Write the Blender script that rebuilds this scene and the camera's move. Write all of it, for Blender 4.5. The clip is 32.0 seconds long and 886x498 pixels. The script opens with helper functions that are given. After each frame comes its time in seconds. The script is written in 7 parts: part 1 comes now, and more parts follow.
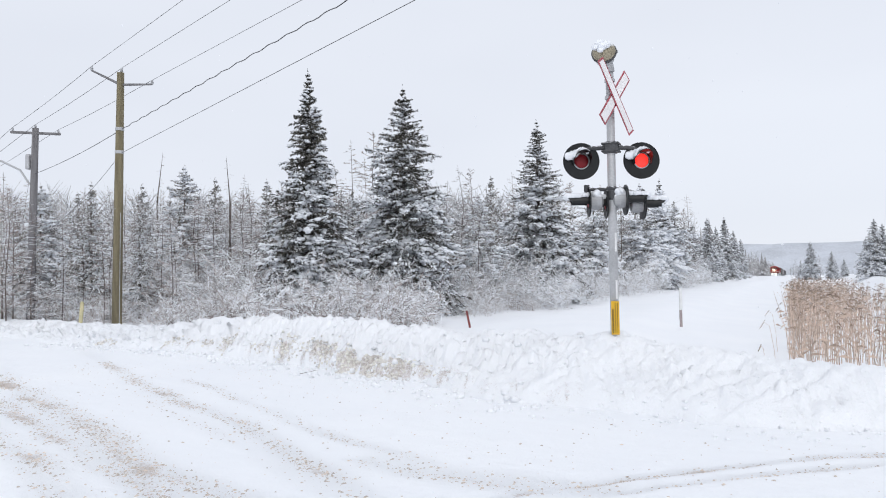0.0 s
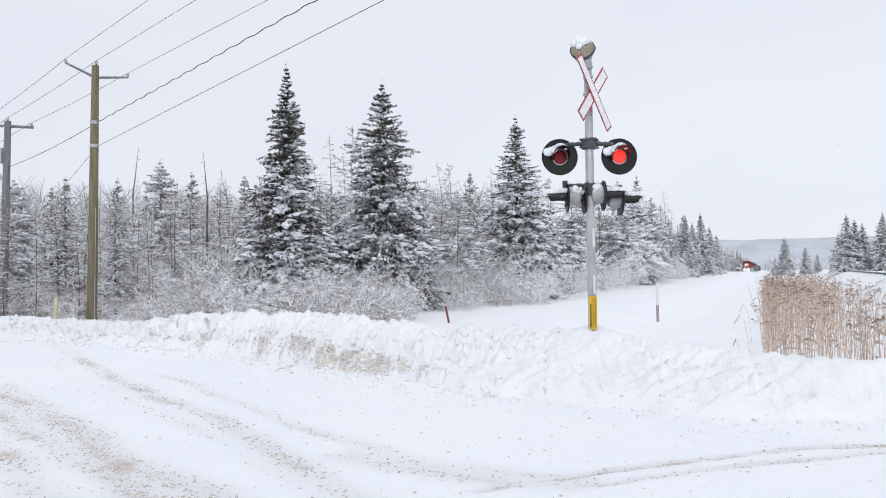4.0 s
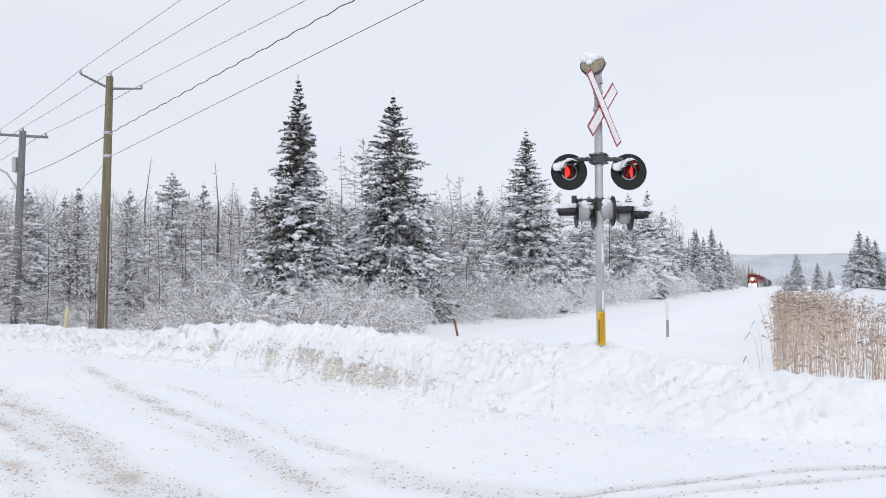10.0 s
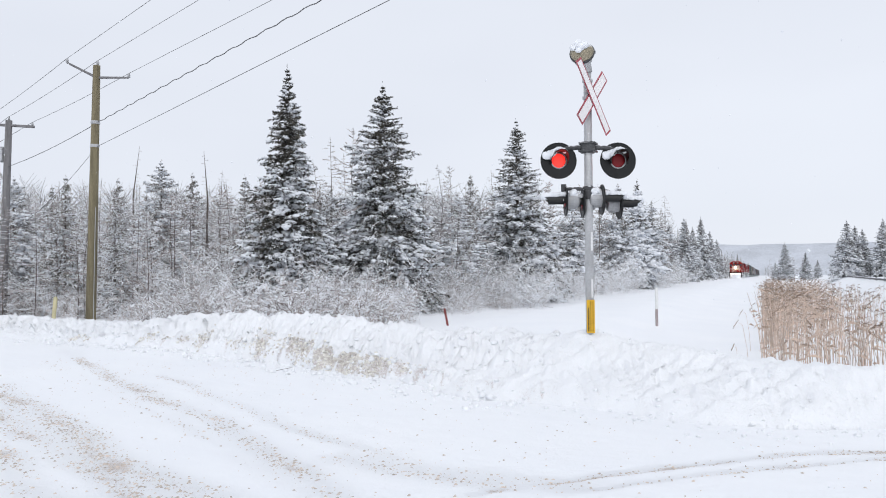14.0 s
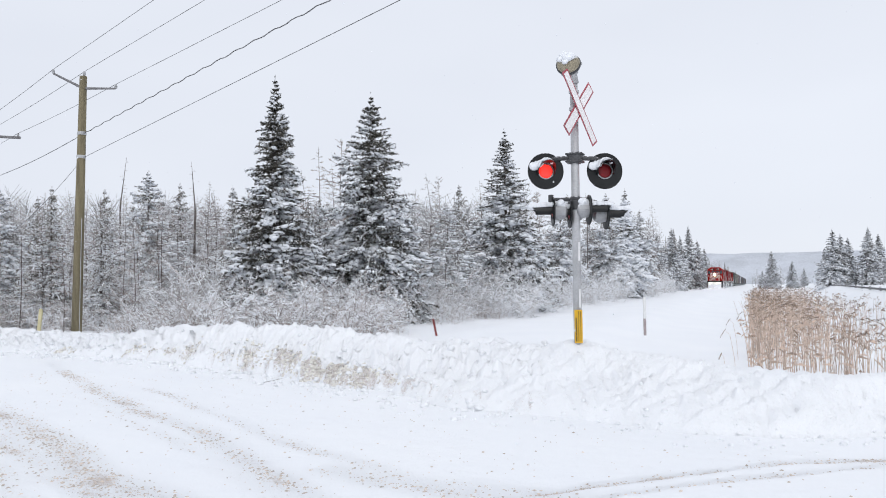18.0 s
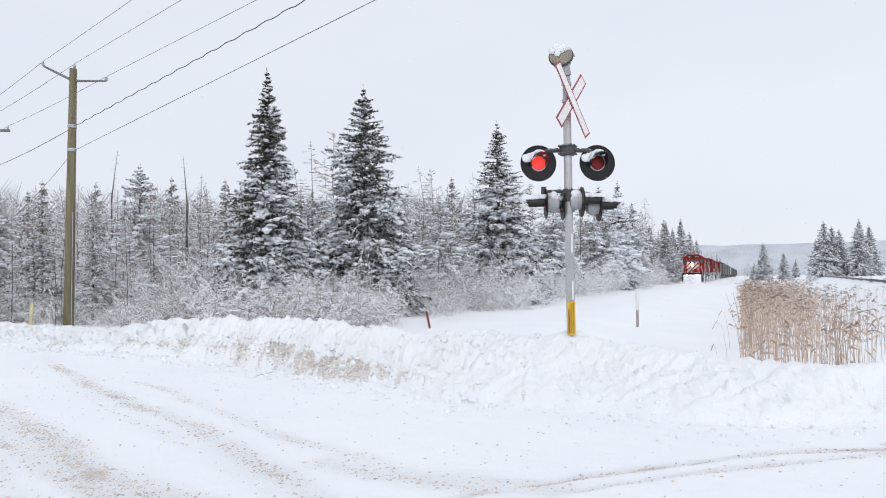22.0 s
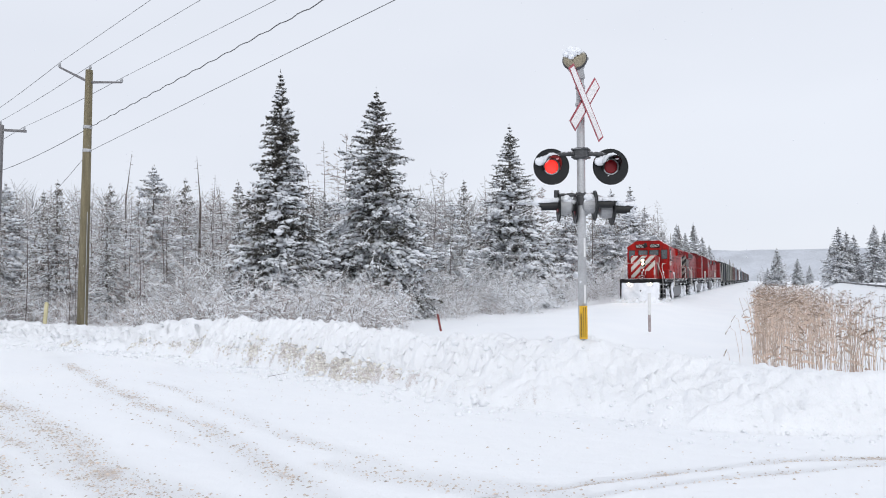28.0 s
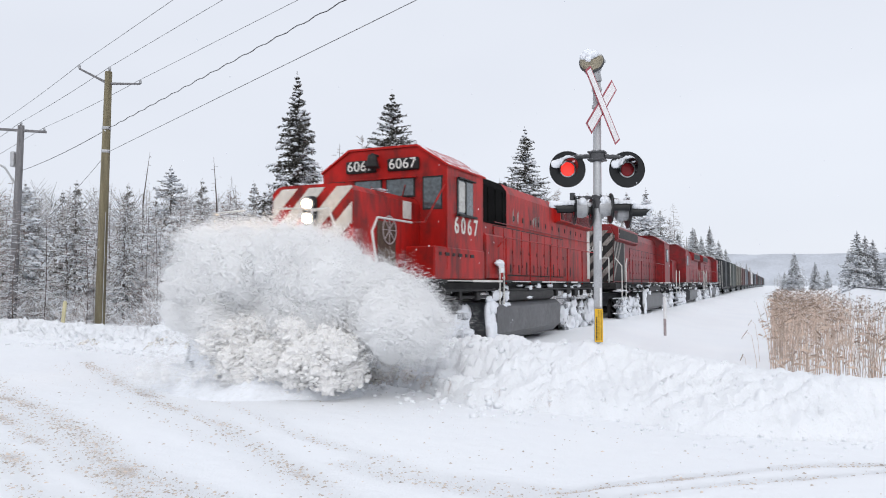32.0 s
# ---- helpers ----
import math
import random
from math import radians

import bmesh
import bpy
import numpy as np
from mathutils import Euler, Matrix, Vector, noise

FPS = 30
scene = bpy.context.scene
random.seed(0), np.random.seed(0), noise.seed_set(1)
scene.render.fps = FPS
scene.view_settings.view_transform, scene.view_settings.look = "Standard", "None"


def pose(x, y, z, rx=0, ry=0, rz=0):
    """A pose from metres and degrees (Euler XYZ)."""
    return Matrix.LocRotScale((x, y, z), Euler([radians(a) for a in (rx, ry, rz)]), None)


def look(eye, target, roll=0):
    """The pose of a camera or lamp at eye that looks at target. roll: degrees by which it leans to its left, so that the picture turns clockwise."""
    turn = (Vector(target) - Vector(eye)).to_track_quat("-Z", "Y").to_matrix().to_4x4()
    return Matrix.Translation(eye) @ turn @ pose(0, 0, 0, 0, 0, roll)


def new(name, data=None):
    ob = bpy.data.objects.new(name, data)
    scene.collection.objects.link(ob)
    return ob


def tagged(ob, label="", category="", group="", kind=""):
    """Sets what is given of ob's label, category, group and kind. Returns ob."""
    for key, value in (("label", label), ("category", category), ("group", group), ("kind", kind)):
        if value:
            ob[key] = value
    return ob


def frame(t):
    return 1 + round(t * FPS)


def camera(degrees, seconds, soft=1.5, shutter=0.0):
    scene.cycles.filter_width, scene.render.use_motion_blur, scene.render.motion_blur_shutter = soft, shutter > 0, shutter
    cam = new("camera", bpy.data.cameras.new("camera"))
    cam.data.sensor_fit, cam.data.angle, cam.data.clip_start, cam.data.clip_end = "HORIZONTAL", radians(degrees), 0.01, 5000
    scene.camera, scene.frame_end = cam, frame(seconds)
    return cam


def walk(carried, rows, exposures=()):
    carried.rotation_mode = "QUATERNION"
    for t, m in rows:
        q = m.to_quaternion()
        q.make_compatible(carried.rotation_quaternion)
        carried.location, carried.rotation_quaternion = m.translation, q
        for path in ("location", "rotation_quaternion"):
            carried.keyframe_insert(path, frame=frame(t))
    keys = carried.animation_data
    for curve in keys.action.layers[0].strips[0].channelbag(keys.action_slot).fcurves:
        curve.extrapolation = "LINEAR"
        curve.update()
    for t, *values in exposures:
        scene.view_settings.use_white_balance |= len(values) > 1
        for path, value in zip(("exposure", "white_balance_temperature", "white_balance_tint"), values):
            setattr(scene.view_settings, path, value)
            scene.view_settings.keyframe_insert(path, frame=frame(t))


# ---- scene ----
TRACK_X = -7.66


def aim(x, y, z, turn, tilt, roll):
    """A camera pose: degrees to the left of the track's line, upwards, and roll."""
    return pose(x, y, z, 90 + tilt, 0, turn) @ pose(0, 0, 0, 0, 0, roll)


cam = camera(61.04, 32.0, 1.0, 0.2)
walk(cam, [
    (0, aim(-0.036, 0.001, 1.662, 24.956, 2.445, -1.041)),
    (0.5, aim(-0.034, 0.007, 1.669, 24.948, 2.678, -1.085)),
    (1, aim(-0.035, 0.006, 1.666, 24.830, 2.774, -0.933)),
    (1.5, aim(-0.033, 0.007, 1.663, 24.662, 2.757, -1.170)),
    (2, aim(-0.028, 0.005, 1.659, 24.427, 1.923, -1.560)),
    (2.5, aim(-0.015, 0.010, 1.663, 23.671, 2.038, -1.410)),
    (3, aim(-0.023, 0.014, 1.658, 23.420, 2.030, -1.370)),
    (3.5, aim(-0.032, -0.003, 1.653, 23.268, 1.922, -1.198)),
    (5.5, aim(-0.017, -0.034, 1.675, 23.686, 3.123, -0.487)),
    (6, aim(-0.013, -0.024, 1.665, 23.809, 3.242, -0.700)),
    (6.5, aim(-0.028, -0.032, 1.672, 24.072, 3.199, -0.548)),
    (7, aim(-0.020, -0.027, 1.665, 24.371, 3.164, -0.979)),
    (7.5, aim(-0.017, -0.013, 1.671, 24.454, 3.128, -1.112)),
    (8, aim(-0.011, -0.008, 1.669, 24.650, 3.172, -1.066)),
    (8.5, aim(-0.012, 0.003, 1.675, 24.701, 3.191, -0.931)),
    (9, aim(-0.005, -0.002, 1.673, 24.649, 3.216, -0.707)),
    (9.5, aim(-0.006, 0.002, 1.674, 24.571, 3.126, -0.705)),
    (10, aim(-0.010, -0.009, 1.683, 24.105, 2.995, -0.470)),
    (10.5, aim(-0.009, -0.015, 1.669, 23.879, 3.041, -0.252)),
    (11, aim(0.001, -0.019, 1.668, 23.822, 3.053, -0.194)),
    (11.5, aim(0.003, -0.010, 1.661, 23.792, 3.120, -0.318)),
    (12, aim(-0.000, -0.015, 1.665, 23.743, 2.969, -0.352)),
    (12.5, aim(0.004, -0.006, 1.666, 23.650, 2.853, -0.649)),
    (13, aim(-0.004, 0.004, 1.666, 23.531, 2.528, -1.078)),
    (13.5, aim(0.001, -0.011, 1.666, 23.459, 2.393, -0.825)),
    (14, aim(-0.002, -0.008, 1.658, 23.376, 2.263, -0.598)),
    (14.5, aim(-0.010, 0.004, 1.663, 23.323, 2.070, -0.539)),
    (16.5, aim(0.004, 0.007, 1.666, 22.798, 2.911, -0.848)),
    (17, aim(0.010, -0.003, 1.664, 22.711, 2.936, -0.895)),
    (17.5, aim(0.014, -0.003, 1.667, 22.591, 2.955, -0.795)),
    (18, aim(0.015, -0.006, 1.667, 22.524, 3.013, -0.840)),
    (18.5, aim(0.014, -0.009, 1.667, 22.453, 3.035, -0.682)),
    (19, aim(0.006, -0.001, 1.665, 22.416, 2.950, -0.833)),
    (19.5, aim(0.018, 0.005, 1.663, 22.380, 2.928, -0.885)),
    (20, aim(0.017, 0.017, 1.665, 22.333, 2.903, -0.880)),
    (20.5, aim(0.012, 0.005, 1.670, 22.265, 2.781, -0.894)),
    (21, aim(0.010, 0.032, 1.667, 22.152, 2.693, -0.835)),
    (21.5, aim(0.019, 0.027, 1.664, 22.071, 2.514, -1.098)),
    (22, aim(0.015, -0.003, 1.664, 22.003, 2.439, -1.040)),
    (22.5, aim(0.022, 0.019, 1.660, 22.052, 2.388, -1.096)),
    (23, aim(0.015, 0.007, 1.664, 22.057, 2.326, -1.208)),
    (23.5, aim(0.021, 0.013, 1.664, 22.203, 2.337, -1.258)),
    (24, aim(0.025, 0.027, 1.667, 22.149, 2.294, -1.304)),
    (24.5, aim(0.025, 0.021, 1.667, 22.175, 2.261, -1.390)),
    (25, aim(0.013, 0.028, 1.655, 22.231, 2.140, -1.716)),
    (25.5, aim(0.016, 0.021, 1.659, 22.244, 1.971, -1.502)),
    (27.5, aim(0.017, -0.001, 1.662, 22.671, 2.469, -0.856)),
    (28, aim(0.003, -0.000, 1.664, 22.872, 2.665, -0.550)),
    (28.5, aim(-0.011, 0.001, 1.664, 23.027, 2.704, -0.827)),
    (29, aim(0.000, -0.002, 1.663, 23.271, 2.711, -0.335)),
    (29.5, aim(-0.001, 0.006, 1.657, 23.373, 2.734, -0.498)),
    (30, aim(-0.002, 0.008, 1.657, 23.468, 2.756, -0.320)),
    (30.5, aim(-0.006, -0.016, 1.664, 23.425, 2.751, -0.096)),
    (31, aim(-0.015, -0.011, 1.663, 23.531, 2.810, 0.174)),
    (31.5, aim(-0.016, -0.003, 1.664, 23.645, 2.769, 0.105)),
    (32, aim(-0.005, -0.017, 1.661, 23.971, 2.829, -0.129)),
], exposures=[(0, 0.09), (32, 0.09)])

# ---- sky and sun: a bright overcast winter day ----
world = bpy.data.worlds.new("overcast_sky")
scene.world = world
world.use_nodes = True
wn, wl = world.node_tree.nodes, world.node_tree.links
sky = wn.new("ShaderNodeTexSky")
sky.sky_type, sky.sun_disc = "NISHITA", False
sky.sun_elevation, sky.sun_rotation = radians(38), radians(205)
cloud = wn.new("ShaderNodeTexNoise")
cloud.inputs["Scale"].default_value, cloud.inputs["Detail"].default_value = 1.3, 3
stretch = wn.new("ShaderNodeMapping")
stretch.inputs["Scale"].default_value = (1, 1, 3)
coord = wn.new("ShaderNodeTexCoord")
wl.new(coord.outputs["Generated"], stretch.inputs["Vector"])
wl.new(stretch.outputs["Vector"], cloud.inputs["Vector"])
veil = wn.new("ShaderNodeValToRGB")
veil.color_ramp.elements[0].position, veil.color_ramp.elements[0].color = 0.3, (0.70, 0.735, 0.815, 1)
veil.color_ramp.elements[1].position, veil.color_ramp.elements[1].color = 0.7, (0.765, 0.80, 0.875, 1)
wl.new(cloud.outputs["Fac"], veil.inputs["Fac"])
clear, cover, both = wn.new("ShaderNodeBackground"), wn["Background"], wn.new("ShaderNodeAddShader")
clear.inputs["Strength"].default_value = 0.004
cover.inputs["Strength"].default_value = 1.0
wl.new(sky.outputs["Color"], clear.inputs["Color"])
wl.new(veil.outputs["Color"], cover.inputs["Color"])
wl.new(clear.outputs["Background"], both.inputs[0])
wl.new(cover.outputs["Background"], both.inputs[1])
wl.new(both.outputs["Shader"], wn["World Output"].inputs["Surface"])

sun = new("sun", bpy.data.lights.new("sun", "SUN"))
sun.data.energy, sun.data.angle, sun.data.color = 0.8, radians(35), (1.0, 0.97, 0.93)
sun.matrix_basis = look((12, -26, 22), (0, 0, 0))


# ---- materials ----
def mat(name, base, rough=0.6, metal=0.0, spread=0.12, scale=6.0, bump=0.0, bump_scale=40.0, per_piece=0.0,
        snow=0.0, stretch_xyz=(1, 1, 1), stain=None, stain_amount=0.0, stain_scale=2.0, island=0.0, snow_scale=5.0, gloss=0.3, stain_from=0.5):
    """A worn surface: base colour varied at two scales, fine relief, stains, and snow lying on faces that look upwards."""
    m = bpy.data.materials.new(name)
    m.use_nodes = True
    n, l = m.node_tree.nodes, m.node_tree.links
    bsdf = n["Principled BSDF"]
    bsdf.inputs["Roughness"].default_value, bsdf.inputs["Metallic"].default_value = rough, metal
    bsdf.inputs["Specular IOR Level"].default_value = gloss
    tc, mp = n.new("ShaderNodeTexCoord"), n.new("ShaderNodeMapping")
    mp.inputs["Scale"].default_value = stretch_xyz
    l.new(tc.outputs["Object"], mp.inputs["Vector"])
    big, fine = n.new("ShaderNodeTexNoise"), n.new("ShaderNodeTexNoise")
    big.inputs["Scale"].default_value, big.inputs["Detail"].default_value = scale * 0.25, 3
    fine.inputs["Scale"].default_value, fine.inputs["Detail"].default_value = scale * 4, 5
    add = n.new("ShaderNodeMath")
    add.operation = "ADD"
    for tex, i in ((big, 0), (fine, 1)):
        l.new(mp.outputs["Vector"], tex.inputs["Vector"])
        l.new(tex.outputs["Fac"], add.inputs[i])
    last = add.outputs[0]
    for amount, node, socket in ((per_piece, "ShaderNodeObjectInfo", "Random"), (island, "ShaderNodeNewGeometry", "Random Per Island")):
        if amount:
            src, mul = n.new(node), n.new("ShaderNodeMath")
            mul.operation = "MULTIPLY_ADD"
            l.new(src.outputs[socket], mul.inputs[0])
            mul.inputs[1].default_value = amount
            l.new(last, mul.inputs[2])
            last = mul.outputs[0]
    rng = n.new("ShaderNodeMapRange")
    top = 1.35 + per_piece + island
    rng.inputs["From Min"].default_value, rng.inputs["From Max"].default_value = 0.65, top
    l.new(last, rng.inputs["Value"])
    mix = n.new("ShaderNodeMix")
    mix.data_type = "RGBA"
    lo = [max(0.0, c * (1 - spread * 2)) for c in base]
    hi = [min(1.0, c * (1 + spread * 2)) for c in base]
    mix.inputs["A"].default_value, mix.inputs["B"].default_value = (*lo, 1), (*hi, 1)
    l.new(rng.outputs["Result"], mix.inputs["Factor"])
    colour = mix.outputs["Result"]
    if stain:
        sn, sr, sm = n.new("ShaderNodeTexNoise"), n.new("ShaderNodeMapRange"), n.new("ShaderNodeMix")
        sn.inputs["Scale"].default_value, sn.inputs["Detail"].default_value, sn.inputs["Roughness"].default_value = stain_scale, 8, 0.7
        sr.inputs["From Min"].default_value, sr.inputs["From Max"].default_value = stain_from, stain_from + 0.22
        sr.inputs["To Max"].default_value = stain_amount
        sm.data_type = "RGBA"
        sm.inputs["B"].default_value = (*stain, 1)
        l.new(mp.outputs["Vector"], sn.inputs["Vector"])
        l.new(sn.outputs["Fac"], sr.inputs["Value"])
        l.new(sr.outputs["Result"], sm.inputs["Factor"])
        l.new(colour, sm.inputs["A"])
        colour = sm.outputs["Result"]
    if snow:
        geo, sep, ns, ad, sr, sm = (n.new(k) for k in ("ShaderNodeNewGeometry", "ShaderNodeSeparateXYZ", "ShaderNodeTexNoise", "ShaderNodeMath", "ShaderNodeMapRange", "ShaderNodeMix"))
        l.new(geo.outputs["Normal"], sep.inputs["Vector"])
        ns.inputs["Scale"].default_value, ns.inputs["Detail"].default_value = snow_scale, 4
        l.new(tc.outputs["Object"], ns.inputs["Vector"])
        ad.operation = "ADD"
        l.new(sep.outputs["Z"], ad.inputs[0])
        l.new(ns.outputs["Fac"], ad.inputs[1])
        sr.inputs["From Min"].default_value, sr.inputs["From Max"].default_value = 1.55 - snow, 1.75 - snow
        l.new(ad.outputs[0], sr.inputs["Value"])
        sm.data_type = "RGBA"
        sm.inputs["B"].default_value = (0.86, 0.88, 0.91, 1)
        l.new(sr.outputs["Result"], sm.inputs["Factor"])
        l.new(colour, sm.inputs["A"])
        colour = sm.outputs["Result"]
    l.new(colour, bsdf.inputs["Base Color"])
    if bump:
        bt, bn = n.new("ShaderNodeTexNoise"), n.new("ShaderNodeBump")
        bt.inputs["Scale"].default_value, bt.inputs["Detail"].default_value = bump_scale, 6
        bn.inputs["Strength"].default_value, bn.inputs["Distance"].default_value = min(1.0, bump), 0.02
        l.new(mp.outputs["Vector"], bt.inputs["Vector"])
        l.new(bt.outputs["Fac"], bn.inputs["Height"])
        l.new(bn.outputs["Normal"], bsdf.inputs["Normal"])
    return m


def glow(name, colour, strength):
    m = bpy.data.materials.new(name)
    m.use_nodes = True
    b = m.node_tree.nodes["Principled BSDF"]
    b.inputs["Base Color"].default_value = (*colour, 1)
    b.inputs["Emission Color"].default_value = (*colour, 1)
    b.inputs["Emission Strength"].default_value = strength
    return m


def snow_mat(name, dirt=(0.50, 0.375, 0.305), attr=None, amount=0.0, bump=0.5, grain=7.0, lo=0.14, hi=0.5, streak=(1, 1, 1), churned=0.4):
    """Packed or drifted snow, with sand and slush where the attribute says that wheels or the plough left it; on the
    bank the stain also paints groove shade.
    """
    m = bpy.data.materials.new(name)
    m.use_nodes = True
    n, l = m.node_tree.nodes, m.node_tree.links
    bsdf = n["Principled BSDF"]
    bsdf.inputs["Roughness"].default_value = 0.75
    bsdf.inputs["Specular IOR Level"].default_value = 0.25
    tc = n.new("ShaderNodeTexCoord")
    t1, t2, t3 = (n.new("ShaderNodeTexNoise") for _ in range(3))
    for t, s, d in ((t1, 0.35, 4), (t2, 5.0, 8), (t3, 38.0, 6)):
        t.inputs["Scale"].default_value, t.inputs["Detail"].default_value = s, d
        l.new(tc.outputs["Object"], t.inputs["Vector"])
    mix = n.new("ShaderNodeMix")
    mix.data_type = "RGBA"
    mix.inputs["A"].default_value, mix.inputs["B"].default_value = (0.84, 0.86, 0.895, 1), (0.93, 0.94, 0.95, 1)
    l.new(t1.outputs["Fac"], mix.inputs["Factor"])
    colour = mix.outputs["Result"]
    if attr:
        at, ad, rg, dm = n.new("ShaderNodeAttribute"), n.new("ShaderNodeMath"), n.new("ShaderNodeMapRange"), n.new("ShaderNodeMix")
        at.attribute_name = attr
        rough = n.new("ShaderNodeTexNoise")
        rough.inputs["Scale"].default_value, rough.inputs["Detail"].default_value, rough.inputs["Roughness"].default_value = grain, 10, 0.85
        # streaks lie along the road
        turn = n.new("ShaderNodeMapping")
        turn.vector_type = "TEXTURE"
        turn.inputs["Rotation"].default_value = (0, 0, radians(-20.4))
        turn.inputs["Scale"].default_value = streak
        l.new(tc.outputs["Object"], turn.inputs["Vector"])
        l.new(turn.outputs["Vector"], rough.inputs["Vector"])
        ad.operation = "MULTIPLY_ADD"
        l.new(at.outputs["Fac"], ad.inputs[0])
        ad.inputs[1].default_value = 0.42
        l.new(rough.outputs["Fac"], ad.inputs[2])
        rg.inputs["From Min"].default_value, rg.inputs["From Max"].default_value, rg.inputs["To Max"].default_value = lo, hi, amount
        l.new(ad.outputs[0], rg.inputs["Value"])
        dm.data_type = "RGBA"
        dm.inputs["B"].default_value = (*dirt, 1)
        l.new(rg.outputs["Result"], dm.inputs["Factor"])
        l.new(colour, dm.inputs["A"])
        colour = dm.outputs["Result"]
    l.new(colour, bsdf.inputs["Base Color"])
    s = n.new("ShaderNodeMath")
    s.operation = "MULTIPLY_ADD"
    s.inputs[1].default_value = 0.35
    l.new(t3.outputs["Fac"], s.inputs[0])
    l.new(t2.outputs["Fac"], s.inputs[2])
    bn = n.new("ShaderNodeBump")
    bn.inputs["Strength"].default_value, bn.inputs["Distance"].default_value = bump, 0.05
    l.new(s.outputs[0], bn.inputs["Height"])
    if attr:
        # churned relief where the snow is worn
        churn, total = n.new("ShaderNodeMath"), n.new("ShaderNodeMath")
        churn.operation, total.operation = "MULTIPLY", "MULTIPLY_ADD"
        l.new(at.outputs["Fac"], churn.inputs[0])
        l.new(rough.outputs["Fac"], churn.inputs[1])
        l.new(churn.outputs[0], total.inputs[0])
        total.inputs[1].default_value = churned
        l.new(s.outputs[0], total.inputs[2])
        l.new(total.outputs[0], bn.inputs["Height"])
    l.new(bn.outputs["Normal"], bsdf.inputs["Normal"])
    return m


M_ROAD = snow_mat("packed_snow", dirt=(0.45, 0.345, 0.28), attr="wear", amount=0.62, grain=34.0, lo=0.86, hi=1.04, streak=(1.5, 0.7, 1), churned=1.6)
# bank stain: sand, with shade painted into pits and grooves
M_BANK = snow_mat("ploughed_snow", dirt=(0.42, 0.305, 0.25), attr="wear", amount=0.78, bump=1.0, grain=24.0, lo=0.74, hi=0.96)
M_DIRT = mat("sandy_ice", (0.61, 0.535, 0.47), 0.8, 0.0, 0.24, 8, 0.3, 40, island=0.8)
M_SNOW = snow_mat("fresh_snow", bump=0.6)
M_OLDSNOW = mat("sandy_old_snow", (0.80, 0.715, 0.67), 0.9, 0.0, 0.20, 9, 0.6, 60, island=1.0)
M_CRUST = mat("sandy_snow_crust", (0.88, 0.865, 0.85), 0.85, 0.0, 0.07, 9, 0.6, 60, island=0.9)
M_RED = mat("red_locomotive_paint", (0.42, 0.013, 0.010), 0.45, 0.0, 0.12, 1.2, 0.05, 30, stretch_xyz=(1, 1.6, 0.5), stain=(0.075, 0.016, 0.015), stain_amount=0.9, stain_scale=1.7, stain_from=0.43, snow=-0.02, snow_scale=3, gloss=0.18)
M_REDROOF = mat("snow_dusted_red_roof", (0.42, 0.013, 0.010), 0.5, 0.0, 0.12, 1.2, 0.05, 30, snow=0.30, snow_scale=7, gloss=0.18)
M_REDDARK = mat("weathered_dark_red_paint", (0.25, 0.016, 0.018), 0.45, 0.0, 0.2, 1.5, 0.08, 30, stain=(0.085, 0.025, 0.026), stain_amount=0.8, stain_scale=1.8, stain_from=0.42)
M_STRIPE = mat("dirty_white_stripe_paint", (0.62, 0.60, 0.56), 0.5, 0.0, 0.12, 3, stain=(0.36, 0.28, 0.24), stain_amount=0.55, stain_scale=3)
M_OLDSTRIPE = mat("grimy_grey_stripe_paint", (0.30, 0.275, 0.255), 0.6, 0.0, 0.25, 3, stain=(0.10, 0.07, 0.065), stain_amount=0.8, stain_scale=4, stain_from=0.42)
# near-black matt finish of the air intake
M_INTAKE = mat("black_intake_screen", (0.008, 0.008, 0.008), 0.95, 0.0, 0.3, 8, gloss=0.03)
M_BLACK = mat("black_grimy_steel", (0.017, 0.016, 0.016), 0.6, 0.1, 0.3, 4, 0.1, 30, stain=(0.07, 0.065, 0.06), stain_amount=0.4, stain_scale=5)
M_TANK = mat("grey_fuel_tank_steel", (0.105, 0.108, 0.114), 0.42, 0.3, 0.15, 2, 0.1, 20, stain=(0.2, 0.2, 0.205), stain_amount=0.3)
M_FROST = mat("snow_caked_steel", (0.03, 0.03, 0.032), 0.7, 0.0, 0.3, 5, 0.2, 20, snow=0.6, stain=(0.8, 0.82, 0.85), stain_amount=0.97, stain_scale=2.2, stain_from=0.38)
M_RAILING = mat("white_handrail_paint", (0.66, 0.65, 0.62), 0.45, 0.0, 0.1, 10, stain=(0.3, 0.22, 0.18), stain_amount=0.4, stain_scale=12)
M_GLASS = mat("dark_window_glass", (0.06, 0.08, 0.09), 0.05, 0.0, 0.35, 3, gloss=1.0)
# pale base colour stands for what this pane reflects
M_PALEPANE = mat("pane_painted_reflection", (0.42, 0.41, 0.38), 0.08, 0.0, 0.2, 4, gloss=0.8)
M_LETTER = mat("white_lettering", (0.70, 0.69, 0.64), 0.5, 0.0, 0.08, 12)
M_STEEL = mat("galvanised_steel", (0.47, 0.475, 0.485), 0.5, 0.3, 0.10, 14, 0.06, 60, stain=(0.33, 0.33, 0.33), stain_amount=0.4, stain_scale=6)
M_ALU = mat("weathered_aluminium", (0.36, 0.365, 0.375), 0.5, 0.2, 0.12, 20, 0.05, 60, snow=0.45)
M_IRON = mat("dark_cast_iron", (0.075, 0.076, 0.080), 0.55, 0.2, 0.25, 14, 0.1, 60, snow=0.36, snow_scale=22)
M_DISC = mat("black_signal_paint", (0.012, 0.013, 0.014), 0.35, 0.0, 0.2, 20, 0.05, 90, snow=0.28, snow_scale=26)
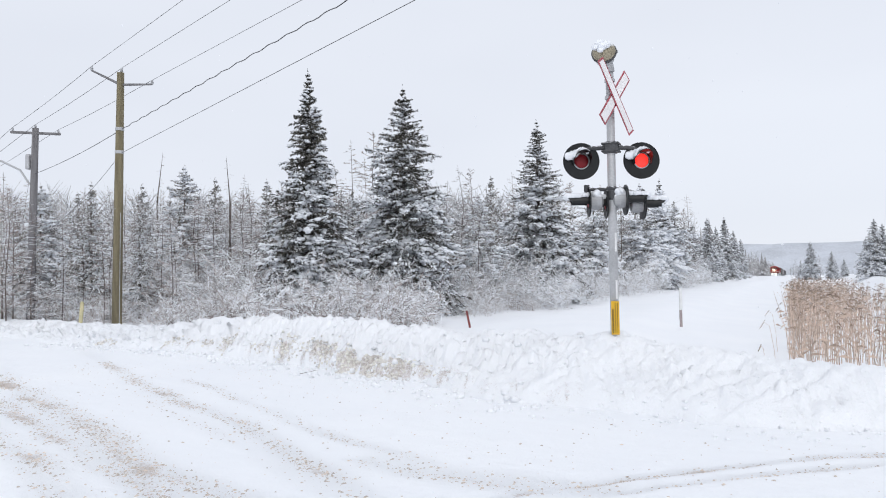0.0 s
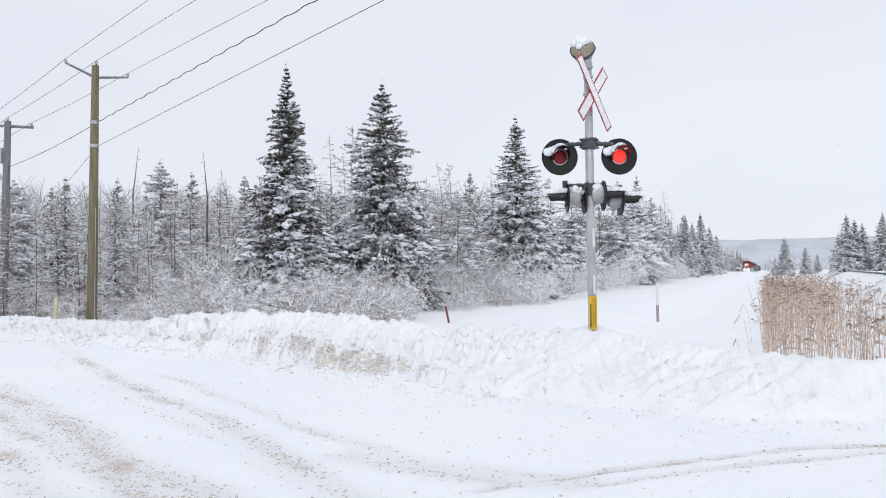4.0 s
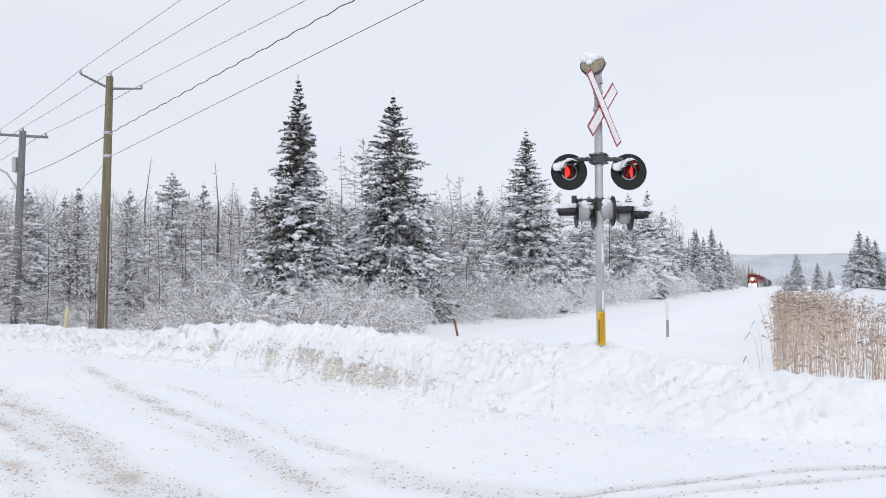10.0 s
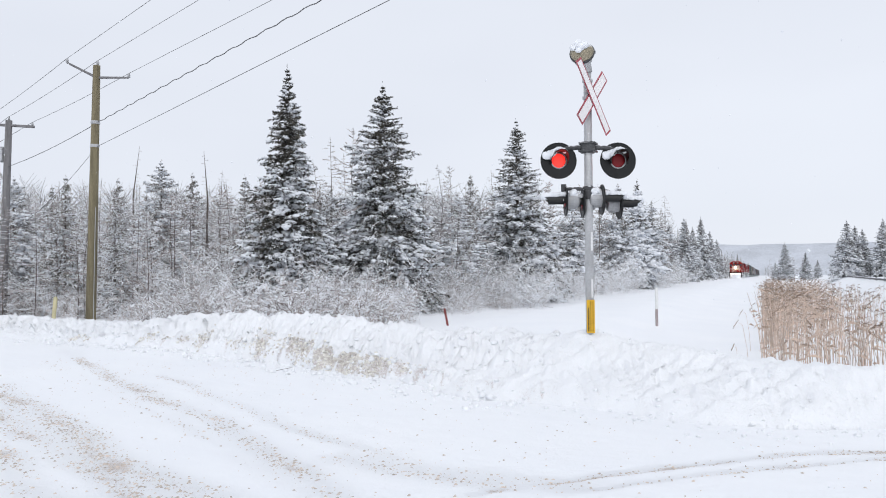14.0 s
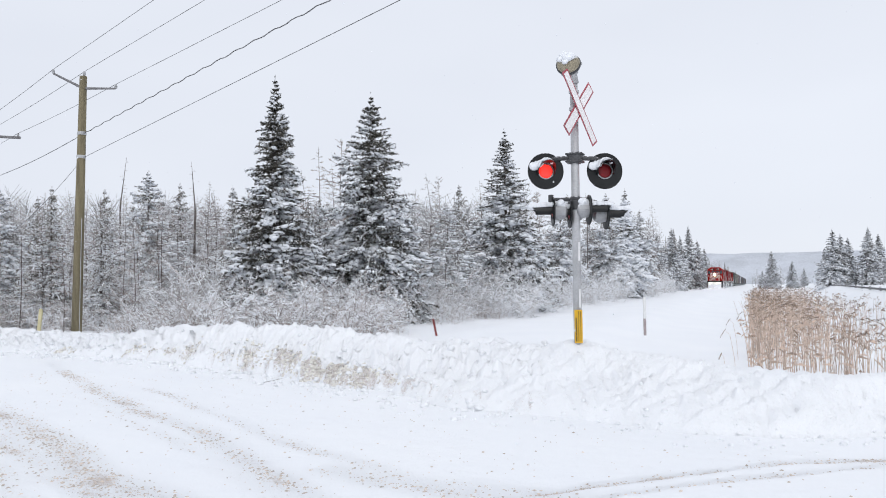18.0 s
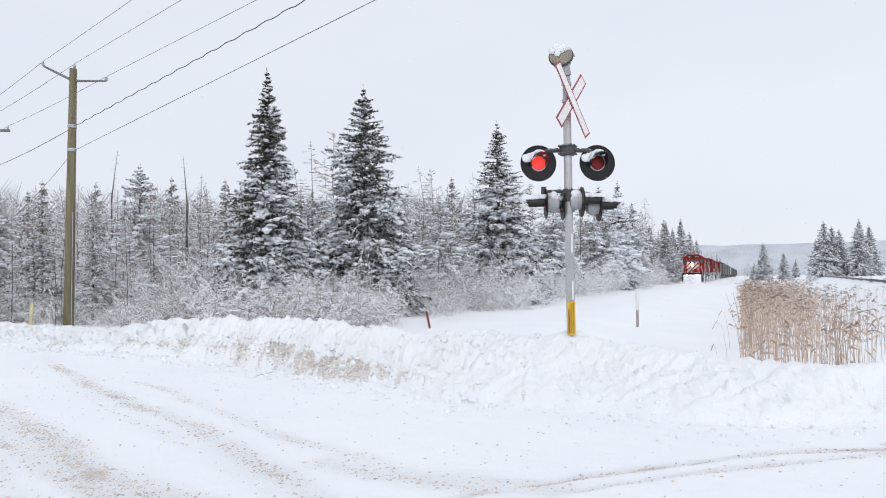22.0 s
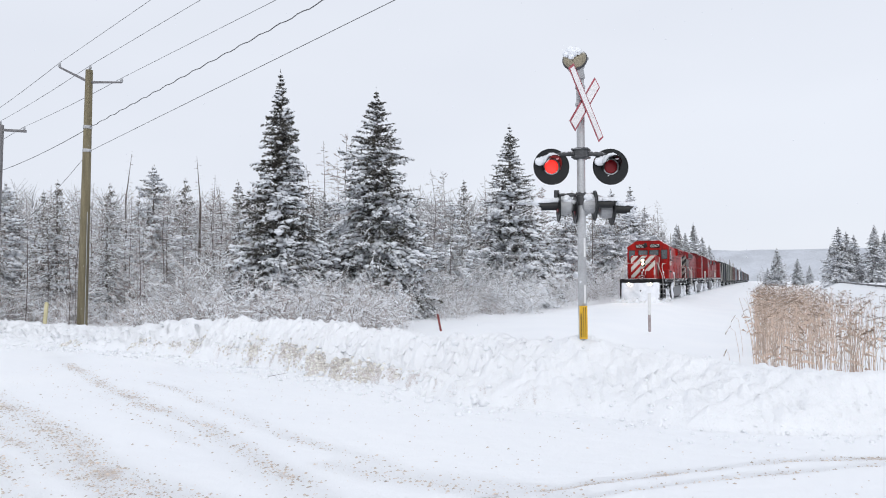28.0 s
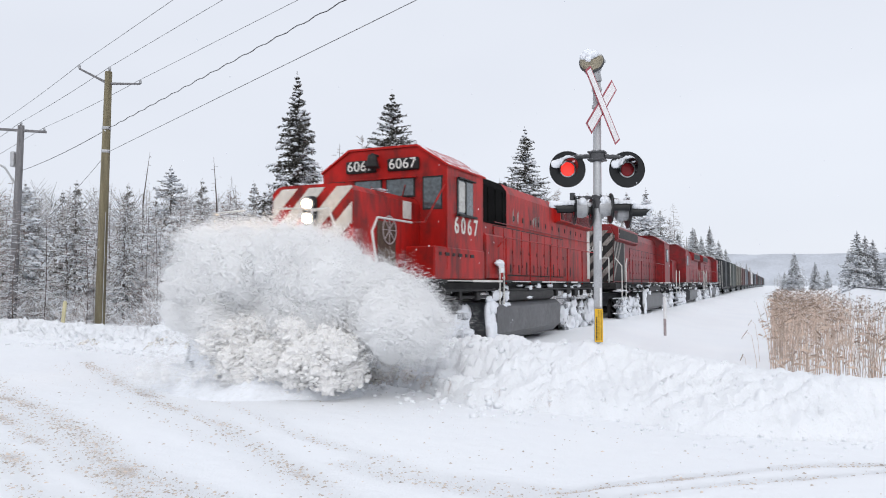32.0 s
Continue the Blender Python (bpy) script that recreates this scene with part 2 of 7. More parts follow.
M_WOODPOLE = mat("weathered_pole_wood", (0.20, 0.172, 0.108), 0.85, 0.0, 0.2, 5, 0.5, 40, stretch_xyz=(6, 6, 0.5), stain=(0.10, 0.085, 0.06), stain_amount=0.5, stain_scale=3)
M_GREYPOLE = mat("old_grey_pole_wood", (0.20, 0.195, 0.20), 0.9, 0.0, 0.2, 5, 0.5, 40, stretch_xyz=(6, 6, 0.5))
M_WIRE = mat("dark_cable", (0.11, 0.11, 0.115), 0.6, 0.0, 0.1, 5)
M_NEEDLE = mat("spruce_needles", (0.078, 0.073, 0.060), 0.75, 0.0, 0.3, 3, island=0.8, snow=0.42, snow_scale=2.0)
M_NEEDLE_PALE = mat("frosted_fir_needles", (0.25, 0.23, 0.205), 0.8, 0.0, 0.36, 3, island=0.8, snow=0.90, snow_scale=1.6)
# frosted needles with the haze of distance put into their pale colour
M_NEEDLE_FAR = mat("far_frosted_hazed_needles", (0.40, 0.395, 0.395), 0.85, 0.0, 0.36, 1, island=1.2, snow=0.66, snow_scale=1.2)
# paler, greyer needle colour paints haze over the distant firs
M_NEEDLE_HAZE = mat("hazed_distant_needles", (0.27, 0.265, 0.26), 0.85, 0.0, 0.36, 1, island=1.0, snow=0.58, snow_scale=1.2)
M_CLUMP = mat("snow_on_branches", (0.82, 0.84, 0.875), 0.8, 0.0, 0.05, 4, 0.2, 10)
M_BARK = mat("grey_brown_bark", (0.125, 0.104, 0.092), 0.9, 0.0, 0.25, 8, 0.4, 30, stretch_xyz=(3, 3, 1), snow=0.3, stain=(0.7, 0.71, 0.73), stain_amount=0.45, stain_scale=1.5)
M_TWIG = mat("frosted_twigs", (0.46, 0.415, 0.395), 0.9, 0.0, 0.42, 2, island=1.6, snow=1.2, snow_scale=1.4)
M_TWIG_WHITE = mat("snow_covered_twigs", (0.62, 0.60, 0.59), 0.9, 0.0, 0.30, 2, island=1.4, snow=1.35, snow_scale=1.4)
M_TWIG_DARK = mat("bare_dark_twigs", (0.32, 0.272, 0.252), 0.9, 0.0, 0.45, 2, island=1.6, snow=0.92, snow_scale=1.4)
M_REED = mat("dry_reed_stalks", (0.56, 0.44, 0.36), 0.8, 0.0, 0.26, 2, island=1.4)
M_PLUME = mat("dry_reed_plumes", (0.26, 0.192, 0.145), 0.9, 0.0, 0.34, 3, island=1.3, snow=0.34)
M_YELLOW = mat("yellow_reflective_plate", (0.72, 0.42, 0.03), 0.4, 0.0, 0.08, 8, stain=(0.45, 0.28, 0.05), stain_amount=0.3)
M_SIGNWHITE = mat("white_reflective_sheeting", (0.80, 0.78, 0.78), 0.4, 0.0, 0.05, 8)
M_SIGNRED = mat("faded_red_sheeting", (0.34, 0.065, 0.085), 0.5, 0.0, 0.2, 12, stain=(0.5, 0.42, 0.43), stain_amount=0.5, stain_scale=9)
M_POSTWHITE = mat("white_marker_paint", (0.72, 0.72, 0.72), 0.6, 0.0, 0.08, 9)
M_POSTRED = mat("red_brown_stake_paint", (0.24, 0.075, 0.07), 0.7, 0.0, 0.2, 9, 0.2, 40)
M_POSTYEL = mat("pale_yellow_stake_paint", (0.58, 0.53, 0.33), 0.7, 0.0, 0.12, 9)
M_BRASS = mat("dull_bell_bronze", (0.34, 0.30, 0.22), 0.5, 0.3, 0.25, 9, 0.05, 50, snow=0.5)
# the hill's haze is mixed into this blue-grey base colour
M_HILL = mat("hazed_wooded_hill", (0.54, 0.565, 0.61), 0.95, 0.0, 0.10, 0.05)
M_RUST = mat("rusty_rail_steel", (0.12, 0.08, 0.06), 0.6, 0.4, 0.2, 6, 0.2, 40, snow=0.3)
M_HEADLIGHT = glow("lit_headlight", (1.0, 0.66, 0.34), 260.0)
M_DITCHLIGHT = glow("lit_ditch_light", (1.0, 0.70, 0.38), 45.0)
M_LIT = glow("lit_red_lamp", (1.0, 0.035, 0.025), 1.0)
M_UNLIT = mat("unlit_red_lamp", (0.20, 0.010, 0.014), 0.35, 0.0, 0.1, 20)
M_SHAFT = mat("rusty_grey_shaft", (0.40, 0.34, 0.34), 0.7, 0.2, 0.2, 9, 0.2, 40)


def powder_mat():
    """Airborne snow: bright, and letting some light through."""
    m = bpy.data.materials.new("airborne_snow")
    m.use_nodes = True
    n, l = m.node_tree.nodes, m.node_tree.links
    n.remove(n["Principled BSDF"])
    dif, tra, both = (n.new(k) for k in ("ShaderNodeBsdfDiffuse", "ShaderNodeBsdfTranslucent", "ShaderNodeMixShader"))
    for node in (dif, tra):
        node.inputs["Color"].default_value = (0.985, 0.985, 0.985, 1)
    both.inputs["Fac"].default_value = 0.3
    l.new(dif.outputs[0], both.inputs[1])
    l.new(tra.outputs[0], both.inputs[2])
    # thin flakes: half of the light goes straight through
    clear, thin = n.new("ShaderNodeBsdfTransparent"), n.new("ShaderNodeMixShader")
    thin.inputs["Fac"].default_value = 0.72
    l.new(clear.outputs[0], thin.inputs[1])
    l.new(both.outputs[0], thin.inputs[2])
    l.new(thin.outputs[0], n["Material Output"].inputs["Surface"])
    return m


M_POWDER = powder_mat()


# ---- building helpers ----
class Shape:
    """Vertices and faces of one mesh, gathered piece by piece."""

    def __init__(self):
        self.v, self.f = [], []

    def add(self, verts, faces):
        k = len(self.v)
        self.v += [tuple(p) for p in verts]
        self.f += [tuple(i + k for i in q) for q in faces]
        return self

    def box(self, c, s, m=None, edge=0.0):
        """A box with its centre and size; edge: the width of its chamfer."""
        hx, hy, hz = s[0] / 2, s[1] / 2, s[2] / 2
        e = min(edge, hx * 0.9, hy * 0.9, hz * 0.9)
        if e <= 0:
            vs = [(x, y, z) for x in (-hx, hx) for y in (-hy, hy) for z in (-hz, hz)]
            fs = [(0, 1, 3, 2), (4, 6, 7, 5), (0, 4, 5, 1), (2, 3, 7, 6), (0, 2, 6, 4), (1, 5, 7, 3)]
        else:
            vs, idx = [], {}
            for sx in (-1, 1):
                for sy in (-1, 1):
                    for sz in (-1, 1):
                        for ax in range(3):
                            p = [sx * (hx - e), sy * (hy - e), sz * (hz - e)]
                            p[ax] = (sx * hx, sy * hy, sz * hz)[ax]
                            idx[sx, sy, sz, ax] = len(vs)
                            vs.append(tuple(p))
            fs = []
            for ax in range(3):
                o1, o2 = (ax + 1) % 3, (ax + 2) % 3
                for sg in (-1, 1):
                    loop = []
                    for a, b in ((-1, -1), (1, -1), (1, 1), (-1, 1)):
                        k = [0, 0, 0]
                        k[ax], k[o1], k[o2] = sg, a, b
                        loop.append(idx[(*k, ax)])
                    fs.append(tuple(loop if sg > 0 else loop[::-1]))
                for a in (-1, 1):
                    for b in (-1, 1):
                        q = []
                        for sg in (-1, 1):
                            k = [0, 0, 0]
                            k[ax], k[o1], k[o2] = sg, a, b
                            q.append((idx[(*k, o1)], idx[(*k, o2)]))
                        loop = [q[0][0], q[1][0], q[1][1], q[0][1]]
                        fs.append(tuple(loop if a * b < 0 else loop[::-1]))
            for sx in (-1, 1):
                for sy in (-1, 1):
                    for sz in (-1, 1):
                        t = [idx[sx, sy, sz, ax] for ax in range(3)]
                        fs.append(tuple(t if sx * sy * sz > 0 else t[::-1]))
        m = (Matrix.Translation(c) @ m) if m else Matrix.Translation(c)
        return self.add([m @ Vector(p) for p in vs], fs)

    def tube(self, pts, radii, n=6, caps=True):
        """A tube along points; radii: one for all or one a point."""
        pts = [Vector(p) for p in pts]
        if not hasattr(radii, "__len__"):
            radii = [radii] * len(pts)
        vs, fs = [], []
        side = None
        for i, p in enumerate(pts):
            d = (pts[min(i + 1, len(pts) - 1)] - pts[max(i - 1, 0)]).normalized()
            if side is None:
                side = d.orthogonal().normalized()
            side = (side - d * side.dot(d)).normalized()
            up = d.cross(side)
            for k in range(n):
                a = 2 * math.pi * k / n
                vs.append(p + (side * math.cos(a) + up * math.sin(a)) * radii[i])
        for i in range(len(pts) - 1):
            for k in range(n):
                a, b = i * n + k, i * n + (k + 1) % n
                fs.append((a, b, b + n, a + n))
        if caps:
            fs.append(tuple(range(n))[::-1])
            fs.append(tuple(range(len(vs) - n, len(vs))))
        return self.add(vs, fs)

    def ribbon(self, a, b, w, turn):
        """A flat twig from a to b, tapering; turn: any vector that sets its plane."""
        side = (b - a).cross(turn)
        side = side.normalized() * w if side.length > 1e-6 else Vector((w, 0, 0))
        return self.add([a - side, a + side, b + side * 0.4, b - side * 0.4], [(0, 1, 2, 3)])

    def prism(self, outline, axis, a, b):
        """An outline (pairs) drawn out from a to b along axis 0, 1 or 2."""
        def put(p, d):
            q = list(p)
            q.insert(axis, d)
            return tuple(q)
        n = len(outline)
        vs = [put(p, a) for p in outline] + [put(p, b) for p in outline]
        fs = [tuple(range(n))[::-1], tuple(range(n, 2 * n))]
        fs += [(i, (i + 1) % n, (i + 1) % n + n, i + n) for i in range(n)]
        return self.add(vs, fs)

    def lathe(self, prof, m=None, n=24, close=True):
        """A profile of (radius, height) turned about z."""
        vs, fs = [], []
        for r, z in prof:
            for k in range(n):
                a = 2 * math.pi * k / n
                vs.append((r * math.cos(a), r * math.sin(a), z))
        for i in range(len(prof) - 1):
            for k in range(n):
                a, b = i * n + k, i * n + (k + 1) % n
                fs.append((a, b, b + n, a + n))
        if close:
            fs.append(tuple(range(n))[::-1])
            fs.append(tuple(range(len(vs) - n, len(vs))))
        m = m or Matrix()
        return self.add([m @ Vector(p) for p in vs], fs)

    def lump(self, c, s, rng, rings=3, n=7, rough=0.25):
        """An uneven rounded lump."""
        vs, fs = [(c[0], c[1], c[2] - s[2])], []
        for i in range(1, rings + 1):
            t = math.pi * i / (rings + 1)
            for k in range(n):
                a = 2 * math.pi * (k + 0.5 * (i % 2)) / n
                q = 1 + rng.uniform(-rough, rough)
                vs.append((c[0] + s[0] * q * math.sin(t) * math.cos(a), c[1] + s[1] * q * math.sin(t) * math.sin(a), c[2] - s[2] * q * math.cos(t)))
        vs.append((c[0], c[1], c[2] + s[2]))
        for k in range(n):
            fs.append((0, 1 + (k + 1) % n, 1 + k))
            fs.append((len(vs) - 1, len(vs) - 1 - n + k, len(vs) - 1 - n + (k + 1) % n))
        for i in range(rings - 1):
            for k in range(n):
                a, b = 1 + i * n + k, 1 + i * n + (k + 1) % n
                fs.append((a, b, b + n, a + n))
        return self.add(vs, fs)

    def mesh(self, name, material, smooth=False):
        me = bpy.data.meshes.new(name)
        me.from_pydata(self.v, [], self.f)
        me.materials.append(material)
        if smooth:
            me.polygons.foreach_set("use_smooth", [True] * len(me.polygons))
        me.update()
        return me


def part(name, shape, material, parent, label="", smooth=False):
    """Links a shape, or a mesh made already, as one part of a thing or of a part."""
    ob = new(name, shape if isinstance(shape, bpy.types.Mesh) else shape.mesh(name, material, smooth))
    ob.parent = parent
    if label:
        ob["label"] = label
    return ob


def thing(name, m, label, category, group="", kind=""):
    ob = new(name)
    ob.matrix_basis = m
    ob.empty_display_size = 0.2
    return tagged(ob, label, category, group, kind)


def solid(name, shape, material, label, category, group="", kind="", m=None, smooth=False):
    """A thing that is one mesh."""
    ob = new(name, shape.mesh(name, material, smooth))
    if m:
        ob.matrix_basis = m
    return tagged(ob, label, category, group, kind)


def lettering(name, words, size, m, parent, material, depth=0.004, spacing=1.0, bold=0.0):
    cu = bpy.data.curves.new(name, "FONT")
    cu.body, cu.size, cu.extrude, cu.align_x, cu.align_y, cu.space_character, cu.offset = words, size, depth, "CENTER", "CENTER", spacing, bold
    tmp = new(name, cu)
    bpy.context.view_layer.update()
    me = bpy.data.meshes.new_from_object(tmp.evaluated_get(bpy.context.evaluated_depsgraph_get()))
    bpy.data.objects.remove(tmp)
    me.materials.clear()
    me.materials.append(material)
    ob = new(name, me)
    ob.parent = parent
    ob.matrix_basis = m
    return ob


def bumps(x, y, s, seed=0.0):
    return noise.noise(Vector((x * s, y * s, seed)))


# ---- the ground ----
# the road runs along ALONG; v counts metres across it, from the foot of the ploughed bank
ALONG, ACROSS, FOOT = Vector((0.937, -0.348)), Vector((0.348, 0.937)), Vector((-1.2, 8.75))


def road_uv(x, y):
    dx, dy = x - FOOT.x, y - FOOT.y
    return dx * ALONG.x + dy * ALONG.y, dx * ACROSS.x + dy * ACROSS.y


def road_xy(u, v):
    return FOOT.x + u * ALONG.x + v * ACROSS.x, FOOT.y + u * ALONG.y + v * ACROSS.y


# wheel tracks: places along the road and their distance from the bank
TRACKS = [
    ([(-20, -0.3), (-16.6, -0.6), (-9.9, -2.15), (-5.9, -2.95), (-4.1, -3.15), (-2.4, -3.6), (-1.2, -3.9), (1.0, -4.6)], 0.17, 0.95),
    ([(-14, -2.0), (-9.9, -2.55), (-5.9, -3.3), (-3.2, -3.75), (-1.4, -4.15), (0.4, -4.6)], 0.10, 0.4),
    ([(-16, -3.4), (-7.4, -4.28), (-5.15, -4.52), (-3.2, -4.8), (-2.4, -4.92), (-1.0, -4.95), (0.5, -5.2)], 0.26, 1.1),
    ([(-12, -4.3), (-5.2, -4.94), (-3.6, -5.09), (-2.1, -5.14), (0, -5.4)], 0.16, 1.15),
    ([(-9, -5.2), (-3.2, -5.55), (-2.6, -5.61), (-1, -5.8)], 0.2, 0.9),
    ([(0.3, -3.4), (0.74, -2.4), (1.02, -1.81), (1.43, -0.97), (1.81, -0.34), (2.34, 0.24), (3.2, 1.0)], 0.15, 1.2),
    ([(0.9, -2.8), (1.3, -1.92), (1.68, -1.23), (2.04, -0.64), (2.39, 0.0), (3.0, 0.8)], 0.13, 1.05),
    ([(-8.7, -1.6), (-3.5, -2.75), (-0.74, -3.07), (-0.3, -3.0), (0.14, -2.86), (0.7, -2.62)], 0.12, 0.7),
    ([(-1.6, -3.4), (-0.5, -3.25), (0.3, -3.05), (0.9, -2.75)], 0.22, 0.75),
]


def wear(x, y):
    u, v = road_uv(x, y)
    w = 0.0
    for pts, width, strength in TRACKS:
        for (u0, v0), (u1, v1) in zip(pts, pts[1:]):
            if u0 <= u < u1:
                t = (u - u0) / (u1 - u0)
                d = (v - (v0 + (v1 - v0) * t) + 0.07 * bumps(u, 0, 1.1, v0)) / width
                if abs(d) < 2.5:
                    w = max(w, strength * math.exp(-d * d))
    return w * (0.8 + 0.7 * bumps(u * 0.9, v * 2.6, 1.0, 3.0) + 0.35 * bumps(u * 3.1, v * 7.0, 1.0, 6.0))


def rail_z(y):
    """The line climbs gently beyond the crossing."""
    return math.tanh(0.003 * (math.hypot(y - 42, 15) + y - 42))


def ground_z(x, y):
    u, v = road_uv(x, y)
    far = abs(x) + abs(y)
    z = 0.0
    if v > 1.5:
        z = -0.12 * min(1.0, (v - 1.5) / 3)
        if x > -5.5:
            z -= 0.35 * min(1.0, (x + 5.5) / 4) * min(1.0, (v - 1.5) / 4)
        if x < -10.5:
            z += (0.12 + 0.22 * min(1.0, max(0.0, (y - 38) / 30))) * min(1.0, (-10.5 - x) / 3)
        bed = min(1.0, max(0.0, 1.6 - abs(x - TRACK_X) / 2.6))
        bed = bed * bed * (3 - 2 * bed)
        z = z * (1 - bed) + (0.012 + 0.16 * min(1.0, max(0.0, (v - 5) / 8))) * bed
        z += rail_z(y) if y > 0 else 0.0
    if far < 120:
        z += 0.05 * bumps(x, y, 0.25) * min(1, far / 10) + 0.018 * bumps(x, y, 1.1, 5.0)
        if v < 0:
            if abs(x - TRACK_X) < 1.6:
                z = max(z, 0.02)
            z = z * 0.5 + 0.012 - 0.02 * wear(x, y) + 0.012 * bumps(u * 0.5, v * 3.0, 1.6, 9.0)
    return z


def shoulder_z(x, y):
    """The road bank to the east of the line: its face, and the level land behind."""
    d = x - (8.0 + (y - 58) * 0.045)
    if d < -3.2 or y < 15:
        return -1.0
    top = 0.95 + 0.5 * rail_z(y)
    if d > 0:
        return top + (0.06 if d < 0.6 else 0.0)
    q = (d + 3.2) / 3.2
    return ground_z(x, y) - 0.1 + (top - ground_z(x, y) + 0.1) * q * q * (3 - 2 * q)


def spread_lines(lo, hi, dense_lo, dense_hi, step, grow=1.18):
    a, b, s = [dense_lo], [dense_hi], step
    k = dense_lo
    while k < dense_hi:
        k += step
        a.append(k)
    b = [a[-1]]
    s = step
    while b[-1] < hi:
        s *= grow
        b.append(b[-1] + s)
    c = [dense_lo]
    s = step
    while c[-1] > lo:
        s *= grow
        c.append(c[-1] - s)
    return c[:0:-1] + a + b[1:]


def build_ground():
    xs = spread_lines(-4200, 4200, -13.5, 3.0, 0.085)
    ys = spread_lines(-2600, 4800, 3.0, 13.0, 0.085)
    vs = [(x, y, ground_z(x, y)) for y in ys for x in xs]
    nx = len(xs)
    fs = [(j * nx + i, j * nx + i + 1, (j + 1) * nx + i + 1, (j + 1) * nx + i) for j in range(len(ys) - 1) for i in range(nx - 1)]
    s = Shape()
    s.v, s.f = vs, fs
    ob = solid("ground", s, M_ROAD, "snow-covered ground and packed snow road with sandy wheel tracks", "ground", kind="structure", smooth=True)
    at = ob.data.attributes.new("wear", "FLOAT", "POINT")
    at.data.foreach_set("value", [wear(p[0], p[1]) if -40 < p[0] < 10 and 0 < p[1] < 30 else 0.0 for p in vs])
    return ob


RIDGE = [(-60, 0.35), (-32, 0.36), (-28, 0.44), (-24, 0.45), (-18, 0.52), (-16.2, 0.58), (-14.6, 0.84), (-11, 0.95), (-7.6, 0.97), (-6.8, 0.84),
         (-6, 0.88), (-5, 0.82), (-2.6, 0.85), (-1.8, 0.90), (-0.8, 0.77), (0.5, 0.66), (2, 0.66), (12, 0.6)]


def ridge_height(u):
    for (a, h0), (b, h1) in zip(RIDGE, RIDGE[1:]):
        if a <= u <= b:
            return h0 + (h1 - h0) * (u - a) / (b - a)
    return 0.5


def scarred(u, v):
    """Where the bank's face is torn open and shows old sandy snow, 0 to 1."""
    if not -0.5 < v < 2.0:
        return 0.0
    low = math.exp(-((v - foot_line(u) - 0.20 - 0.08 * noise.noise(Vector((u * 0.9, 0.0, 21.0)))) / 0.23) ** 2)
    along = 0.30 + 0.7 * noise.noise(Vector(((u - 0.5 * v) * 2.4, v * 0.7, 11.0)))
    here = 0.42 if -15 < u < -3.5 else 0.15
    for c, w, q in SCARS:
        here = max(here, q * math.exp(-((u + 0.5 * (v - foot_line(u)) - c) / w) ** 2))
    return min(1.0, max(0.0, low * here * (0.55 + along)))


FOOTLINE = [(-60, 0.4), (-24, -0.3), (-20, -0.35), (-15, 0.75), (-9, 0.95), (-6.5, 0.52), (-4.2, 0.45), (-3, -0.05), (-1, 0.25), (0.3, 0.3), (1.2, 0.65), (2.0, 1.35), (2.6, 1.5), (12, 1.5)]


def foot_line(u):
    """Where the bank's face meets the road."""
    for (a, f0), (b, f1) in zip(FOOTLINE, FOOTLINE[1:]):
        if a <= u <= b:
            return f0 + (f1 - f0) * (u - a) / (b - a) + 0.16 * noise.noise(Vector((u * 0.9, 0.0, 2.0))) + 0.10 * noise.noise(Vector((u * 2.6, 0.0, 3.0)))
    return 0.4


SCARS = [(-17.6, 0.8, 0.55), (-11.9, 0.35, 0.85), (-10.9, 0.4, 0.5), (-9.6, 0.55, 0.9), (-8.1, 0.6, 1.0), (-7.0, 0.4, 1.25), (-6.2, 0.35, 1.1), (-5.5, 0.25, 0.8), (-4.35, 0.45, 0.62), (-3.0, 0.4, 0.40), (-2.5, 0.2, 0.45), (-1.75, 0.35, 0.5), (-1.0, 0.3, 0.35), (-0.4, 0.3, 0.45)]


def rib(u, v):
    """Slanting grooves that the plough's blade left in the face, 0 to 1."""
    q = abs(noise.noise(Vector(((u + 0.75 * v) * 5.2, v * 1.1, 17.0))))
    return max(0.0, 1 - q * 3.4) ** 1.5


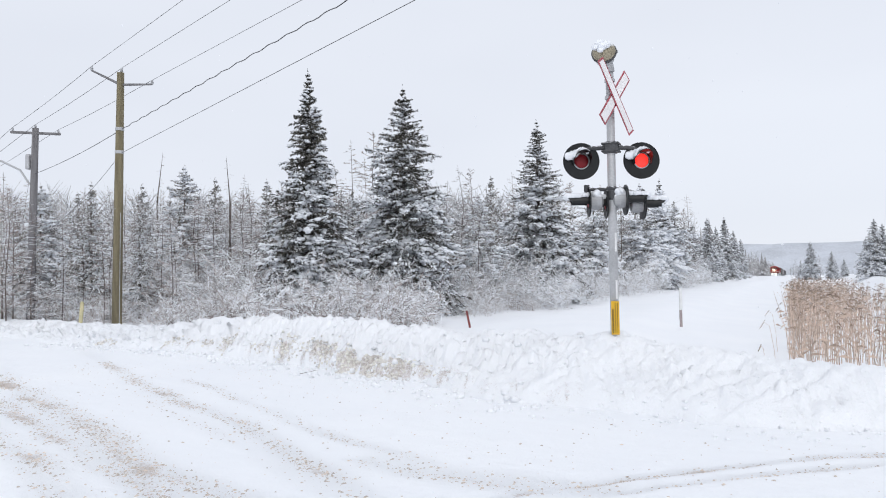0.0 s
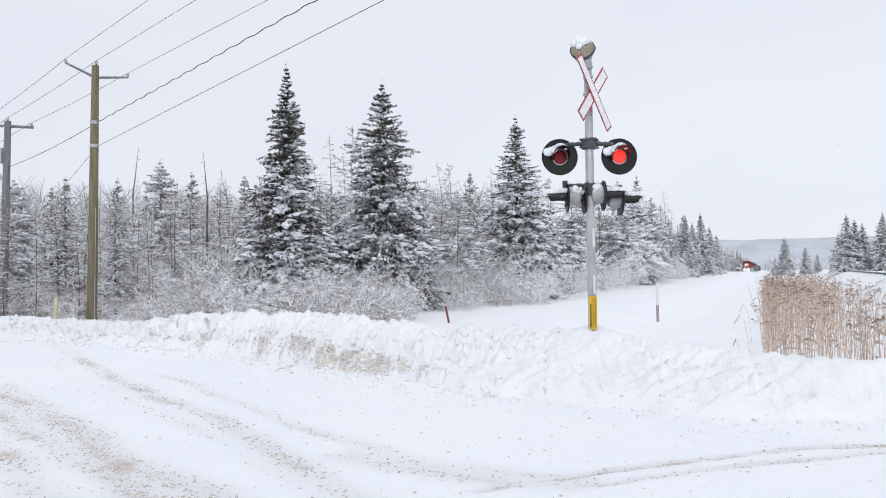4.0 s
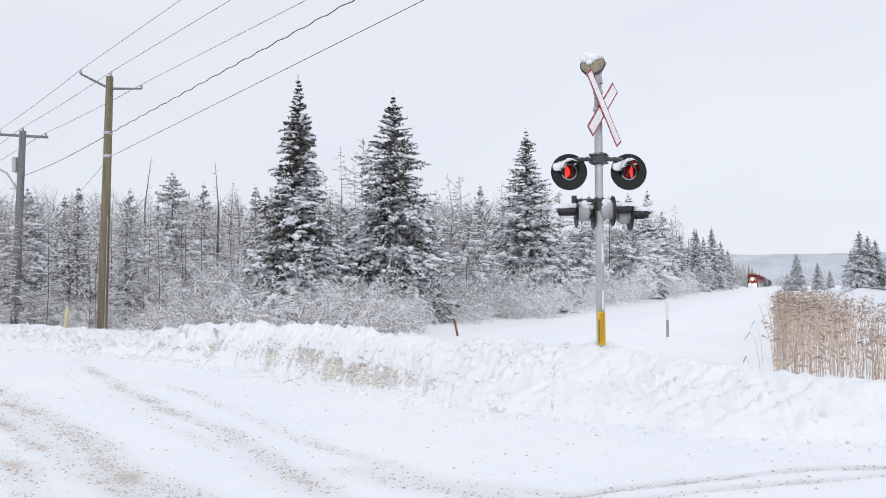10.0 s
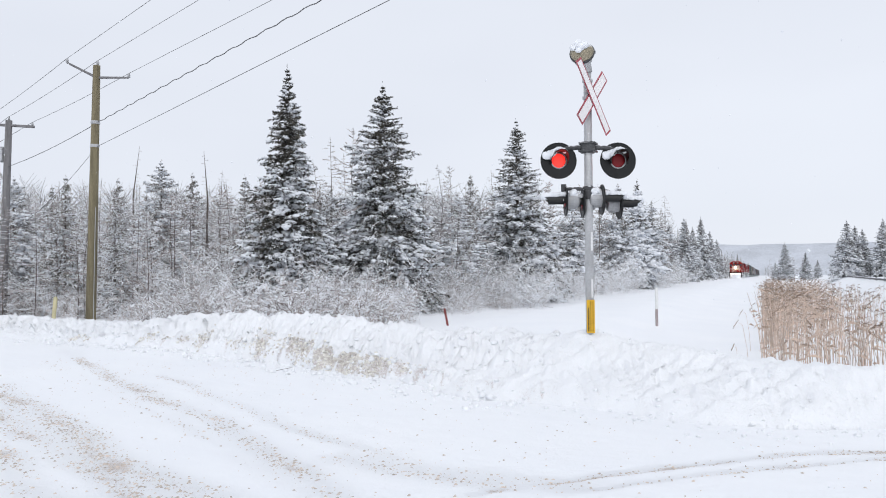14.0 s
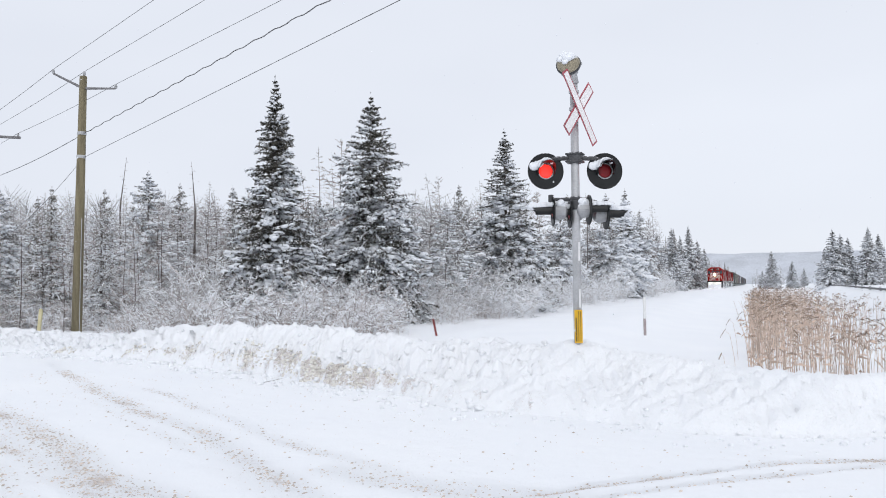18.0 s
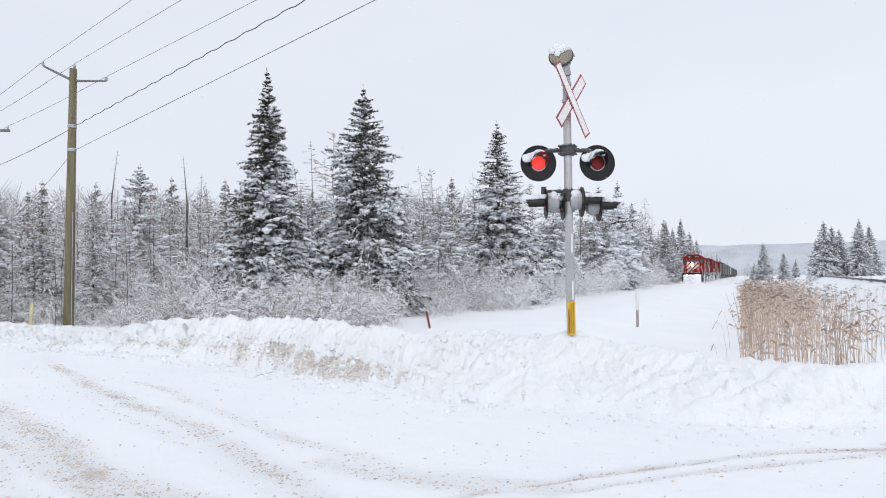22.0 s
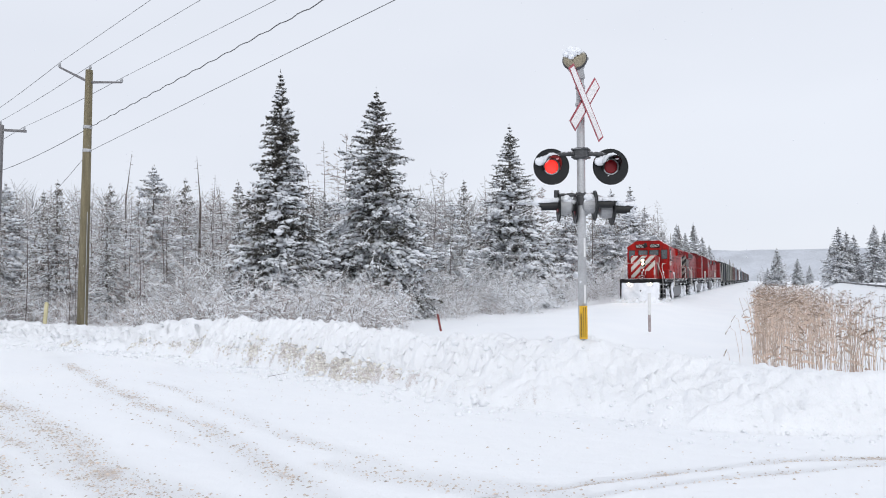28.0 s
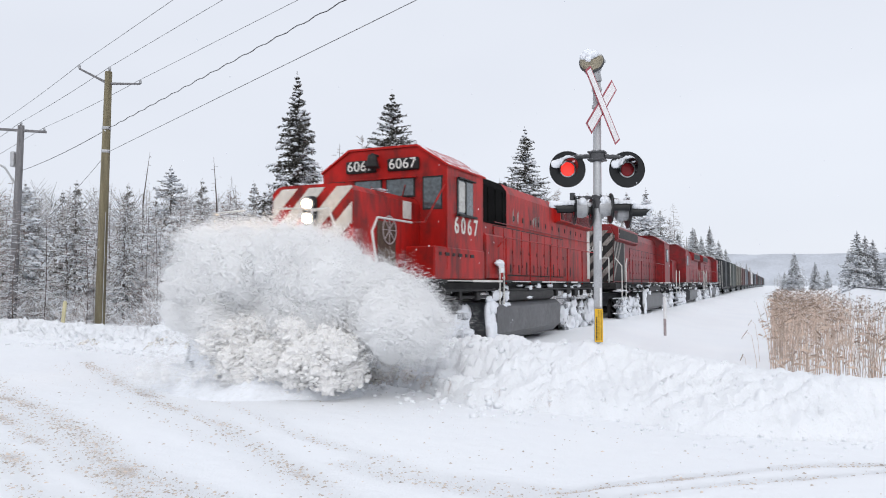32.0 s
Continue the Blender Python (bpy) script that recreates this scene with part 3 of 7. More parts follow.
def bank_z(u, v):
    """The ploughed bank: steep and lumpy towards the road, gentle behind."""
    h = ridge_height(u) - 0.03 + 0.10 * noise.noise(Vector((u * 1.3, 0.0, 31.0))) * (1 if u < -1 else 0.4)
    w = 1.7
    foot = foot_line(u)
    w = max(w, foot + 0.75)
    t = (v - foot) / (w - foot)
    if t < 0:
        return -0.12
    rough = min(1.0, max(0.34, 0.34 + (-2.0 - u) * 0.6))
    if t < 1:
        q = min(1.0, t / 0.82)
        p = (q ** 0.6 if u < -2.5 else q ** 0.75) * (1 if t > 0.12 else t / 0.12 * 0.6 + 0.4)
        z = h * p
    else:
        q = (v - w) / 2.6
        z = h * max(0.0, 1 - q) ** 1.3 - 0.15 * min(1.0, q)
    cut = min(1.0, max(0.0, t * 2.5)) * (1.0 if t < 1.1 else 0.5)
    lumps = noise.voronoi(Vector((u * 2.6, v * 2.6, 1.0)))[0]
    small = noise.voronoi(Vector((u * 6.5, v * 6.5, 5.0)))[0]
    at_foot = math.exp(-((t - 0.35) / 0.32) ** 2)
    z += cut * rough * (0.05 * noise.fractal(Vector((u * 1.6, v * 1.6, 1.0)), 1.0, 2.0, 4)
                        + 0.30 * at_foot * (0.32 - lumps[0]) + 0.15 * (0.55 + 0.45 * at_foot) * (0.33 - small[0]))
    gouge = abs(noise.noise(Vector(((u - 0.55 * v) * 4.2, v * 0.7, 7.0))))
    scar = scarred(u, v)
    z -= 0.30 * cut * rough * max(0.0, 0.28 - gouge) * max(0.0, min(1.0, (0.95 - t) * 3)) * 2
    z -= 0.15 * cut * rib(u, v) * max(0.0, min(1.0, (0.95 - t) * 3)) * (1.0 if -16 < u < -3.2 else 0.35)
    z += rough * cut * (0.11 if t < 0.8 else 0.07) * noise.fractal(Vector(((u - 0.5 * v) * 6.0, v * 3.0, 4.0)), 0.7, 2.1, 4)
    z += cut * 0.035 * noise.fractal(Vector((u * 11.0, v * 9.0, 14.0)), 0.6, 2.0, 3)
    # broken, icy faces where the plough tore the bank
    z += scar * cut * (0.10 * (0.30 - noise.voronoi(Vector(((u - 0.5 * v) * 9.0, v * 6.0, 2.0)))[0][0]) + 0.07 * noise.fractal(Vector((u * 12.0, v * 9.0, 6.0)), 0.6, 2.0, 3) - 0.02)
    return z


def build_bank():
    us, k = [], 10.0
    while k > -58:
        us.append(k)
        k -= 0.034 if k > -12 else 0.11 if k > -30 else 0.4
    vsteps = [-0.5 + 0.036 * i for i in range(96)] + [3.0 + 0.2 * i for i in range(10)]
    s, vals = Shape(), []
    for u in us:
        for v in vsteps:
            x, y = road_xy(u, v)
            s.v.append((x, y, bank_z(u, v)))
            t = (v - foot_line(u)) / 0.9
            # the stain deepens in pits and grooves, painting their shade over the sand
            pit_shade = 0.35 + 0.8 * noise.voronoi(Vector(((u + 0.6 * v) * 9.0, v * 6.0, 2.0)))[0][0] + 0.9 * rib(u, v)
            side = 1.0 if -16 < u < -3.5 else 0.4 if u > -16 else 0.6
            vals.append(min(0.8, side * (1.35 * scarred(u, v) * pit_shade / max(side, 0.5) + 0.9 * max(0, noise.noise(Vector((u * 1.4, v * 2.2, 13.0))) - 0.22) * (1 if 0 < t < 1.1 else 0))))
    n = len(vsteps)
    s.f = [(i * n + j, i * n + j + 1, (i + 1) * n + j + 1, (i + 1) * n + j) for i in range(len(us) - 1) for j in range(n - 1)]
    ob = solid("snowbank", s, M_BANK, "ploughed roadside snowbank, lumpy, sand-stained at its foot, shade painted in its grooves", "snowbank", kind="structure", smooth=True)
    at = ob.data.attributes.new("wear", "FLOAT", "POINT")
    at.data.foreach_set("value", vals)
    rng = random.Random(5)
    c, dirty = Shape(), Shape()
    for i in range(1500):
        u = rng.uniform(-20, 3.5)
        v = foot_line(u) + rng.choice((rng.uniform(-0.9, 0.1), rng.uniform(-0.35, 0.3)))
        r = rng.choice((0.012, 0.018, 0.022, 0.03, 0.042, 0.055)) * rng.uniform(0.7, 1.3)
        x, y = road_xy(u, v)
        z = max(bank_z(u, v), ground_z(x, y))
        if i % 2:
            v = rng.uniform(0.1, 1.9)
            x, y = road_xy(u, v)
            z = bank_z(u, v) - r * 0.2
        if u > -2:
            r *= 0.55
        c.lump((x, y, z + r * 0.25), (r, r * rng.uniform(0.7, 1.2), r * 0.7), rng, 3, 7, 0.3)
    solid("snow_crumbs", c, M_SNOW, "loose lumps of snow fallen along the bank's foot", "snow lumps", kind="stuff", smooth=True)
    # old sandy lumps laid bare in the torn face
    crust, n = Shape(), 0
    while n < 2400:
        u = rng.uniform(-18, -4.6)
        v = foot_line(u) + rng.uniform(-0.1, 0.6)
        if scarred(u, v) < rng.uniform(0.25, 0.9):
            continue
        n += 1
        r = rng.uniform(0.010, 0.034)
        x, y = road_xy(u, v)
        crust.lump((x, y, bank_z(u, v) - r * 0.1), (r, r * rng.uniform(0.7, 1.3), r * rng.uniform(0.6, 1.0)), rng, 2, 6, 0.45)
    solid("snow_crust", crust, M_OLDSNOW, "broken sandy old snow laid bare in the bank", "snow lumps", kind="stuff", smooth=True)
    # sand and ice crumbs thrown along the wheel tracks
    n = 0
    while n < 11000:
        x, y = rng.uniform(-14, 3.5), rng.uniform(3.2, 12)
        w = wear(x, y)
        if road_uv(x, y)[1] > foot_line(road_uv(x, y)[0]) - 0.5 or rng.random() > 0.012 + w * w:
            continue
        n += 1
        r = rng.choice((0.004, 0.005, 0.007, 0.009, 0.014)) * rng.uniform(0.7, 1.3)
        dirty.lump((x, y, ground_z(x, y) + r * 0.1), (r, r * rng.uniform(0.7, 1.6), r * 0.6), rng, 1, 5, 0.35)
    solid("ice_crumbs", dirty, M_DIRT, "sandy crumbs of ice scattered on the road", "ice crumbs", kind="stuff")


# ---- the railway ----
def build_track():
    for name, b in (("rail", -0.755), ("rail", 0.755)):
        s = Shape()
        s.prism([(-0.07, -0.17), (0.07, -0.17), (0.07, -0.155), (0.012, -0.135), (0.012, -0.045), (0.036, -0.035), (0.036, 0), (-0.036, 0), (-0.036, -0.035), (-0.012, -0.045), (-0.012, -0.135), (-0.07, -0.155)], 1, -60, 900)
        solid(name, s, M_RUST, "snow-buried steel rail on the railway line", "rail", kind="structure", m=Matrix.Translation((TRACK_X + b, 0, 0.0)))


# ---- crossing signal ----
def turned_to(direction):
    """A pose whose z axis points along direction."""
    return Vector(direction).to_track_quat("Z", "Y").to_matrix().to_4x4()


def build_signal():
    base = Vector((-2.37, 10.738, 0))
    sig = thing("crossing_signal", Matrix.Translation(base) @ pose(0, 0, 0, 0, 0.4, 0), "grey steel railway crossing signal with flashing red lamps, snowy", "crossing signal")
    s = Shape()
    s.tube([(0, 0, 0.3), (0, 0, 2.9), (0, 0, 4.72)], [0.060, 0.060, 0.056], 20)
    part("mast", s, M_STEEL, sig, smooth=True)
    for z in (2.17, 1.50):
        part("sticker", Shape().box((0.047, -0.044, z), (0.034, 0.006, 0.27), pose(0, 0, 0, 0, 0, 48), 0.002), M_POSTWHITE, sig, "white reflective strip")
    # unit vectors: across the lamps, and the way they look
    ax = Vector((0.912, 0.41, 0)).normalized()
    face = Vector((0.46, -0.89, 0)).normalized()
    z0 = 3.53
    s = Shape()
    s.box((0, 0, z0), (0.2, 0.17, 0.17), edge=0.03)
    s.box((0, 0, z0 + 0.055), (0.25, 0.2, 0.03), edge=0.01)
    s.box((0, 0, z0 - 0.055), (0.25, 0.2, 0.03), edge=0.01)
    part("bracket", s, M_IRON, sig, "dark cast bracket speckled with snow")
    lamps = []
    for sg, name in ((-1, "lamp"), (1, "lamp")):
        c = ax * 0.43 * sg + Vector((0, 0, z0 - 0.19))
        s = Shape()
        s.tube([ax * 0.1 * sg + Vector((0, 0, z0)), ax * 0.3 * sg + Vector((0, 0, z0 - 0.01)), ax * 0.42 * sg + Vector((0, 0, z0 - 0.05)), c - face * 0.12], [0.035, 0.034, 0.034, 0.04], 10)
        part("arm", s, M_IRON, sig)
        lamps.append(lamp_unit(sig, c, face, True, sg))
    # second pair of lamps, turned away along the road
    z1 = 2.875
    s = Shape()
    s.lathe([(0.072, z1 - 0.10), (0.078, z1 - 0.08), (0.078, z1 + 0.02), (0.072, z1 + 0.04)], None, 16)
    s.tube([ax * -0.36 + Vector((0, 0, z1 + 0.05)), ax * 0.2 + Vector((0, 0, z1 + 0.06))], 0.028, 10)
    s.tube([ax * -0.36 + Vector((0, 0, z1 + 0.0)), ax * -0.36 + Vector((0, 0, z1 + 0.12))], 0.04, 8)
    s.box((0.0, 0.0, z1 + 0.06), (0.15, 0.15, 0.08), edge=0.025)
    s.tube([ax * 0.0 + Vector((0, 0, z1 + 0.06)), ax * 0.30 + Vector((0, 0, z1 + 0.02))], 0.024, 8)
    part("bracket", s, M_IRON, sig)
    for c, d in ((ax * -0.33 + Vector((0, 0, z1 - 0.12)), Vector((-0.9, -0.35, 0))), (ax * -0.11 + Vector((0, 0.1, z1 - 0.14)), Vector((-0.9, -0.35, 0))),
                 (ax * 0.19 + Vector((0, 0, z1 - 0.1)), Vector((0.92, 0.40, 0.0))), (ax * 0.42 + Vector((0, 0.1, z1 - 0.16)), Vector((0.92, 0.40, 0.0)))):
        lamp_unit(sig, c, d.normalized(), False, 0)
    # crossbuck, turned towards the traffic on the road
    cx = Vector((0.095, -0.09, 4.235))
    facing = Vector((0.94, -0.32, 0.11)).normalized()
    for d, lift in ((Vector((0.25, 0.607, -1.04)), 0.012), (Vector((-0.10, -0.88, -0.80)), -0.006)):
        d = (d - facing * d.dot(facing)).normalized()
        turn = Matrix((facing.cross(d) * -1, d, facing)).transposed()
        if turn.determinant() < 0:
            turn = Matrix((facing.cross(d), d, facing)).transposed()
        blade(sig, "crossbuck_blade", cx + facing * lift, turn.to_4x4())
    part("bolt", Shape().tube([Vector((0, 0, 4.31)), cx - Vector((0, 0, 0))], 0.02, 8), M_STEEL, sig)
    for z in (4.25, 4.5):
        part("clamp", Shape().lathe([(0.075, z - 0.02), (0.075, z + 0.02)], None, 16), M_STEEL, sig)
    # bell on top
    tilt = turned_to((0.1, -0.85, 0.35))
    bell = part("bell", Shape().lathe([(0.0, 0.12), (0.07, 0.115), (0.13, 0.085), (0.165, 0.03), (0.172, -0.01), (0.16, -0.03)], Matrix.Translation((-0.06, -0.06, 4.90)) @ tilt, 26), M_BRASS, sig, "bronze warning bell under a cap of snow", True)
    part("rim", Shape().lathe([(0.160, -0.035), (0.180, -0.02), (0.182, 0.005), (0.168, 0.02)], Matrix.Translation((-0.06, -0.06, 4.90)) @ tilt, 26, False), M_IRON, bell, "dark bell rim", True)
    s = Shape().lathe([(0.10, -0.03), (0.13, -0.05), (0.13, -0.16), (0.09, -0.19)], Matrix.Translation((-0.06, -0.06, 4.90)) @ tilt, 18)
    s.tube([(0, 0, 4.62), (-0.03, -0.03, 4.84)], 0.075, 14)
    s.box((0.075, 0.03, 4.92), (0.09, 0.05, 0.05), edge=0.01)
    part("bell_housing", s, M_ALU, sig)
    rng = random.Random(3)
    s = Shape()
    for dx, dy, dz, r in ((-0.02, -0.05, 4.99, 0.085), (-0.08, -0.07, 4.95, 0.06), (0.05, -0.03, 5.0, 0.06), (-0.03, 0.04, 4.99, 0.07), (-0.06, -0.13, 4.92, 0.05), (0.04, -0.17, 4.92, 0.07), (0.09, -0.13, 4.95, 0.07), (0.02, -0.20, 4.86, 0.045)):
        s.lump((dx - 0.09, dy - 0.04, dz + 0.03), (r, r, r * 0.8), rng, 5, 12, 0.1)
    part("snow_cap", s, M_CLUMP, sig, "fresh snow", True)["kind"] = "stuff"
    # yellow notice near the foot
    s = Shape()
    s.box((0.03, -0.085, 1.10), (0.112, 0.006, 0.47), pose(0, 0, 0, 0, 0, 12), 0.002)
    plate = part("notice_plate", s, M_YELLOW, sig, "yellow notice plate with dark print")
    m = pose(0.03, -0.0905, 1.10, 90, 0, 12) @ pose(0, 0, 0, 0, 0, 90)
    rng = random.Random(8)
    for row in range(3):
        bars, x = Shape(), -0.21
        while x < 0.20:
            w = rng.uniform(0.012, 0.035)
            if row != 0 or x < 0.12:
                bars.box((x + w / 2, 0.030 - row * 0.031, 0.0), (w, 0.009 if row else 0.020, 0.002))
            x += w + 0.008
        bars.v = [tuple(m @ Vector(p)) for p in bars.v]
        part("print_line", bars, M_BLACK, plate, "dark printed line")
    return sig, lamps


def blade(sig, name, c, m):
    s = Shape()
    s.box((0, 0, 0), (0.185, 1.17, 0.006), None, 0.002)
    mm = Matrix.Translation(c) @ m
    s.v = [tuple(mm @ Vector(p)) for p in s.v]
    b = part(name, s, M_SIGNRED, sig, "white crossbuck blade with a faded red border")
    s = Shape()
    s.box((0, 0, 0.0055), (0.13, 1.11, 0.004), None, 0.001)
    s.v = [tuple(mm @ Vector(p)) for p in s.v]
    part("white_panel", s, M_SIGNWHITE, b)


def lamp_unit(sig, c, d, big, sg):
    """One signal lamp: round background, housing, hood, red lens, or an added drum that turns to flash it."""
    holder = new("lamp")
    holder.parent = sig
    side = Vector((0, 0, 1)).cross(d).normalized()
    m = Matrix((side, Vector((0, 0, 1)), d)).transposed().to_4x4()
    holder.matrix_basis = Matrix.Translation(c) @ m
    s = Shape()
    k = 1.0 if big else 0.84
    s.lathe([(0.10, 0.0), (0.248 * k, 0.004), (0.260 * k, 0.010), (0.265 * k, 0.002), (0.260 * k, -0.008), (0.12, -0.012)], None, 40)
    body = part("background", s, M_DISC, holder, "black round background with specks of snow", False)
    s = Shape()
    s.lathe([(0.112, -0.01), (0.115, -0.10), (0.10, -0.17), (0.05, -0.20)], None, 22)
    s.box((0, -0.09, -0.10), (0.05, 0.06, 0.08), edge=0.01)
    part("housing", s, M_ALU, holder, smooth=False)
    # hood: an open half tube over the lens
    s = Shape()
    n, L = 18, 0.34 if not big else 0.26
    for r0 in ((0.118, 0.126) if big else (0.088, 0.094)):
        for k in range(n + 1):
            a = math.radians(-25 + 230 * k / n)
            cut = (0.35 if big else 0.72) + (0.65 if big else 0.28) * max(0.0, math.sin(a)) ** 0.7
            s.v.append((r0 * math.cos(a), r0 * math.sin(a), 0.0))
            s.v.append((r0 * 1.03 * math.cos(a), r0 * 1.03 * math.sin(a), L * cut))
    w = 2 * (n + 1)
    for k in range(n):
        a = 2 * k
        s.f += [(a, a + 1, a + 3, a + 2), (w + a, w + a + 2, w + a + 3, w + a + 1), (a + 1, w + a + 1, w + a + 3, a + 3)]
    part("hood", s, M_DISC, holder)
    rng = random.Random(int(c[0] * 1000) + sg)
    if big:
        # snow hangs over the hood and slips towards the edge of the disc
        s = Shape()
        for k in range(16):
            a = math.radians(52 + 105 * k / 15)
            r = 0.128 + 0.022 * math.sin(k / 15 * math.pi)
            s.lump((r * math.cos(a), r * math.sin(a) + 0.006, 0.09), (0.026, 0.02 + 0.012 * math.sin(k / 15 * math.pi), 0.10), rng, 3, 8, 0.16)
        for k in range(20):
            t = k / 19
            s.lump((-0.06 - 0.155 * t, 0.125 - 0.06 * t + rng.uniform(-0.02, 0.02) * t - 0.02 * math.sin(t * 3), 0.03), (0.035, 0.040 + 0.025 * math.sin(t * 3.1), 0.02), rng, 3, 8, 0.16)
        part("snow_cap", s, M_CLUMP, holder, "wet snow lying over the hood", True)["kind"] = "stuff"
    else:
        s = Shape()
        for k in range(9):
            s.lump((rng.uniform(-0.012, 0.012), 0.088 - 0.002 * k, 0.02 + 0.036 * k), (0.088, 0.052, 0.06), rng, 5, 12, 0.06)
        for k in range(6):
            s.lump((rng.uniform(-0.05, 0.05), 0.11 + rng.uniform(-0.02, 0.02), -0.04 - 0.018 * k), (0.075, 0.05, 0.05), rng, 5, 12, 0.08)
        part("snow_cap", s, M_CLUMP, holder, "snow lying on the hood", True)["kind"] = "stuff"
    s = Shape()
    s.lathe([(0.118, 0.0), (0.118, 0.012), (0.104, 0.016), (0.104, 0.002)], None, 30, False)
    part("lens_rim", s, M_ALU if big else M_DISC, holder)
    if not big:
        s = Shape()
        s.lathe([(0.094, 0.006), (0.07, 0.018), (0.03, 0.026), (0.001, 0.028)], None, 24)
        part("lens", s, M_UNLIT, holder, "dark red lens", True)
        return None
    # added drum: its lit and dark faces turn into view instead of switching
    drum = new("flash_drum")
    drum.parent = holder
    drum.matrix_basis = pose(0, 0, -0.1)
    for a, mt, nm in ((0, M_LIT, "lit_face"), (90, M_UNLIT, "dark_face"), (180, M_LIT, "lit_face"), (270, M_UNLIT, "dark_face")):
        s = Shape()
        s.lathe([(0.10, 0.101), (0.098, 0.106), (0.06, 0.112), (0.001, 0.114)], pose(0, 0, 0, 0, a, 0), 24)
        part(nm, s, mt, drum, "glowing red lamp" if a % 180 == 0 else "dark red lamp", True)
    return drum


# ---- poles and cables ----
def catenary(a, b, sag, n=24):
    a, b = Vector(a), Vector(b)
    return [a.lerp(b, i / n) - Vector((0, 0, sag * 4 * (i / n) * (1 - i / n))) for i in range(n + 1)]


LINE = Vector((0.913, -0.406, 0))
ARM = Vector((0.385, 0.923, 0))
POLE_A, POLE_B = Vector((-22.95, 20.3, 0)), Vector((-34.2, 25.05, 0))


def insulator(s, p):
    s.lathe([(0.035, 0), (0.06, 0.03), (0.04, 0.05), (0.06, 0.08), (0.035, 0.11), (0.045, 0.14), (0.02, 0.16)], Matrix.Translation(p), 10)


def build_poles():
    a = thing("utility_pole", Matrix.Translation(POLE_A), "brown weathered wooden utility pole behind the snowbank", "utility pole", "poles along the road")
    lean = Vector((0.55, -0.3, 0))
    top = lean + Vector((0, 0, 9.6))
    part("post", Shape().tube([(0, 0, -0.4), lean * 0.5 + Vector((0, 0, 4.8)), top], [0.185, 0.16, 0.125], 14), M_WOODPOLE, a, smooth=True)
    ends = []
    for sg, rise, reach in ((-1, 0.19, 1.05), (1, -0.34, 1.15)):
        s = Shape()
        e = top + ARM * 0 + Vector((0.88, 0.47, 0)) * sg * reach + Vector((0, 0, rise - 0.1))
        s.tube([top + Vector((0, 0, -0.45)), e], [0.05, 0.035], 8)
        part("arm", s, M_GREYPOLE, a)
        s = Shape()
        insulator(s, e)
        part("insulator", s, M_STEEL, a)
        ends.append(POLE_A + e + Vector((0, 0, 0.16)))
    s = Shape()
    insulator(s, top + Vector((0.05, 0, 0.02)))
    part("insulator", s, M_STEEL, a)
    ends.append(POLE_A + top + Vector((0.05, 0, 0.17)))
    for k, z in ((0, 7.45), (1, 6.6)):
        s = Shape().lathe([(0.15, z), (0.16, z + 0.03), (0.16, z + 0.09), (0.15, z + 0.12)], Matrix.Translation(lean * (z / 9.6)), 14)
        part("band", s, M_STEEL, a)
    s = Shape().tube([lean * 0.02 + Vector((0.2, -0.06, 0)), lean * 0.45 + Vector((0.18, -0.06, 4.4))], 0.012, 6)
    part("conduit", s, M_STEEL, a)

    b = thing("utility_pole", Matrix.Translation(POLE_B), "grey wooden utility pole with a crossarm and a street lamp", "utility pole", "poles along the road")
    leanb = Vector((0.6, -0.2, 0))
    topb = leanb + Vector((0, 0, 9.55))
    part("post", Shape().tube([(0, 0, -0.4), leanb * 0.5 + Vector((0, 0, 4.8)), topb], [0.21, 0.18, 0.15], 14), M_GREYPOLE, b, smooth=True)
    adir = Vector((0.88, 0.47, 0))
    s = Shape().box(tuple(topb + Vector((0, 0, -0.25))), (2.4, 0.12, 0.12), pose(0, 0, 0, 0, 3, 28), 0.02)
    part("crossarm", s, M_GREYPOLE, b)
    bends = []
    for off in (-1.1, 0.0, 1.1):
        s = Shape()
        p = topb + adir * off + Vector((0, 0, -0.18 - 0.06 * off if off else 0.02))
        insulator(s, p)
        part("insulator", s, M_STEEL, b)
        bends.append(POLE_B + p + Vector((0, 0, 0.16)))
    s = Shape().box(tuple(leanb * 0.75 + Vector((-0.25, -0.1, 7.9))), (0.24, 0.3, 0.75), None, 0.05)
    part("transformer", s, M_STEEL, b)
    s = Shape().tube([leanb * 0.7 + Vector((-0.1, -0.1, 6.7)), leanb * 0.7 + Vector((-0.6, -0.3, 7.5)), leanb * 0.7 + Vector((-1.4, -0.7, 7.95)), leanb * 0.7 + Vector((-2.4, -1.2, 8.0))], 0.05, 8)
    part("lamp_arm", s, M_STEEL, b)
    s = Shape().box(tuple(leanb * 0.7 + Vector((-2.7, -1.35, 8.0))), (0.7, 0.3, 0.16), pose(0, 0, 0, 0, 0, 27), 0.06)
    part("street_lamp_head", s, M_STEEL, b)
    for z in (1.9, 1.1):
        part("cleat", Shape().box(tuple(leanb * z / 9.6 + Vector((0, -0.1, z))), (0.9, 0.06, 0.07), pose(0, 0, 0, 0, 6, 20), 0.01), M_BLACK, b)

    cables = ((ends[0], bends[0], -0.006), (ends[2], bends[1], -0.016), (ends[1], bends[2], -0.018))
    for p, back, slope in cables:
        s = Shape().tube([p + (LINE + Vector((0, 0, slope))) * 1.6 * q for q in range(26)], 0.0075, 5, False)
        s.tube(catenary(back, p, 0.06, 8), 0.009, 5, False)
        d = back - p
        s.tube([back + d * q / 3 - Vector((0, 0, 0.12 * q)) for q in range(0, 9)], 0.011, 5, False)
        solid("power_cable", s, M_WIRE, "thin overhead power cable between the utility poles", "cable", "overhead cables")
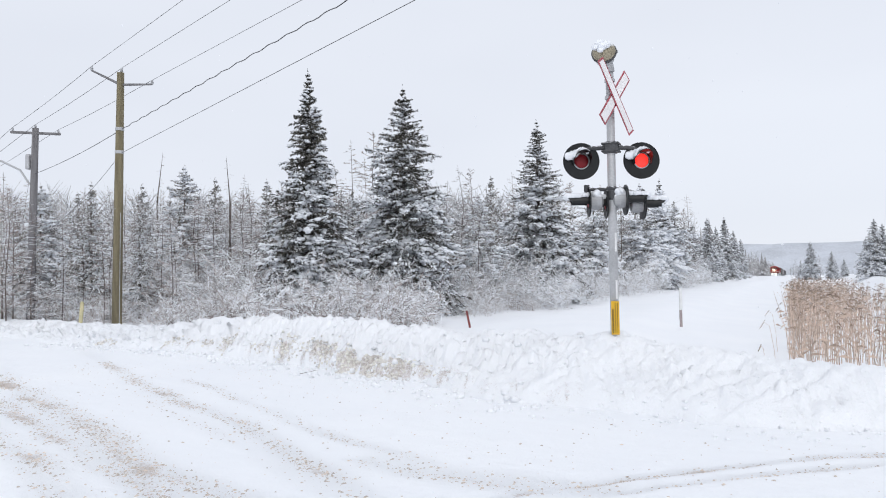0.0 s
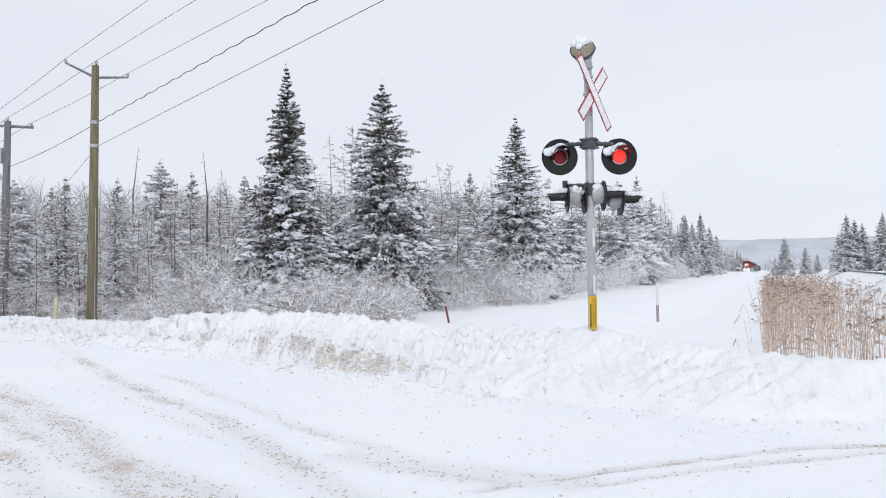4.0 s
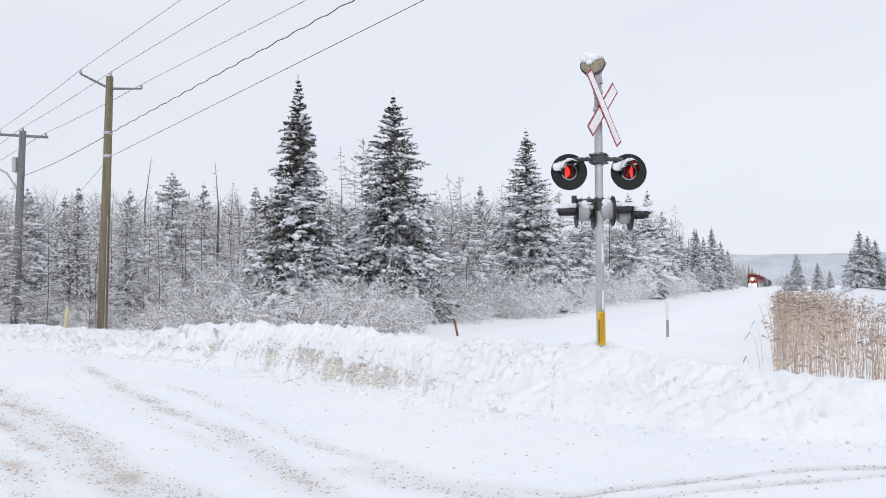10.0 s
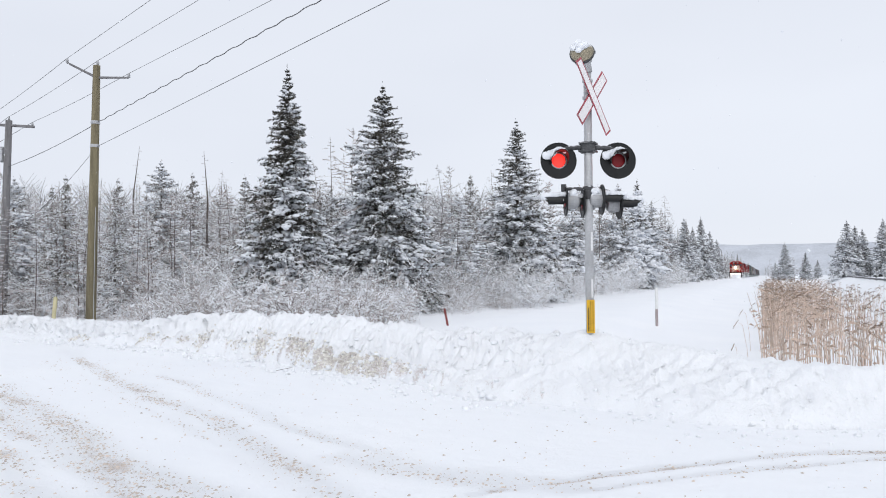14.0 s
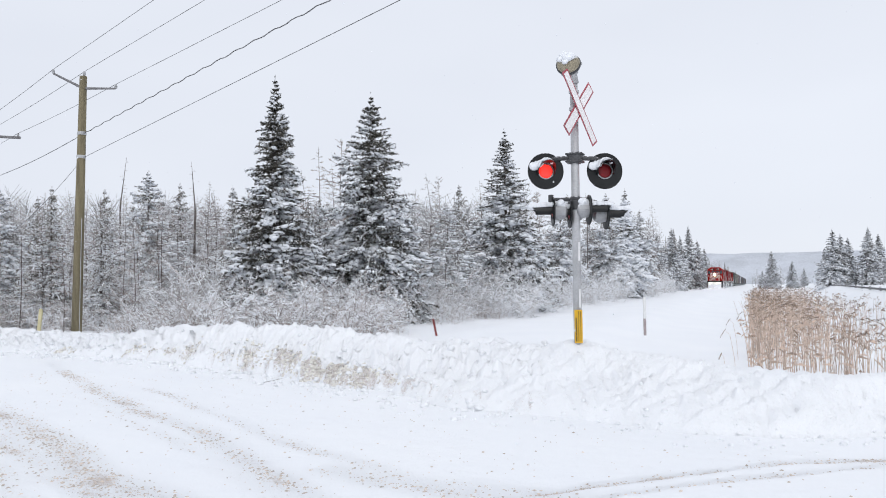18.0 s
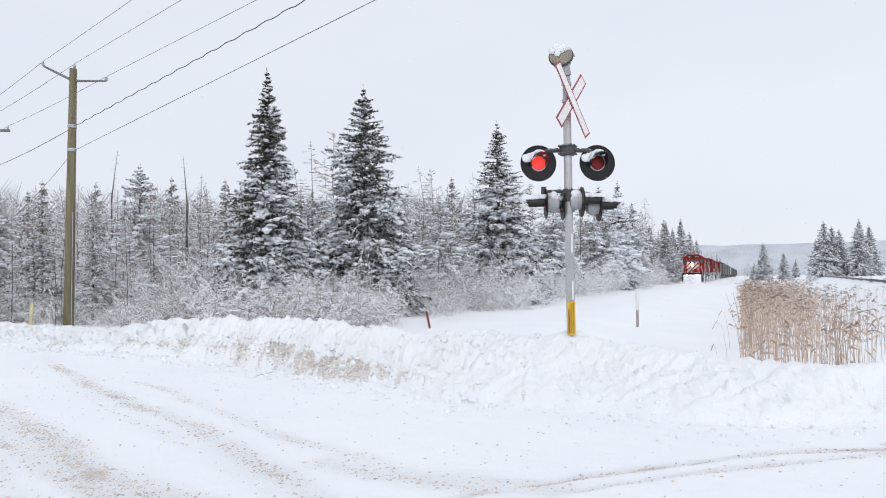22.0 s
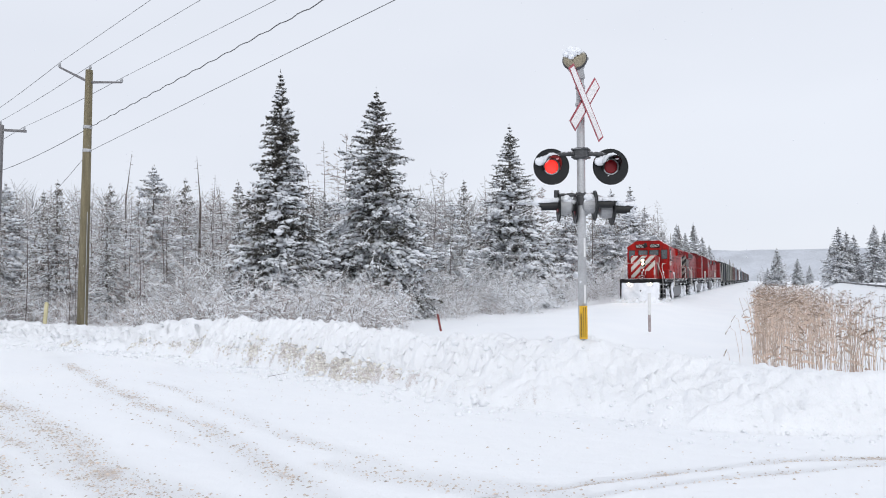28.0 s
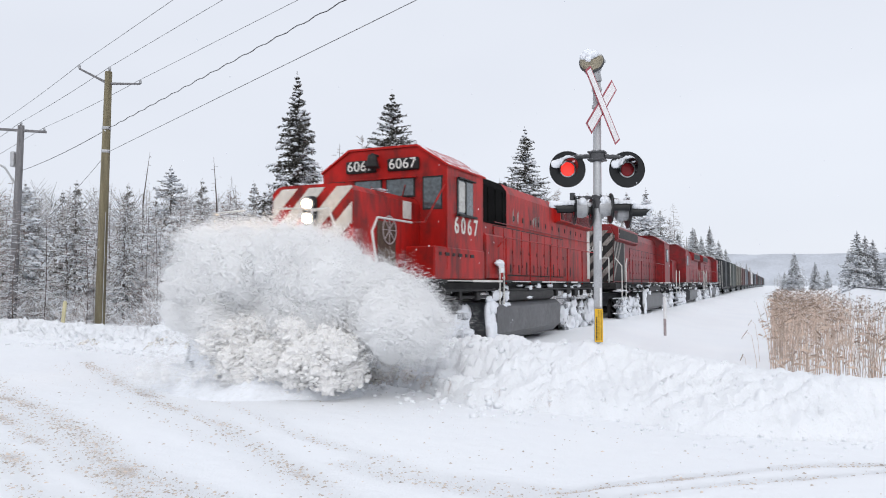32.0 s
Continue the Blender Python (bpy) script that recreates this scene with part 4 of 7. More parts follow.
    for z, slope, twist in ((7.5, 0.027, True), (6.62, 0.034, False)):
        p = POLE_A + lean * (z / 9.6) + Vector((0.1, 0, z))
        line = [p + (LINE + Vector((0, 0, slope))) * 0.25 * q for q in range(170)]
        if twist:
            line = [w + Vector((0, 0, 0.022 * math.sin(i * 1.7))) for i, w in enumerate(line)]
        r = 0.013 if twist else 0.0085
        s = Shape().tube(line, r, 5, False)
        b_end = POLE_B + leanb * (z / 9.6) + Vector((0, 0, z - (0.2 if twist else 2.6)))
        s.tube(catenary(p, b_end, 0.12 if twist else 0.35, 12), r, 5, False)
        solid("communication_cable", s, M_WIRE, "thick dark overhead cable between the utility poles", "cable", "overhead cables")


# ---- stakes ----
def build_stakes():
    w = thing("marker_post", Matrix.Translation((-3.67, 27.5, -0.35)), "slim white railway marker post with a rusty foot", "marker post")
    part("shaft", Shape().tube([(0, 0, 0.25), (0, 0, 0.85)], 0.05, 10), M_SHAFT, w, "rusty grey lower shaft")
    part("sleeve", Shape().tube([(0.005, 0, 0.85), (0.01, 0, 1.62)], [0.056, 0.056], 10), M_POSTWHITE, w, "white sleeve")
    r = thing("stake", Matrix.Translation((-10.2, 24.0, -0.1)) @ pose(0, 0, 0, 0, -11, 10), "leaning red-brown stake standing in the snow", "stake")
    part("shaft", Shape().box((0, 0, 0.25), (0.07, 0.05, 1.0), None, 0.008), M_POSTRED, r)
    part("tip", Shape().box((0, 0, 0.76), (0.078, 0.058, 0.05), None, 0.008), M_POSTWHITE, r, "snowy tip")
    y = thing("stake", Matrix.Translation((-26.0, 21.2, -0.1)) @ pose(0, 0, 0, 0, 7, 0), "pale yellow stake behind the snowbank", "stake")
    part("shaft", Shape().box((0, 0, 0.55), (0.17, 0.08, 1.25), None, 0.02), M_POSTYEL, y)
    part("tip", Shape().box((0, 0, 1.19), (0.12, 0.06, 0.04), None, 0.01), M_POSTYEL, y)


# ---- reeds ----
def build_reeds():
    rng = random.Random(21)
    stalk, plume = Shape(), Shape()
    count = 0
    while count < 1500:
        # a strip along the foot of the railway bank, thinning out towards the field
        y = 13.6 + 52 * rng.random() ** 1.5
        x = -0.3 + 6.5 * rng.random() ** 1.5
        edge = -0.16 + 0.20 * bumps(0, y, 0.7, 4.0) + (0.0 if y < 30 else -0.012 * (y - 30))
        wide = 1.9 + 0.03 * (y - 13) + 0.5 * bumps(0, y, 0.2, 8.0)
        if x < edge or (x > wide and rng.random() > 0.16) or (y < 17 and rng.random() < 0.55) or bumps(x, y, 0.9, 17.0) < -0.32:
            continue
        count += 1
        g = ground_z(x, y)
        h = rng.uniform(1.15, 1.82) * (1.0 if x < wide else rng.uniform(0.6, 0.95)) + 0.16 * bumps(x, y, 0.4, 1.0)
        lean = Vector((rng.gauss(0.02, 0.06), rng.gauss(0, 0.06), 0))
        if rng.random() < 0.07:
            lean *= 3.5
        p0, p1 = Vector((x, y, g - 0.05)), Vector((x, y, g)) + lean * h * 0.5 + Vector((0, 0, h * 0.6))
        p2 = Vector((x, y, g)) + lean * h * 1.4 + Vector((0, 0, h))
        stalk.tube([p0, p1, p2], [0.0062, 0.005, 0.003], 3, False)
        for k in range(rng.randint(0, 2)):
            # dry leaves, some hanging and some standing off
            q = p0.lerp(p2, rng.uniform(0.25, 0.95))
            a = rng.uniform(0, 6.28)
            d = Vector((math.cos(a), math.sin(a), rng.uniform(-0.5, 1.6))).normalized() * rng.uniform(0.10, 0.34)
            wv = Vector((-d.y, d.x, 0)).normalized() * rng.uniform(0.003, 0.006)
            stalk.add([q - wv, q + wv, q + d * 0.6 + wv, q + d - Vector((0, 0, 0.08)), q + d * 0.6 - wv], [(0, 1, 2, 3, 4)])
        if rng.random() < 0.8:
            droop = Vector((rng.uniform(0.02, 0.12), rng.uniform(-0.05, 0.05), rng.uniform(-0.06, 0.09)))
            for k in range(10):
                a0 = p2 + droop * (k / 7 - 0.4)
                b0 = a0 + droop * 0.4 + Vector((rng.uniform(-0.03, 0.05), rng.uniform(-0.03, 0.03), rng.uniform(-0.06, 0.03)))
                plume.ribbon(a0, b0, rng.uniform(0.003, 0.008), Vector((rng.uniform(-1, 1), rng.uniform(-1, 1), rng.uniform(-1, 1))))
    bed = thing("reed_bed", Matrix(), "dense stand of tall dry tan reeds with brown plumes in snow", "reeds", kind="stuff")
    part("stalks", stalk, M_REED, bed)
    part("plumes", plume, M_PLUME, bed, "brown feathery plumes")
    # a few single reeds beside the stand
    for x, y, h in ((-0.55, 15.5, 0.85), (-0.42, 17.2, 1.25), (-0.3, 14.6, 0.6), (-0.5, 22.5, 1.2)):
        g = ground_z(x, y)
        t = thing("reed", Matrix.Translation((x, y, g - 0.05)), "single dry reed bending over the snow", "reed", "single reeds")
        b = rng.uniform(-0.3, -0.1)
        pts = [(0, 0, 0), (b * 0.15, 0, h * 0.5), (b * 0.5, 0, h * 0.9), (b, 0.02, h * 0.97), (b * 1.35, 0.03, h * 0.88)]
        part("stalk", Shape().tube(pts, [0.005, 0.004, 0.0035, 0.003, 0.002], 5), M_REED, t)
        s = Shape()
        for k in range(7):
            s.lump((b * (0.9 + 0.08 * k), 0.02, h * (0.985 - 0.022 * k)), (0.010, 0.008, 0.014), rng, 2, 5, 0.3)
        part("plume", s, M_PLUME, t)


# ---- woods ----
def conifer(name, seed, height, radius, bare, whorls, per, detail, snow_share, material, top_pow=0.85, load=0.0, blade=1.0, full=1.0):
    """A spruce or fir: tapered trunk, whorls of drooping boughs with needle sprays, and snow lying on them."""
    rng = random.Random(seed)
    needles, clumps, trunk = Shape(), Shape(), Shape()
    trunk.tube([(0, 0, -0.3), (0.03, 0, height * 0.5), (0, 0.03, height * 0.97)], [height * 0.014, height * 0.009, 0.012], 7, False)
    for i in range(whorls):
        t = i / (whorls - 1)
        z = bare + (height - bare) * (t ** 0.92)
        reach = radius * min(1.04, full * (1 - t) ** top_pow) + 0.05 + 0.13 * (1 - t)
        if t < 0.12:
            reach *= 0.75 + 2 * t
        n = max(3, int(per * (0.6 + 0.4 * (1 - t)))) if t < 0.955 else 3
        for k in range(n):
            a = 6.283 * (k + rng.random() * 0.8) / n + i * 1.3
            zj = z + rng.uniform(-1.0, 1.0) * 2.0 * (height - bare) / whorls
            L = reach * rng.uniform(0.72, 1.1) * (0.95 + (0.75 - 0.5 * t) * noise.noise(Vector((math.cos(a) * 1.3, math.sin(a) * 1.3, zj * 0.9 + seed * 7))))
            out = Vector((math.cos(a), math.sin(a), 0))
            across = Vector((-out.y, out.x, 0))
            drop = L * rng.uniform(-0.05, 0.72) * (1.1 - t) - L * 0.35 * t * 0.6
            lift = L * 0.10
            zz = z if zj > height * 0.96 else zj if zj > bare else bare + rng.random() * 0.9
            m = max(3, int(detail * (0.35 + 0.65 * L / max(radius, 0.1))))
            prev = Vector((0, 0, zz))
            near = detail > 6
            for j in range(1, m + 1):
                q = j / m
                p = out * L * q + Vector((0, 0, zz - drop * q * q + lift * q * (1 - q) + (0.10 * L * max(0.0, q - 0.7))))
                w = (L * 0.22 * (1 - q * 0.6) + 0.075) * rng.uniform(0.7, 1.25)
                # tufts of needles all round the bough, hanging more than rising
                for k2 in range(13 if near else 6):
                    root = prev.lerp(p, rng.random()) + across * rng.uniform(-0.75, 0.75) * w
                    ww = (rng.uniform(0.10, 0.22) if near else rng.uniform(0.14, 0.3)) * (1.0 - 0.55 * t)
                    d = out * rng.uniform(0.0, 1.0) + across * rng.uniform(-0.9, 0.9) + Vector((0, 0, rng.uniform(-1.0, 0.35)))
                    needles.ribbon(root, root + d.normalized() * ww, blade * (0.013 + 0.07 * ww) * rng.uniform(0.7, 1.3), Vector((rng.uniform(-1, 1), rng.uniform(-1, 1), rng.uniform(-1, 1))))
                needles.ribbon(prev, p + out * 0.04, 0.02 + w * 0.06, Vector((rng.uniform(-0.5, 0.5), rng.uniform(-0.5, 0.5), 1)))
                # snow gathers in patches, more on the lower boughs and towards their tips
                patch = min(1.5, max(0.06, 0.62 + 1.9 * noise.noise(p * 0.85 + Vector((seed * 3.1, 0, 0)))))
                if rng.random() < snow_share * patch * (1.35 - 1.0 * t) * (0.4 + 0.8 * q):
                    for kk in range(5 if near else 2):
                        r = (0.03 + w * rng.uniform(0.07, 0.25)) * (1.0 + load if near else 1.1)
                        c = prev.lerp(p, rng.random()) + Vector((0, 0, 0.04)) + across * rng.uniform(-0.7, 0.7) * w
                        c.z -= 0.35 * w * rng.random() ** 2
                        clumps.lump(tuple(c), (r * (0.75 + 0.9 * abs(out.x)) * rng.uniform(0.7, 1.2), r * (0.75 + 0.9 * abs(out.y)) * rng.uniform(0.7, 1.2), r * rng.uniform(0.45, 0.85)), rng, 2 if near else 1, 6, 0.45)
                prev = p
    # leader
    for k in range(14):
        a, z = rng.uniform(0, 6.28), height * (0.92 + 0.11 * k / 14)
        d = Vector((math.cos(a), math.sin(a), 1.2)) * rng.uniform(0.08, 0.2) * (1.1 - 0.06 * k)
        needles.add([(0, 0, z), tuple(Vector((0, 0, z)) + d * 0.5 + Vector((0.02, 0, -0.03))), tuple(Vector((0, 0, z)) + d), tuple(Vector((0, 0, z + 0.05)) + d * 0.5)], [(0, 1, 2, 3)])
    return trunk.mesh(name + "_trunk", M_BARK, True), needles.mesh(name + "_crown", material), clumps.mesh(name + "_snow", M_CLUMP, True)


def bare_tree(name, seed, height, spread, branches, sub, material, rise=0.5, thin=1.0):
    """A leafless larch, birch or alder, every twig rimmed with snow."""
    rng = random.Random(seed)
    trunk, twigs = Shape(), Shape()
    bend = [Vector((rng.uniform(-0.2, 0.2), rng.uniform(-0.2, 0.2), 0)) * q for q in (0, 0.4, 1.0, 1.3)]
    pts = [bend[0] + Vector((0, 0, -0.2)), bend[1] + Vector((0, 0, height * 0.35)), bend[2] + Vector((0, 0, height * 0.7)), bend[3] + Vector((0, 0, height))]
    trunk.tube(pts, [0.0085 * height * thin, 0.006 * height * thin, 0.0035 * height * thin, 0.006], 6, False)
    for i in range(branches):
        t = 0.12 + 0.86 * (i + rng.random()) / branches
        k = min(2, int(t * 3))
        base = pts[k].lerp(pts[k + 1], t * 3 - k)
        a = rng.uniform(0, 6.283)
        L = spread * (1 - t) ** 0.7 * rng.uniform(0.5, 1.2) + 0.12
        d = Vector((math.cos(a), math.sin(a), rise * rng.uniform(0.2, 1.4) - 0.1)).normalized()
        mid, end = base + d * L * 0.55, base + d * L + Vector((0, 0, 0.12 * L * (1 if rise > 0.3 else -1)))
        r = 0.010 + 0.006 * L
        tv = Vector((rng.uniform(-1, 1), rng.uniform(-1, 1), rng.uniform(-1, 1)))
        twigs.tube([base, mid, end], [r, r * 0.7, 0.005], 3, False)
        for j in range(sub):
            q = rng.uniform(0.25, 1.0)
            b0 = base.lerp(mid, q / 0.55) if q < 0.55 else mid.lerp(end, (q - 0.55) / 0.45)
            a2 = a + rng.choice((-1, 1)) * rng.uniform(0.4, 1.2)
            l2 = L * rng.uniform(0.2, 0.5) * (1.1 - q * 0.5)
            d2 = Vector((math.cos(a2), math.sin(a2), rise * rng.uniform(0, 1.2) - 0.05)).normalized()
            e2 = b0 + d2 * l2
            twigs.ribbon(b0, e2, 0.010, tv)
            for jj in range(3):
                b3 = b0.lerp(e2, rng.uniform(0.3, 0.9))
                d3 = (d2 + Vector((rng.uniform(-0.9, 0.9), rng.uniform(-0.9, 0.9), rng.uniform(-0.2, 0.7)))).normalized()
                twigs.ribbon(b3, b3 + d3 * l2 * rng.uniform(0.35, 0.75), 0.0095, tv)
    return trunk.mesh(name + "_trunk", M_BARK, True), twigs.mesh(name + "_twigs", material)


def shrub(name, seed, height, width, stems, material, dense=13, reach=1.0):
    """Snowy undergrowth: many thin forking stems and a haze of fine twigs."""
    rng = random.Random(seed)
    s = Shape()
    for i in range(stems):
        a, r = rng.uniform(0, 6.283), width * 0.5 * math.sqrt(rng.random())
        p = Vector((r * math.cos(a), r * math.sin(a), -0.1))
        d = Vector((math.cos(a) * 0.5 * rng.random() + rng.uniform(-0.45, 0.45), math.sin(a) * 0.5 * rng.random() + rng.uniform(-0.45, 0.45), 1)).normalized()
        h = height * rng.uniform(0.35, 1.1)
        mid = p + d * h * 0.5 + Vector((rng.uniform(-0.1, 0.1), rng.uniform(-0.1, 0.1), 0))
        e = mid + (d + Vector((rng.uniform(-0.5, 0.5), rng.uniform(-0.5, 0.5), -0.1))).normalized() * h * 0.5
        s.tube([p, mid, e], [0.010, 0.007, 0.004], 3, False)
        for j in range(dense):
            q = rng.uniform(0.12, 1.0)
            b = p.lerp(mid, q * 2) if q < 0.5 else mid.lerp(e, q * 2 - 1)
            d2 = Vector((rng.uniform(-1, 1), rng.uniform(-1, 1), rng.uniform(-0.25, 0.8))).normalized()
            l2 = rng.uniform(0.12, 0.42) * reach
            e2 = b + d2 * l2
            tv = Vector((rng.uniform(-1, 1), rng.uniform(-1, 1), rng.uniform(-1, 1)))
            s.ribbon(b, e2, 0.0105, tv)
            for jj in range(2):
                b3 = b.lerp(e2, rng.uniform(0.3, 1.0))
                d3 = (d2 + Vector((rng.uniform(-1, 1), rng.uniform(-1, 1), rng.uniform(-0.6, 0.6)))).normalized()
                s.ribbon(b3, b3 + d3 * l2 * rng.uniform(0.35, 0.7), 0.009, tv)
    return s.mesh(name, material)


def plant_tree(kind, m, label, category, group, meshes):
    t = thing(kind, m, label, category, group)
    names = ("trunk", "crown", "snow_load") if len(meshes) == 3 else ("trunk", "crown")
    for nm, me in zip(names, meshes):
        o = new(nm, me)
        o.parent = t
        if nm == "snow_load":
            o["kind"] = "stuff"
    return t


def scaled(x, y, z, turn, s, sz=None):
    return Matrix.Translation((x, y, z)) @ Matrix.Rotation(turn, 4, "Z") @ Matrix.Diagonal((s, s, sz or s, 1))


SINGLED = [
    ("fir", -34.5, 28.0, 6.5), ("pine", -41.7, 31.2, 7.8), ("fir", -45.0, 31.9, 7.2), ("pine", -30.7, 31.8, 8.1), ("fir", -33.3, 37.2, 8.2), ("bare", -35.3, 31.9, 7.6),
    ("fir", -40.7, 38.2, 8.4), ("dead", -33.5, 32.7, 9.4), ("dead", -28.4, 32.8, 8.8), ("bare", -34.3, 41.1, 9.1), ("fir", -31.6, 40.2, 8.3), ("larch", -23.7, 38.2, 10.1),
    ("larch", -24.0, 41.3, 11.2), ("larch", -25.1, 38.7, 8.9), ("larch", -26.6, 44.6, 10.2), ("larch", -23.8, 54.6, 10.6), ("larch", -23.9, 56.8, 10.7), ("fir", -20.9, 53.8, 9.2)]
SINGLED += [
    ("larch", -23.2, 50.6, 8.9), ("larch", -23.4, 65.8, 11.4), ("larch", -20.0, 72.9, 10.9), ("pine", -14.2, 79.0, 10.8), ("pine", -13.0, 95.1, 10.5), ("larch", -13.0, 108.0, 12.8),
    ("fir", -13.8, 142.0, 11.6), ("fir", -13.4, 174.3, 14.1), ("fir", -14.0, 160.7, 11.2), ("fir", -13.6, 204.1, 12.7), ("fir", -14.2, 242.7, 12.3), ("fir", -14.5, 125.4, 9.8)]
SINGLED += [
    ("fir", -17.0, 57.0, 8.4), ("pine", -15.0, 62.0, 8.8), ("bare", -17.5, 64.0, 9.8), ("fir", -16.2, 70.0, 9.8), ("bare", -15.2, 74.0, 10.6), ("larch", -17.0, 78.0, 11.0),
    ("fir", -15.6, 90.0, 10.6), ("bare", -14.8, 98.0, 11.2), ("bare", -16.0, 104.0, 11.8), ("larch", -14.6, 116.0, 11.6), ("bare", -15.4, 124.0, 12.0), ("bare", -15.0, 134.0, 11.8),
    ("pine", -16.5, 40.5, 6.4), ("fir", -17.2, 44.0, 6.6), ("bare", -15.8, 38.5, 5.8), ("pine", -19.8, 37.0, 6.6)]
OPEN_SIDE = [("fir", 4.0, 210.7, 10.2), ("fir", 9.5, 229.9, 8.2), ("larch", 6.4, 223.0, 7.3), ("fir", 15.9, 293.5, 7.3), ("fir", 11.8, 137.2, 9.4), ("fir", 13.2, 140.1, 8.8),
             ("fir", 12.3, 159.4, 7.6), ("fir", 14.7, 144.1, 8.4), ("fir", 17.0, 138.0, 9.6), ("fir", 19.5, 146.0, 9.0), ("fir", 2.0, 250.0, 6.0), ("larch", 0.5, 262.0, 7.0)]


def build_woods():
    rng = random.Random(77)
    # the tall spruces that stand out
    big = [
        ("spruce", conifer("spruce_a", 1, 10.6, 2.1, 0.5, 58, 12, 9, 1.0, M_NEEDLE, 1.05, 0.1, 1.15, 1.25), (-18.42, 26.26), "tall dark green spruce with snow on its boughs"),
        ("spruce", conifer("spruce_b", 2, 11.1, 2.75, 0.8, 52, 13, 9, 1.0, M_NEEDLE, 0.88, 0.0, 1.15, 1.3), (-17.1, 32.35), "tall spruce with sparse snow-dusted boughs"),
        ("spruce", conifer("spruce_c", 3, 12.0, 3.5, 0.6, 48, 12, 9, 0.75, M_NEEDLE, 0.95, 0.1, 1.15, 1.2), (-15.14, 47.5), "tall grey-green spruce dusted with snow"),
        ("spruce", conifer("spruce_d", 4, 11.8, 2.5, 0.5, 44, 11, 8, 1.1, M_NEEDLE, 1.0, 1.3, 1.2, 1.1), (-13.0, 84.0), "spruce with thick snow on its lower boughs"),
    ]
    for kind, me, (x, y), label in big:
        plant_tree(kind, scaled(x, y, ground_z(x, y) - 0.1, rng.uniform(0, 6), 1.0), label, "spruce tree", "tall spruces", me)
    firs = [(h, conifer("fir%d" % i, 20 + i, h, r, b, w, 9, 6, sh, mt, 0.85, 0.0, 1.25)) for i, (h, r, b, w, sh, mt) in enumerate((
        (8.0, 1.9, 0.5, 30, 0.95, M_NEEDLE_PALE), (6.5, 1.7, 0.3, 26, 1.0, M_NEEDLE_PALE), (9.0, 1.8, 0.9, 32, 0.9, M_NEEDLE_PALE), (7.5, 1.7, 0.6, 28, 1.0, M_NEEDLE_PALE)))]
    pines = [(h, conifer("pine%d" % i, 30 + i, h, r, b, w, 10, 7, 1.2, M_NEEDLE_PALE, 0.72, 0.3, 1.15)) for i, (h, r, b, w) in enumerate(((8.0, 2.3, 1.8, 26), (8.5, 2.5, 2.5, 26)))]
    bares = [(h, bare_tree("larch%d" % i, 40 + i, h, sp, n, sub, mt, rise, 0.6)) for i, (h, sp, n, sub, mt, rise) in enumerate((
        (9.0, 1.5, 74, 7, M_TWIG_DARK, 0.25), (8.0, 1.3, 70, 7, M_TWIG, 0.2), (10.0, 1.8, 66, 8, M_TWIG, 0.55), (7.0, 1.6, 62, 8, M_TWIG_DARK, 0.6)))]
    deads = [(h, bare_tree("snag%d" % i, 50 + i, h, 0.8, 30, 2, M_TWIG_DARK, 0.1, 1.3)) for i, h in enumerate((8.5, 9.5))]
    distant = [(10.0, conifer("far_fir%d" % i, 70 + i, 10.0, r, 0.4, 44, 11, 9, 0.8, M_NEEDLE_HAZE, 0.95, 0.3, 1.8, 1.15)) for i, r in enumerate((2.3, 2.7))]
    kinds = {"fir": (firs, "fir_tree", "snowy grey-green fir in the woods", "fir tree", "firs of the woods"),
             "pine": (pines, "pine_tree", "pine with tufts of snow-laden needles", "pine tree", "pines of the woods"),
             "larch": (bares, "larch_tree", "leafless frosted larch in the woods", "larch tree", "bare trees of the woods"),
             "bare": (bares, "bare_tree", "leafless frosted tree in the woods", "bare tree", "bare trees of the woods"),
             "dead": (deads, "dead_tree", "dead standing tree with short broken branches", "dead tree", "dead trees of the woods")}

    def place(kind, x, y, height, spread=1.0):
        pool, name, label, category, group = kinds[kind]
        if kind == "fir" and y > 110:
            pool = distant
        h, me = pool[rng.randrange(len(pool))]
        s = (height - rail_z(y)) / h
        g = max(ground_z(x, y), shoulder_z(x, y)) - 0.1
        wide = (s if s < 1.15 else 1.15 + (s - 1.15) * 0.6) * spread
        plant_tree(name, scaled(x, y, g, rng.uniform(0, 6), wide, s), label, category, group, me)

    for kind, x, y, z in SINGLED:
        place(kind, x, y, z + 0.2)
    for kind, x, y, z in OPEN_SIDE:
        place(kind, x, y, z + 0.2, 1.1)
    # the rest of the woods: thinning out backwards
    n = 0
    while n < 110:
        y = rng.uniform(26, 190)
        x = -15.5 - rng.random() * (26 if y < 80 else 16)
        ang = math.degrees(math.atan2(-x, y))
        if ang > 60 or (y < 60 and x > -22) or (y < 36 and x > -36):
            continue
        n += 1
        place("fir" if rng.random() < 0.75 else "pine", x, y, rng.uniform(4.5, 7.2) if y < 90 else rng.uniform(7, 11))
    n = 0
    while n < 130:
        y = rng.uniform(25, 130)
        x = -16 - rng.random() * 28
        ang = math.degrees(math.atan2(-x, y))
        if ang > 60 or (y < 45 and x > -21) or (y < 30 and x > -32):
            continue
        n += 1
        place("larch" if rng.random() < 0.6 else "bare" if rng.random() < 0.85 else "dead", x, y, rng.uniform(5.0, 7.6) if y < 70 else rng.uniform(7, 10))
    # a grey haze of young frosted trees behind the poles
    for i in range(120):
        a, r = math.radians(rng.uniform(29, 58)), rng.uniform(34, 62)
        x, y = -r * math.sin(a), r * math.cos(a)
        if x > -20:
            continue
        place("larch" if rng.random() < 0.5 else "bare" if rng.random() < 0.7 else "fir", x, y, rng.uniform(0.10, 0.155) * r + 0.7)
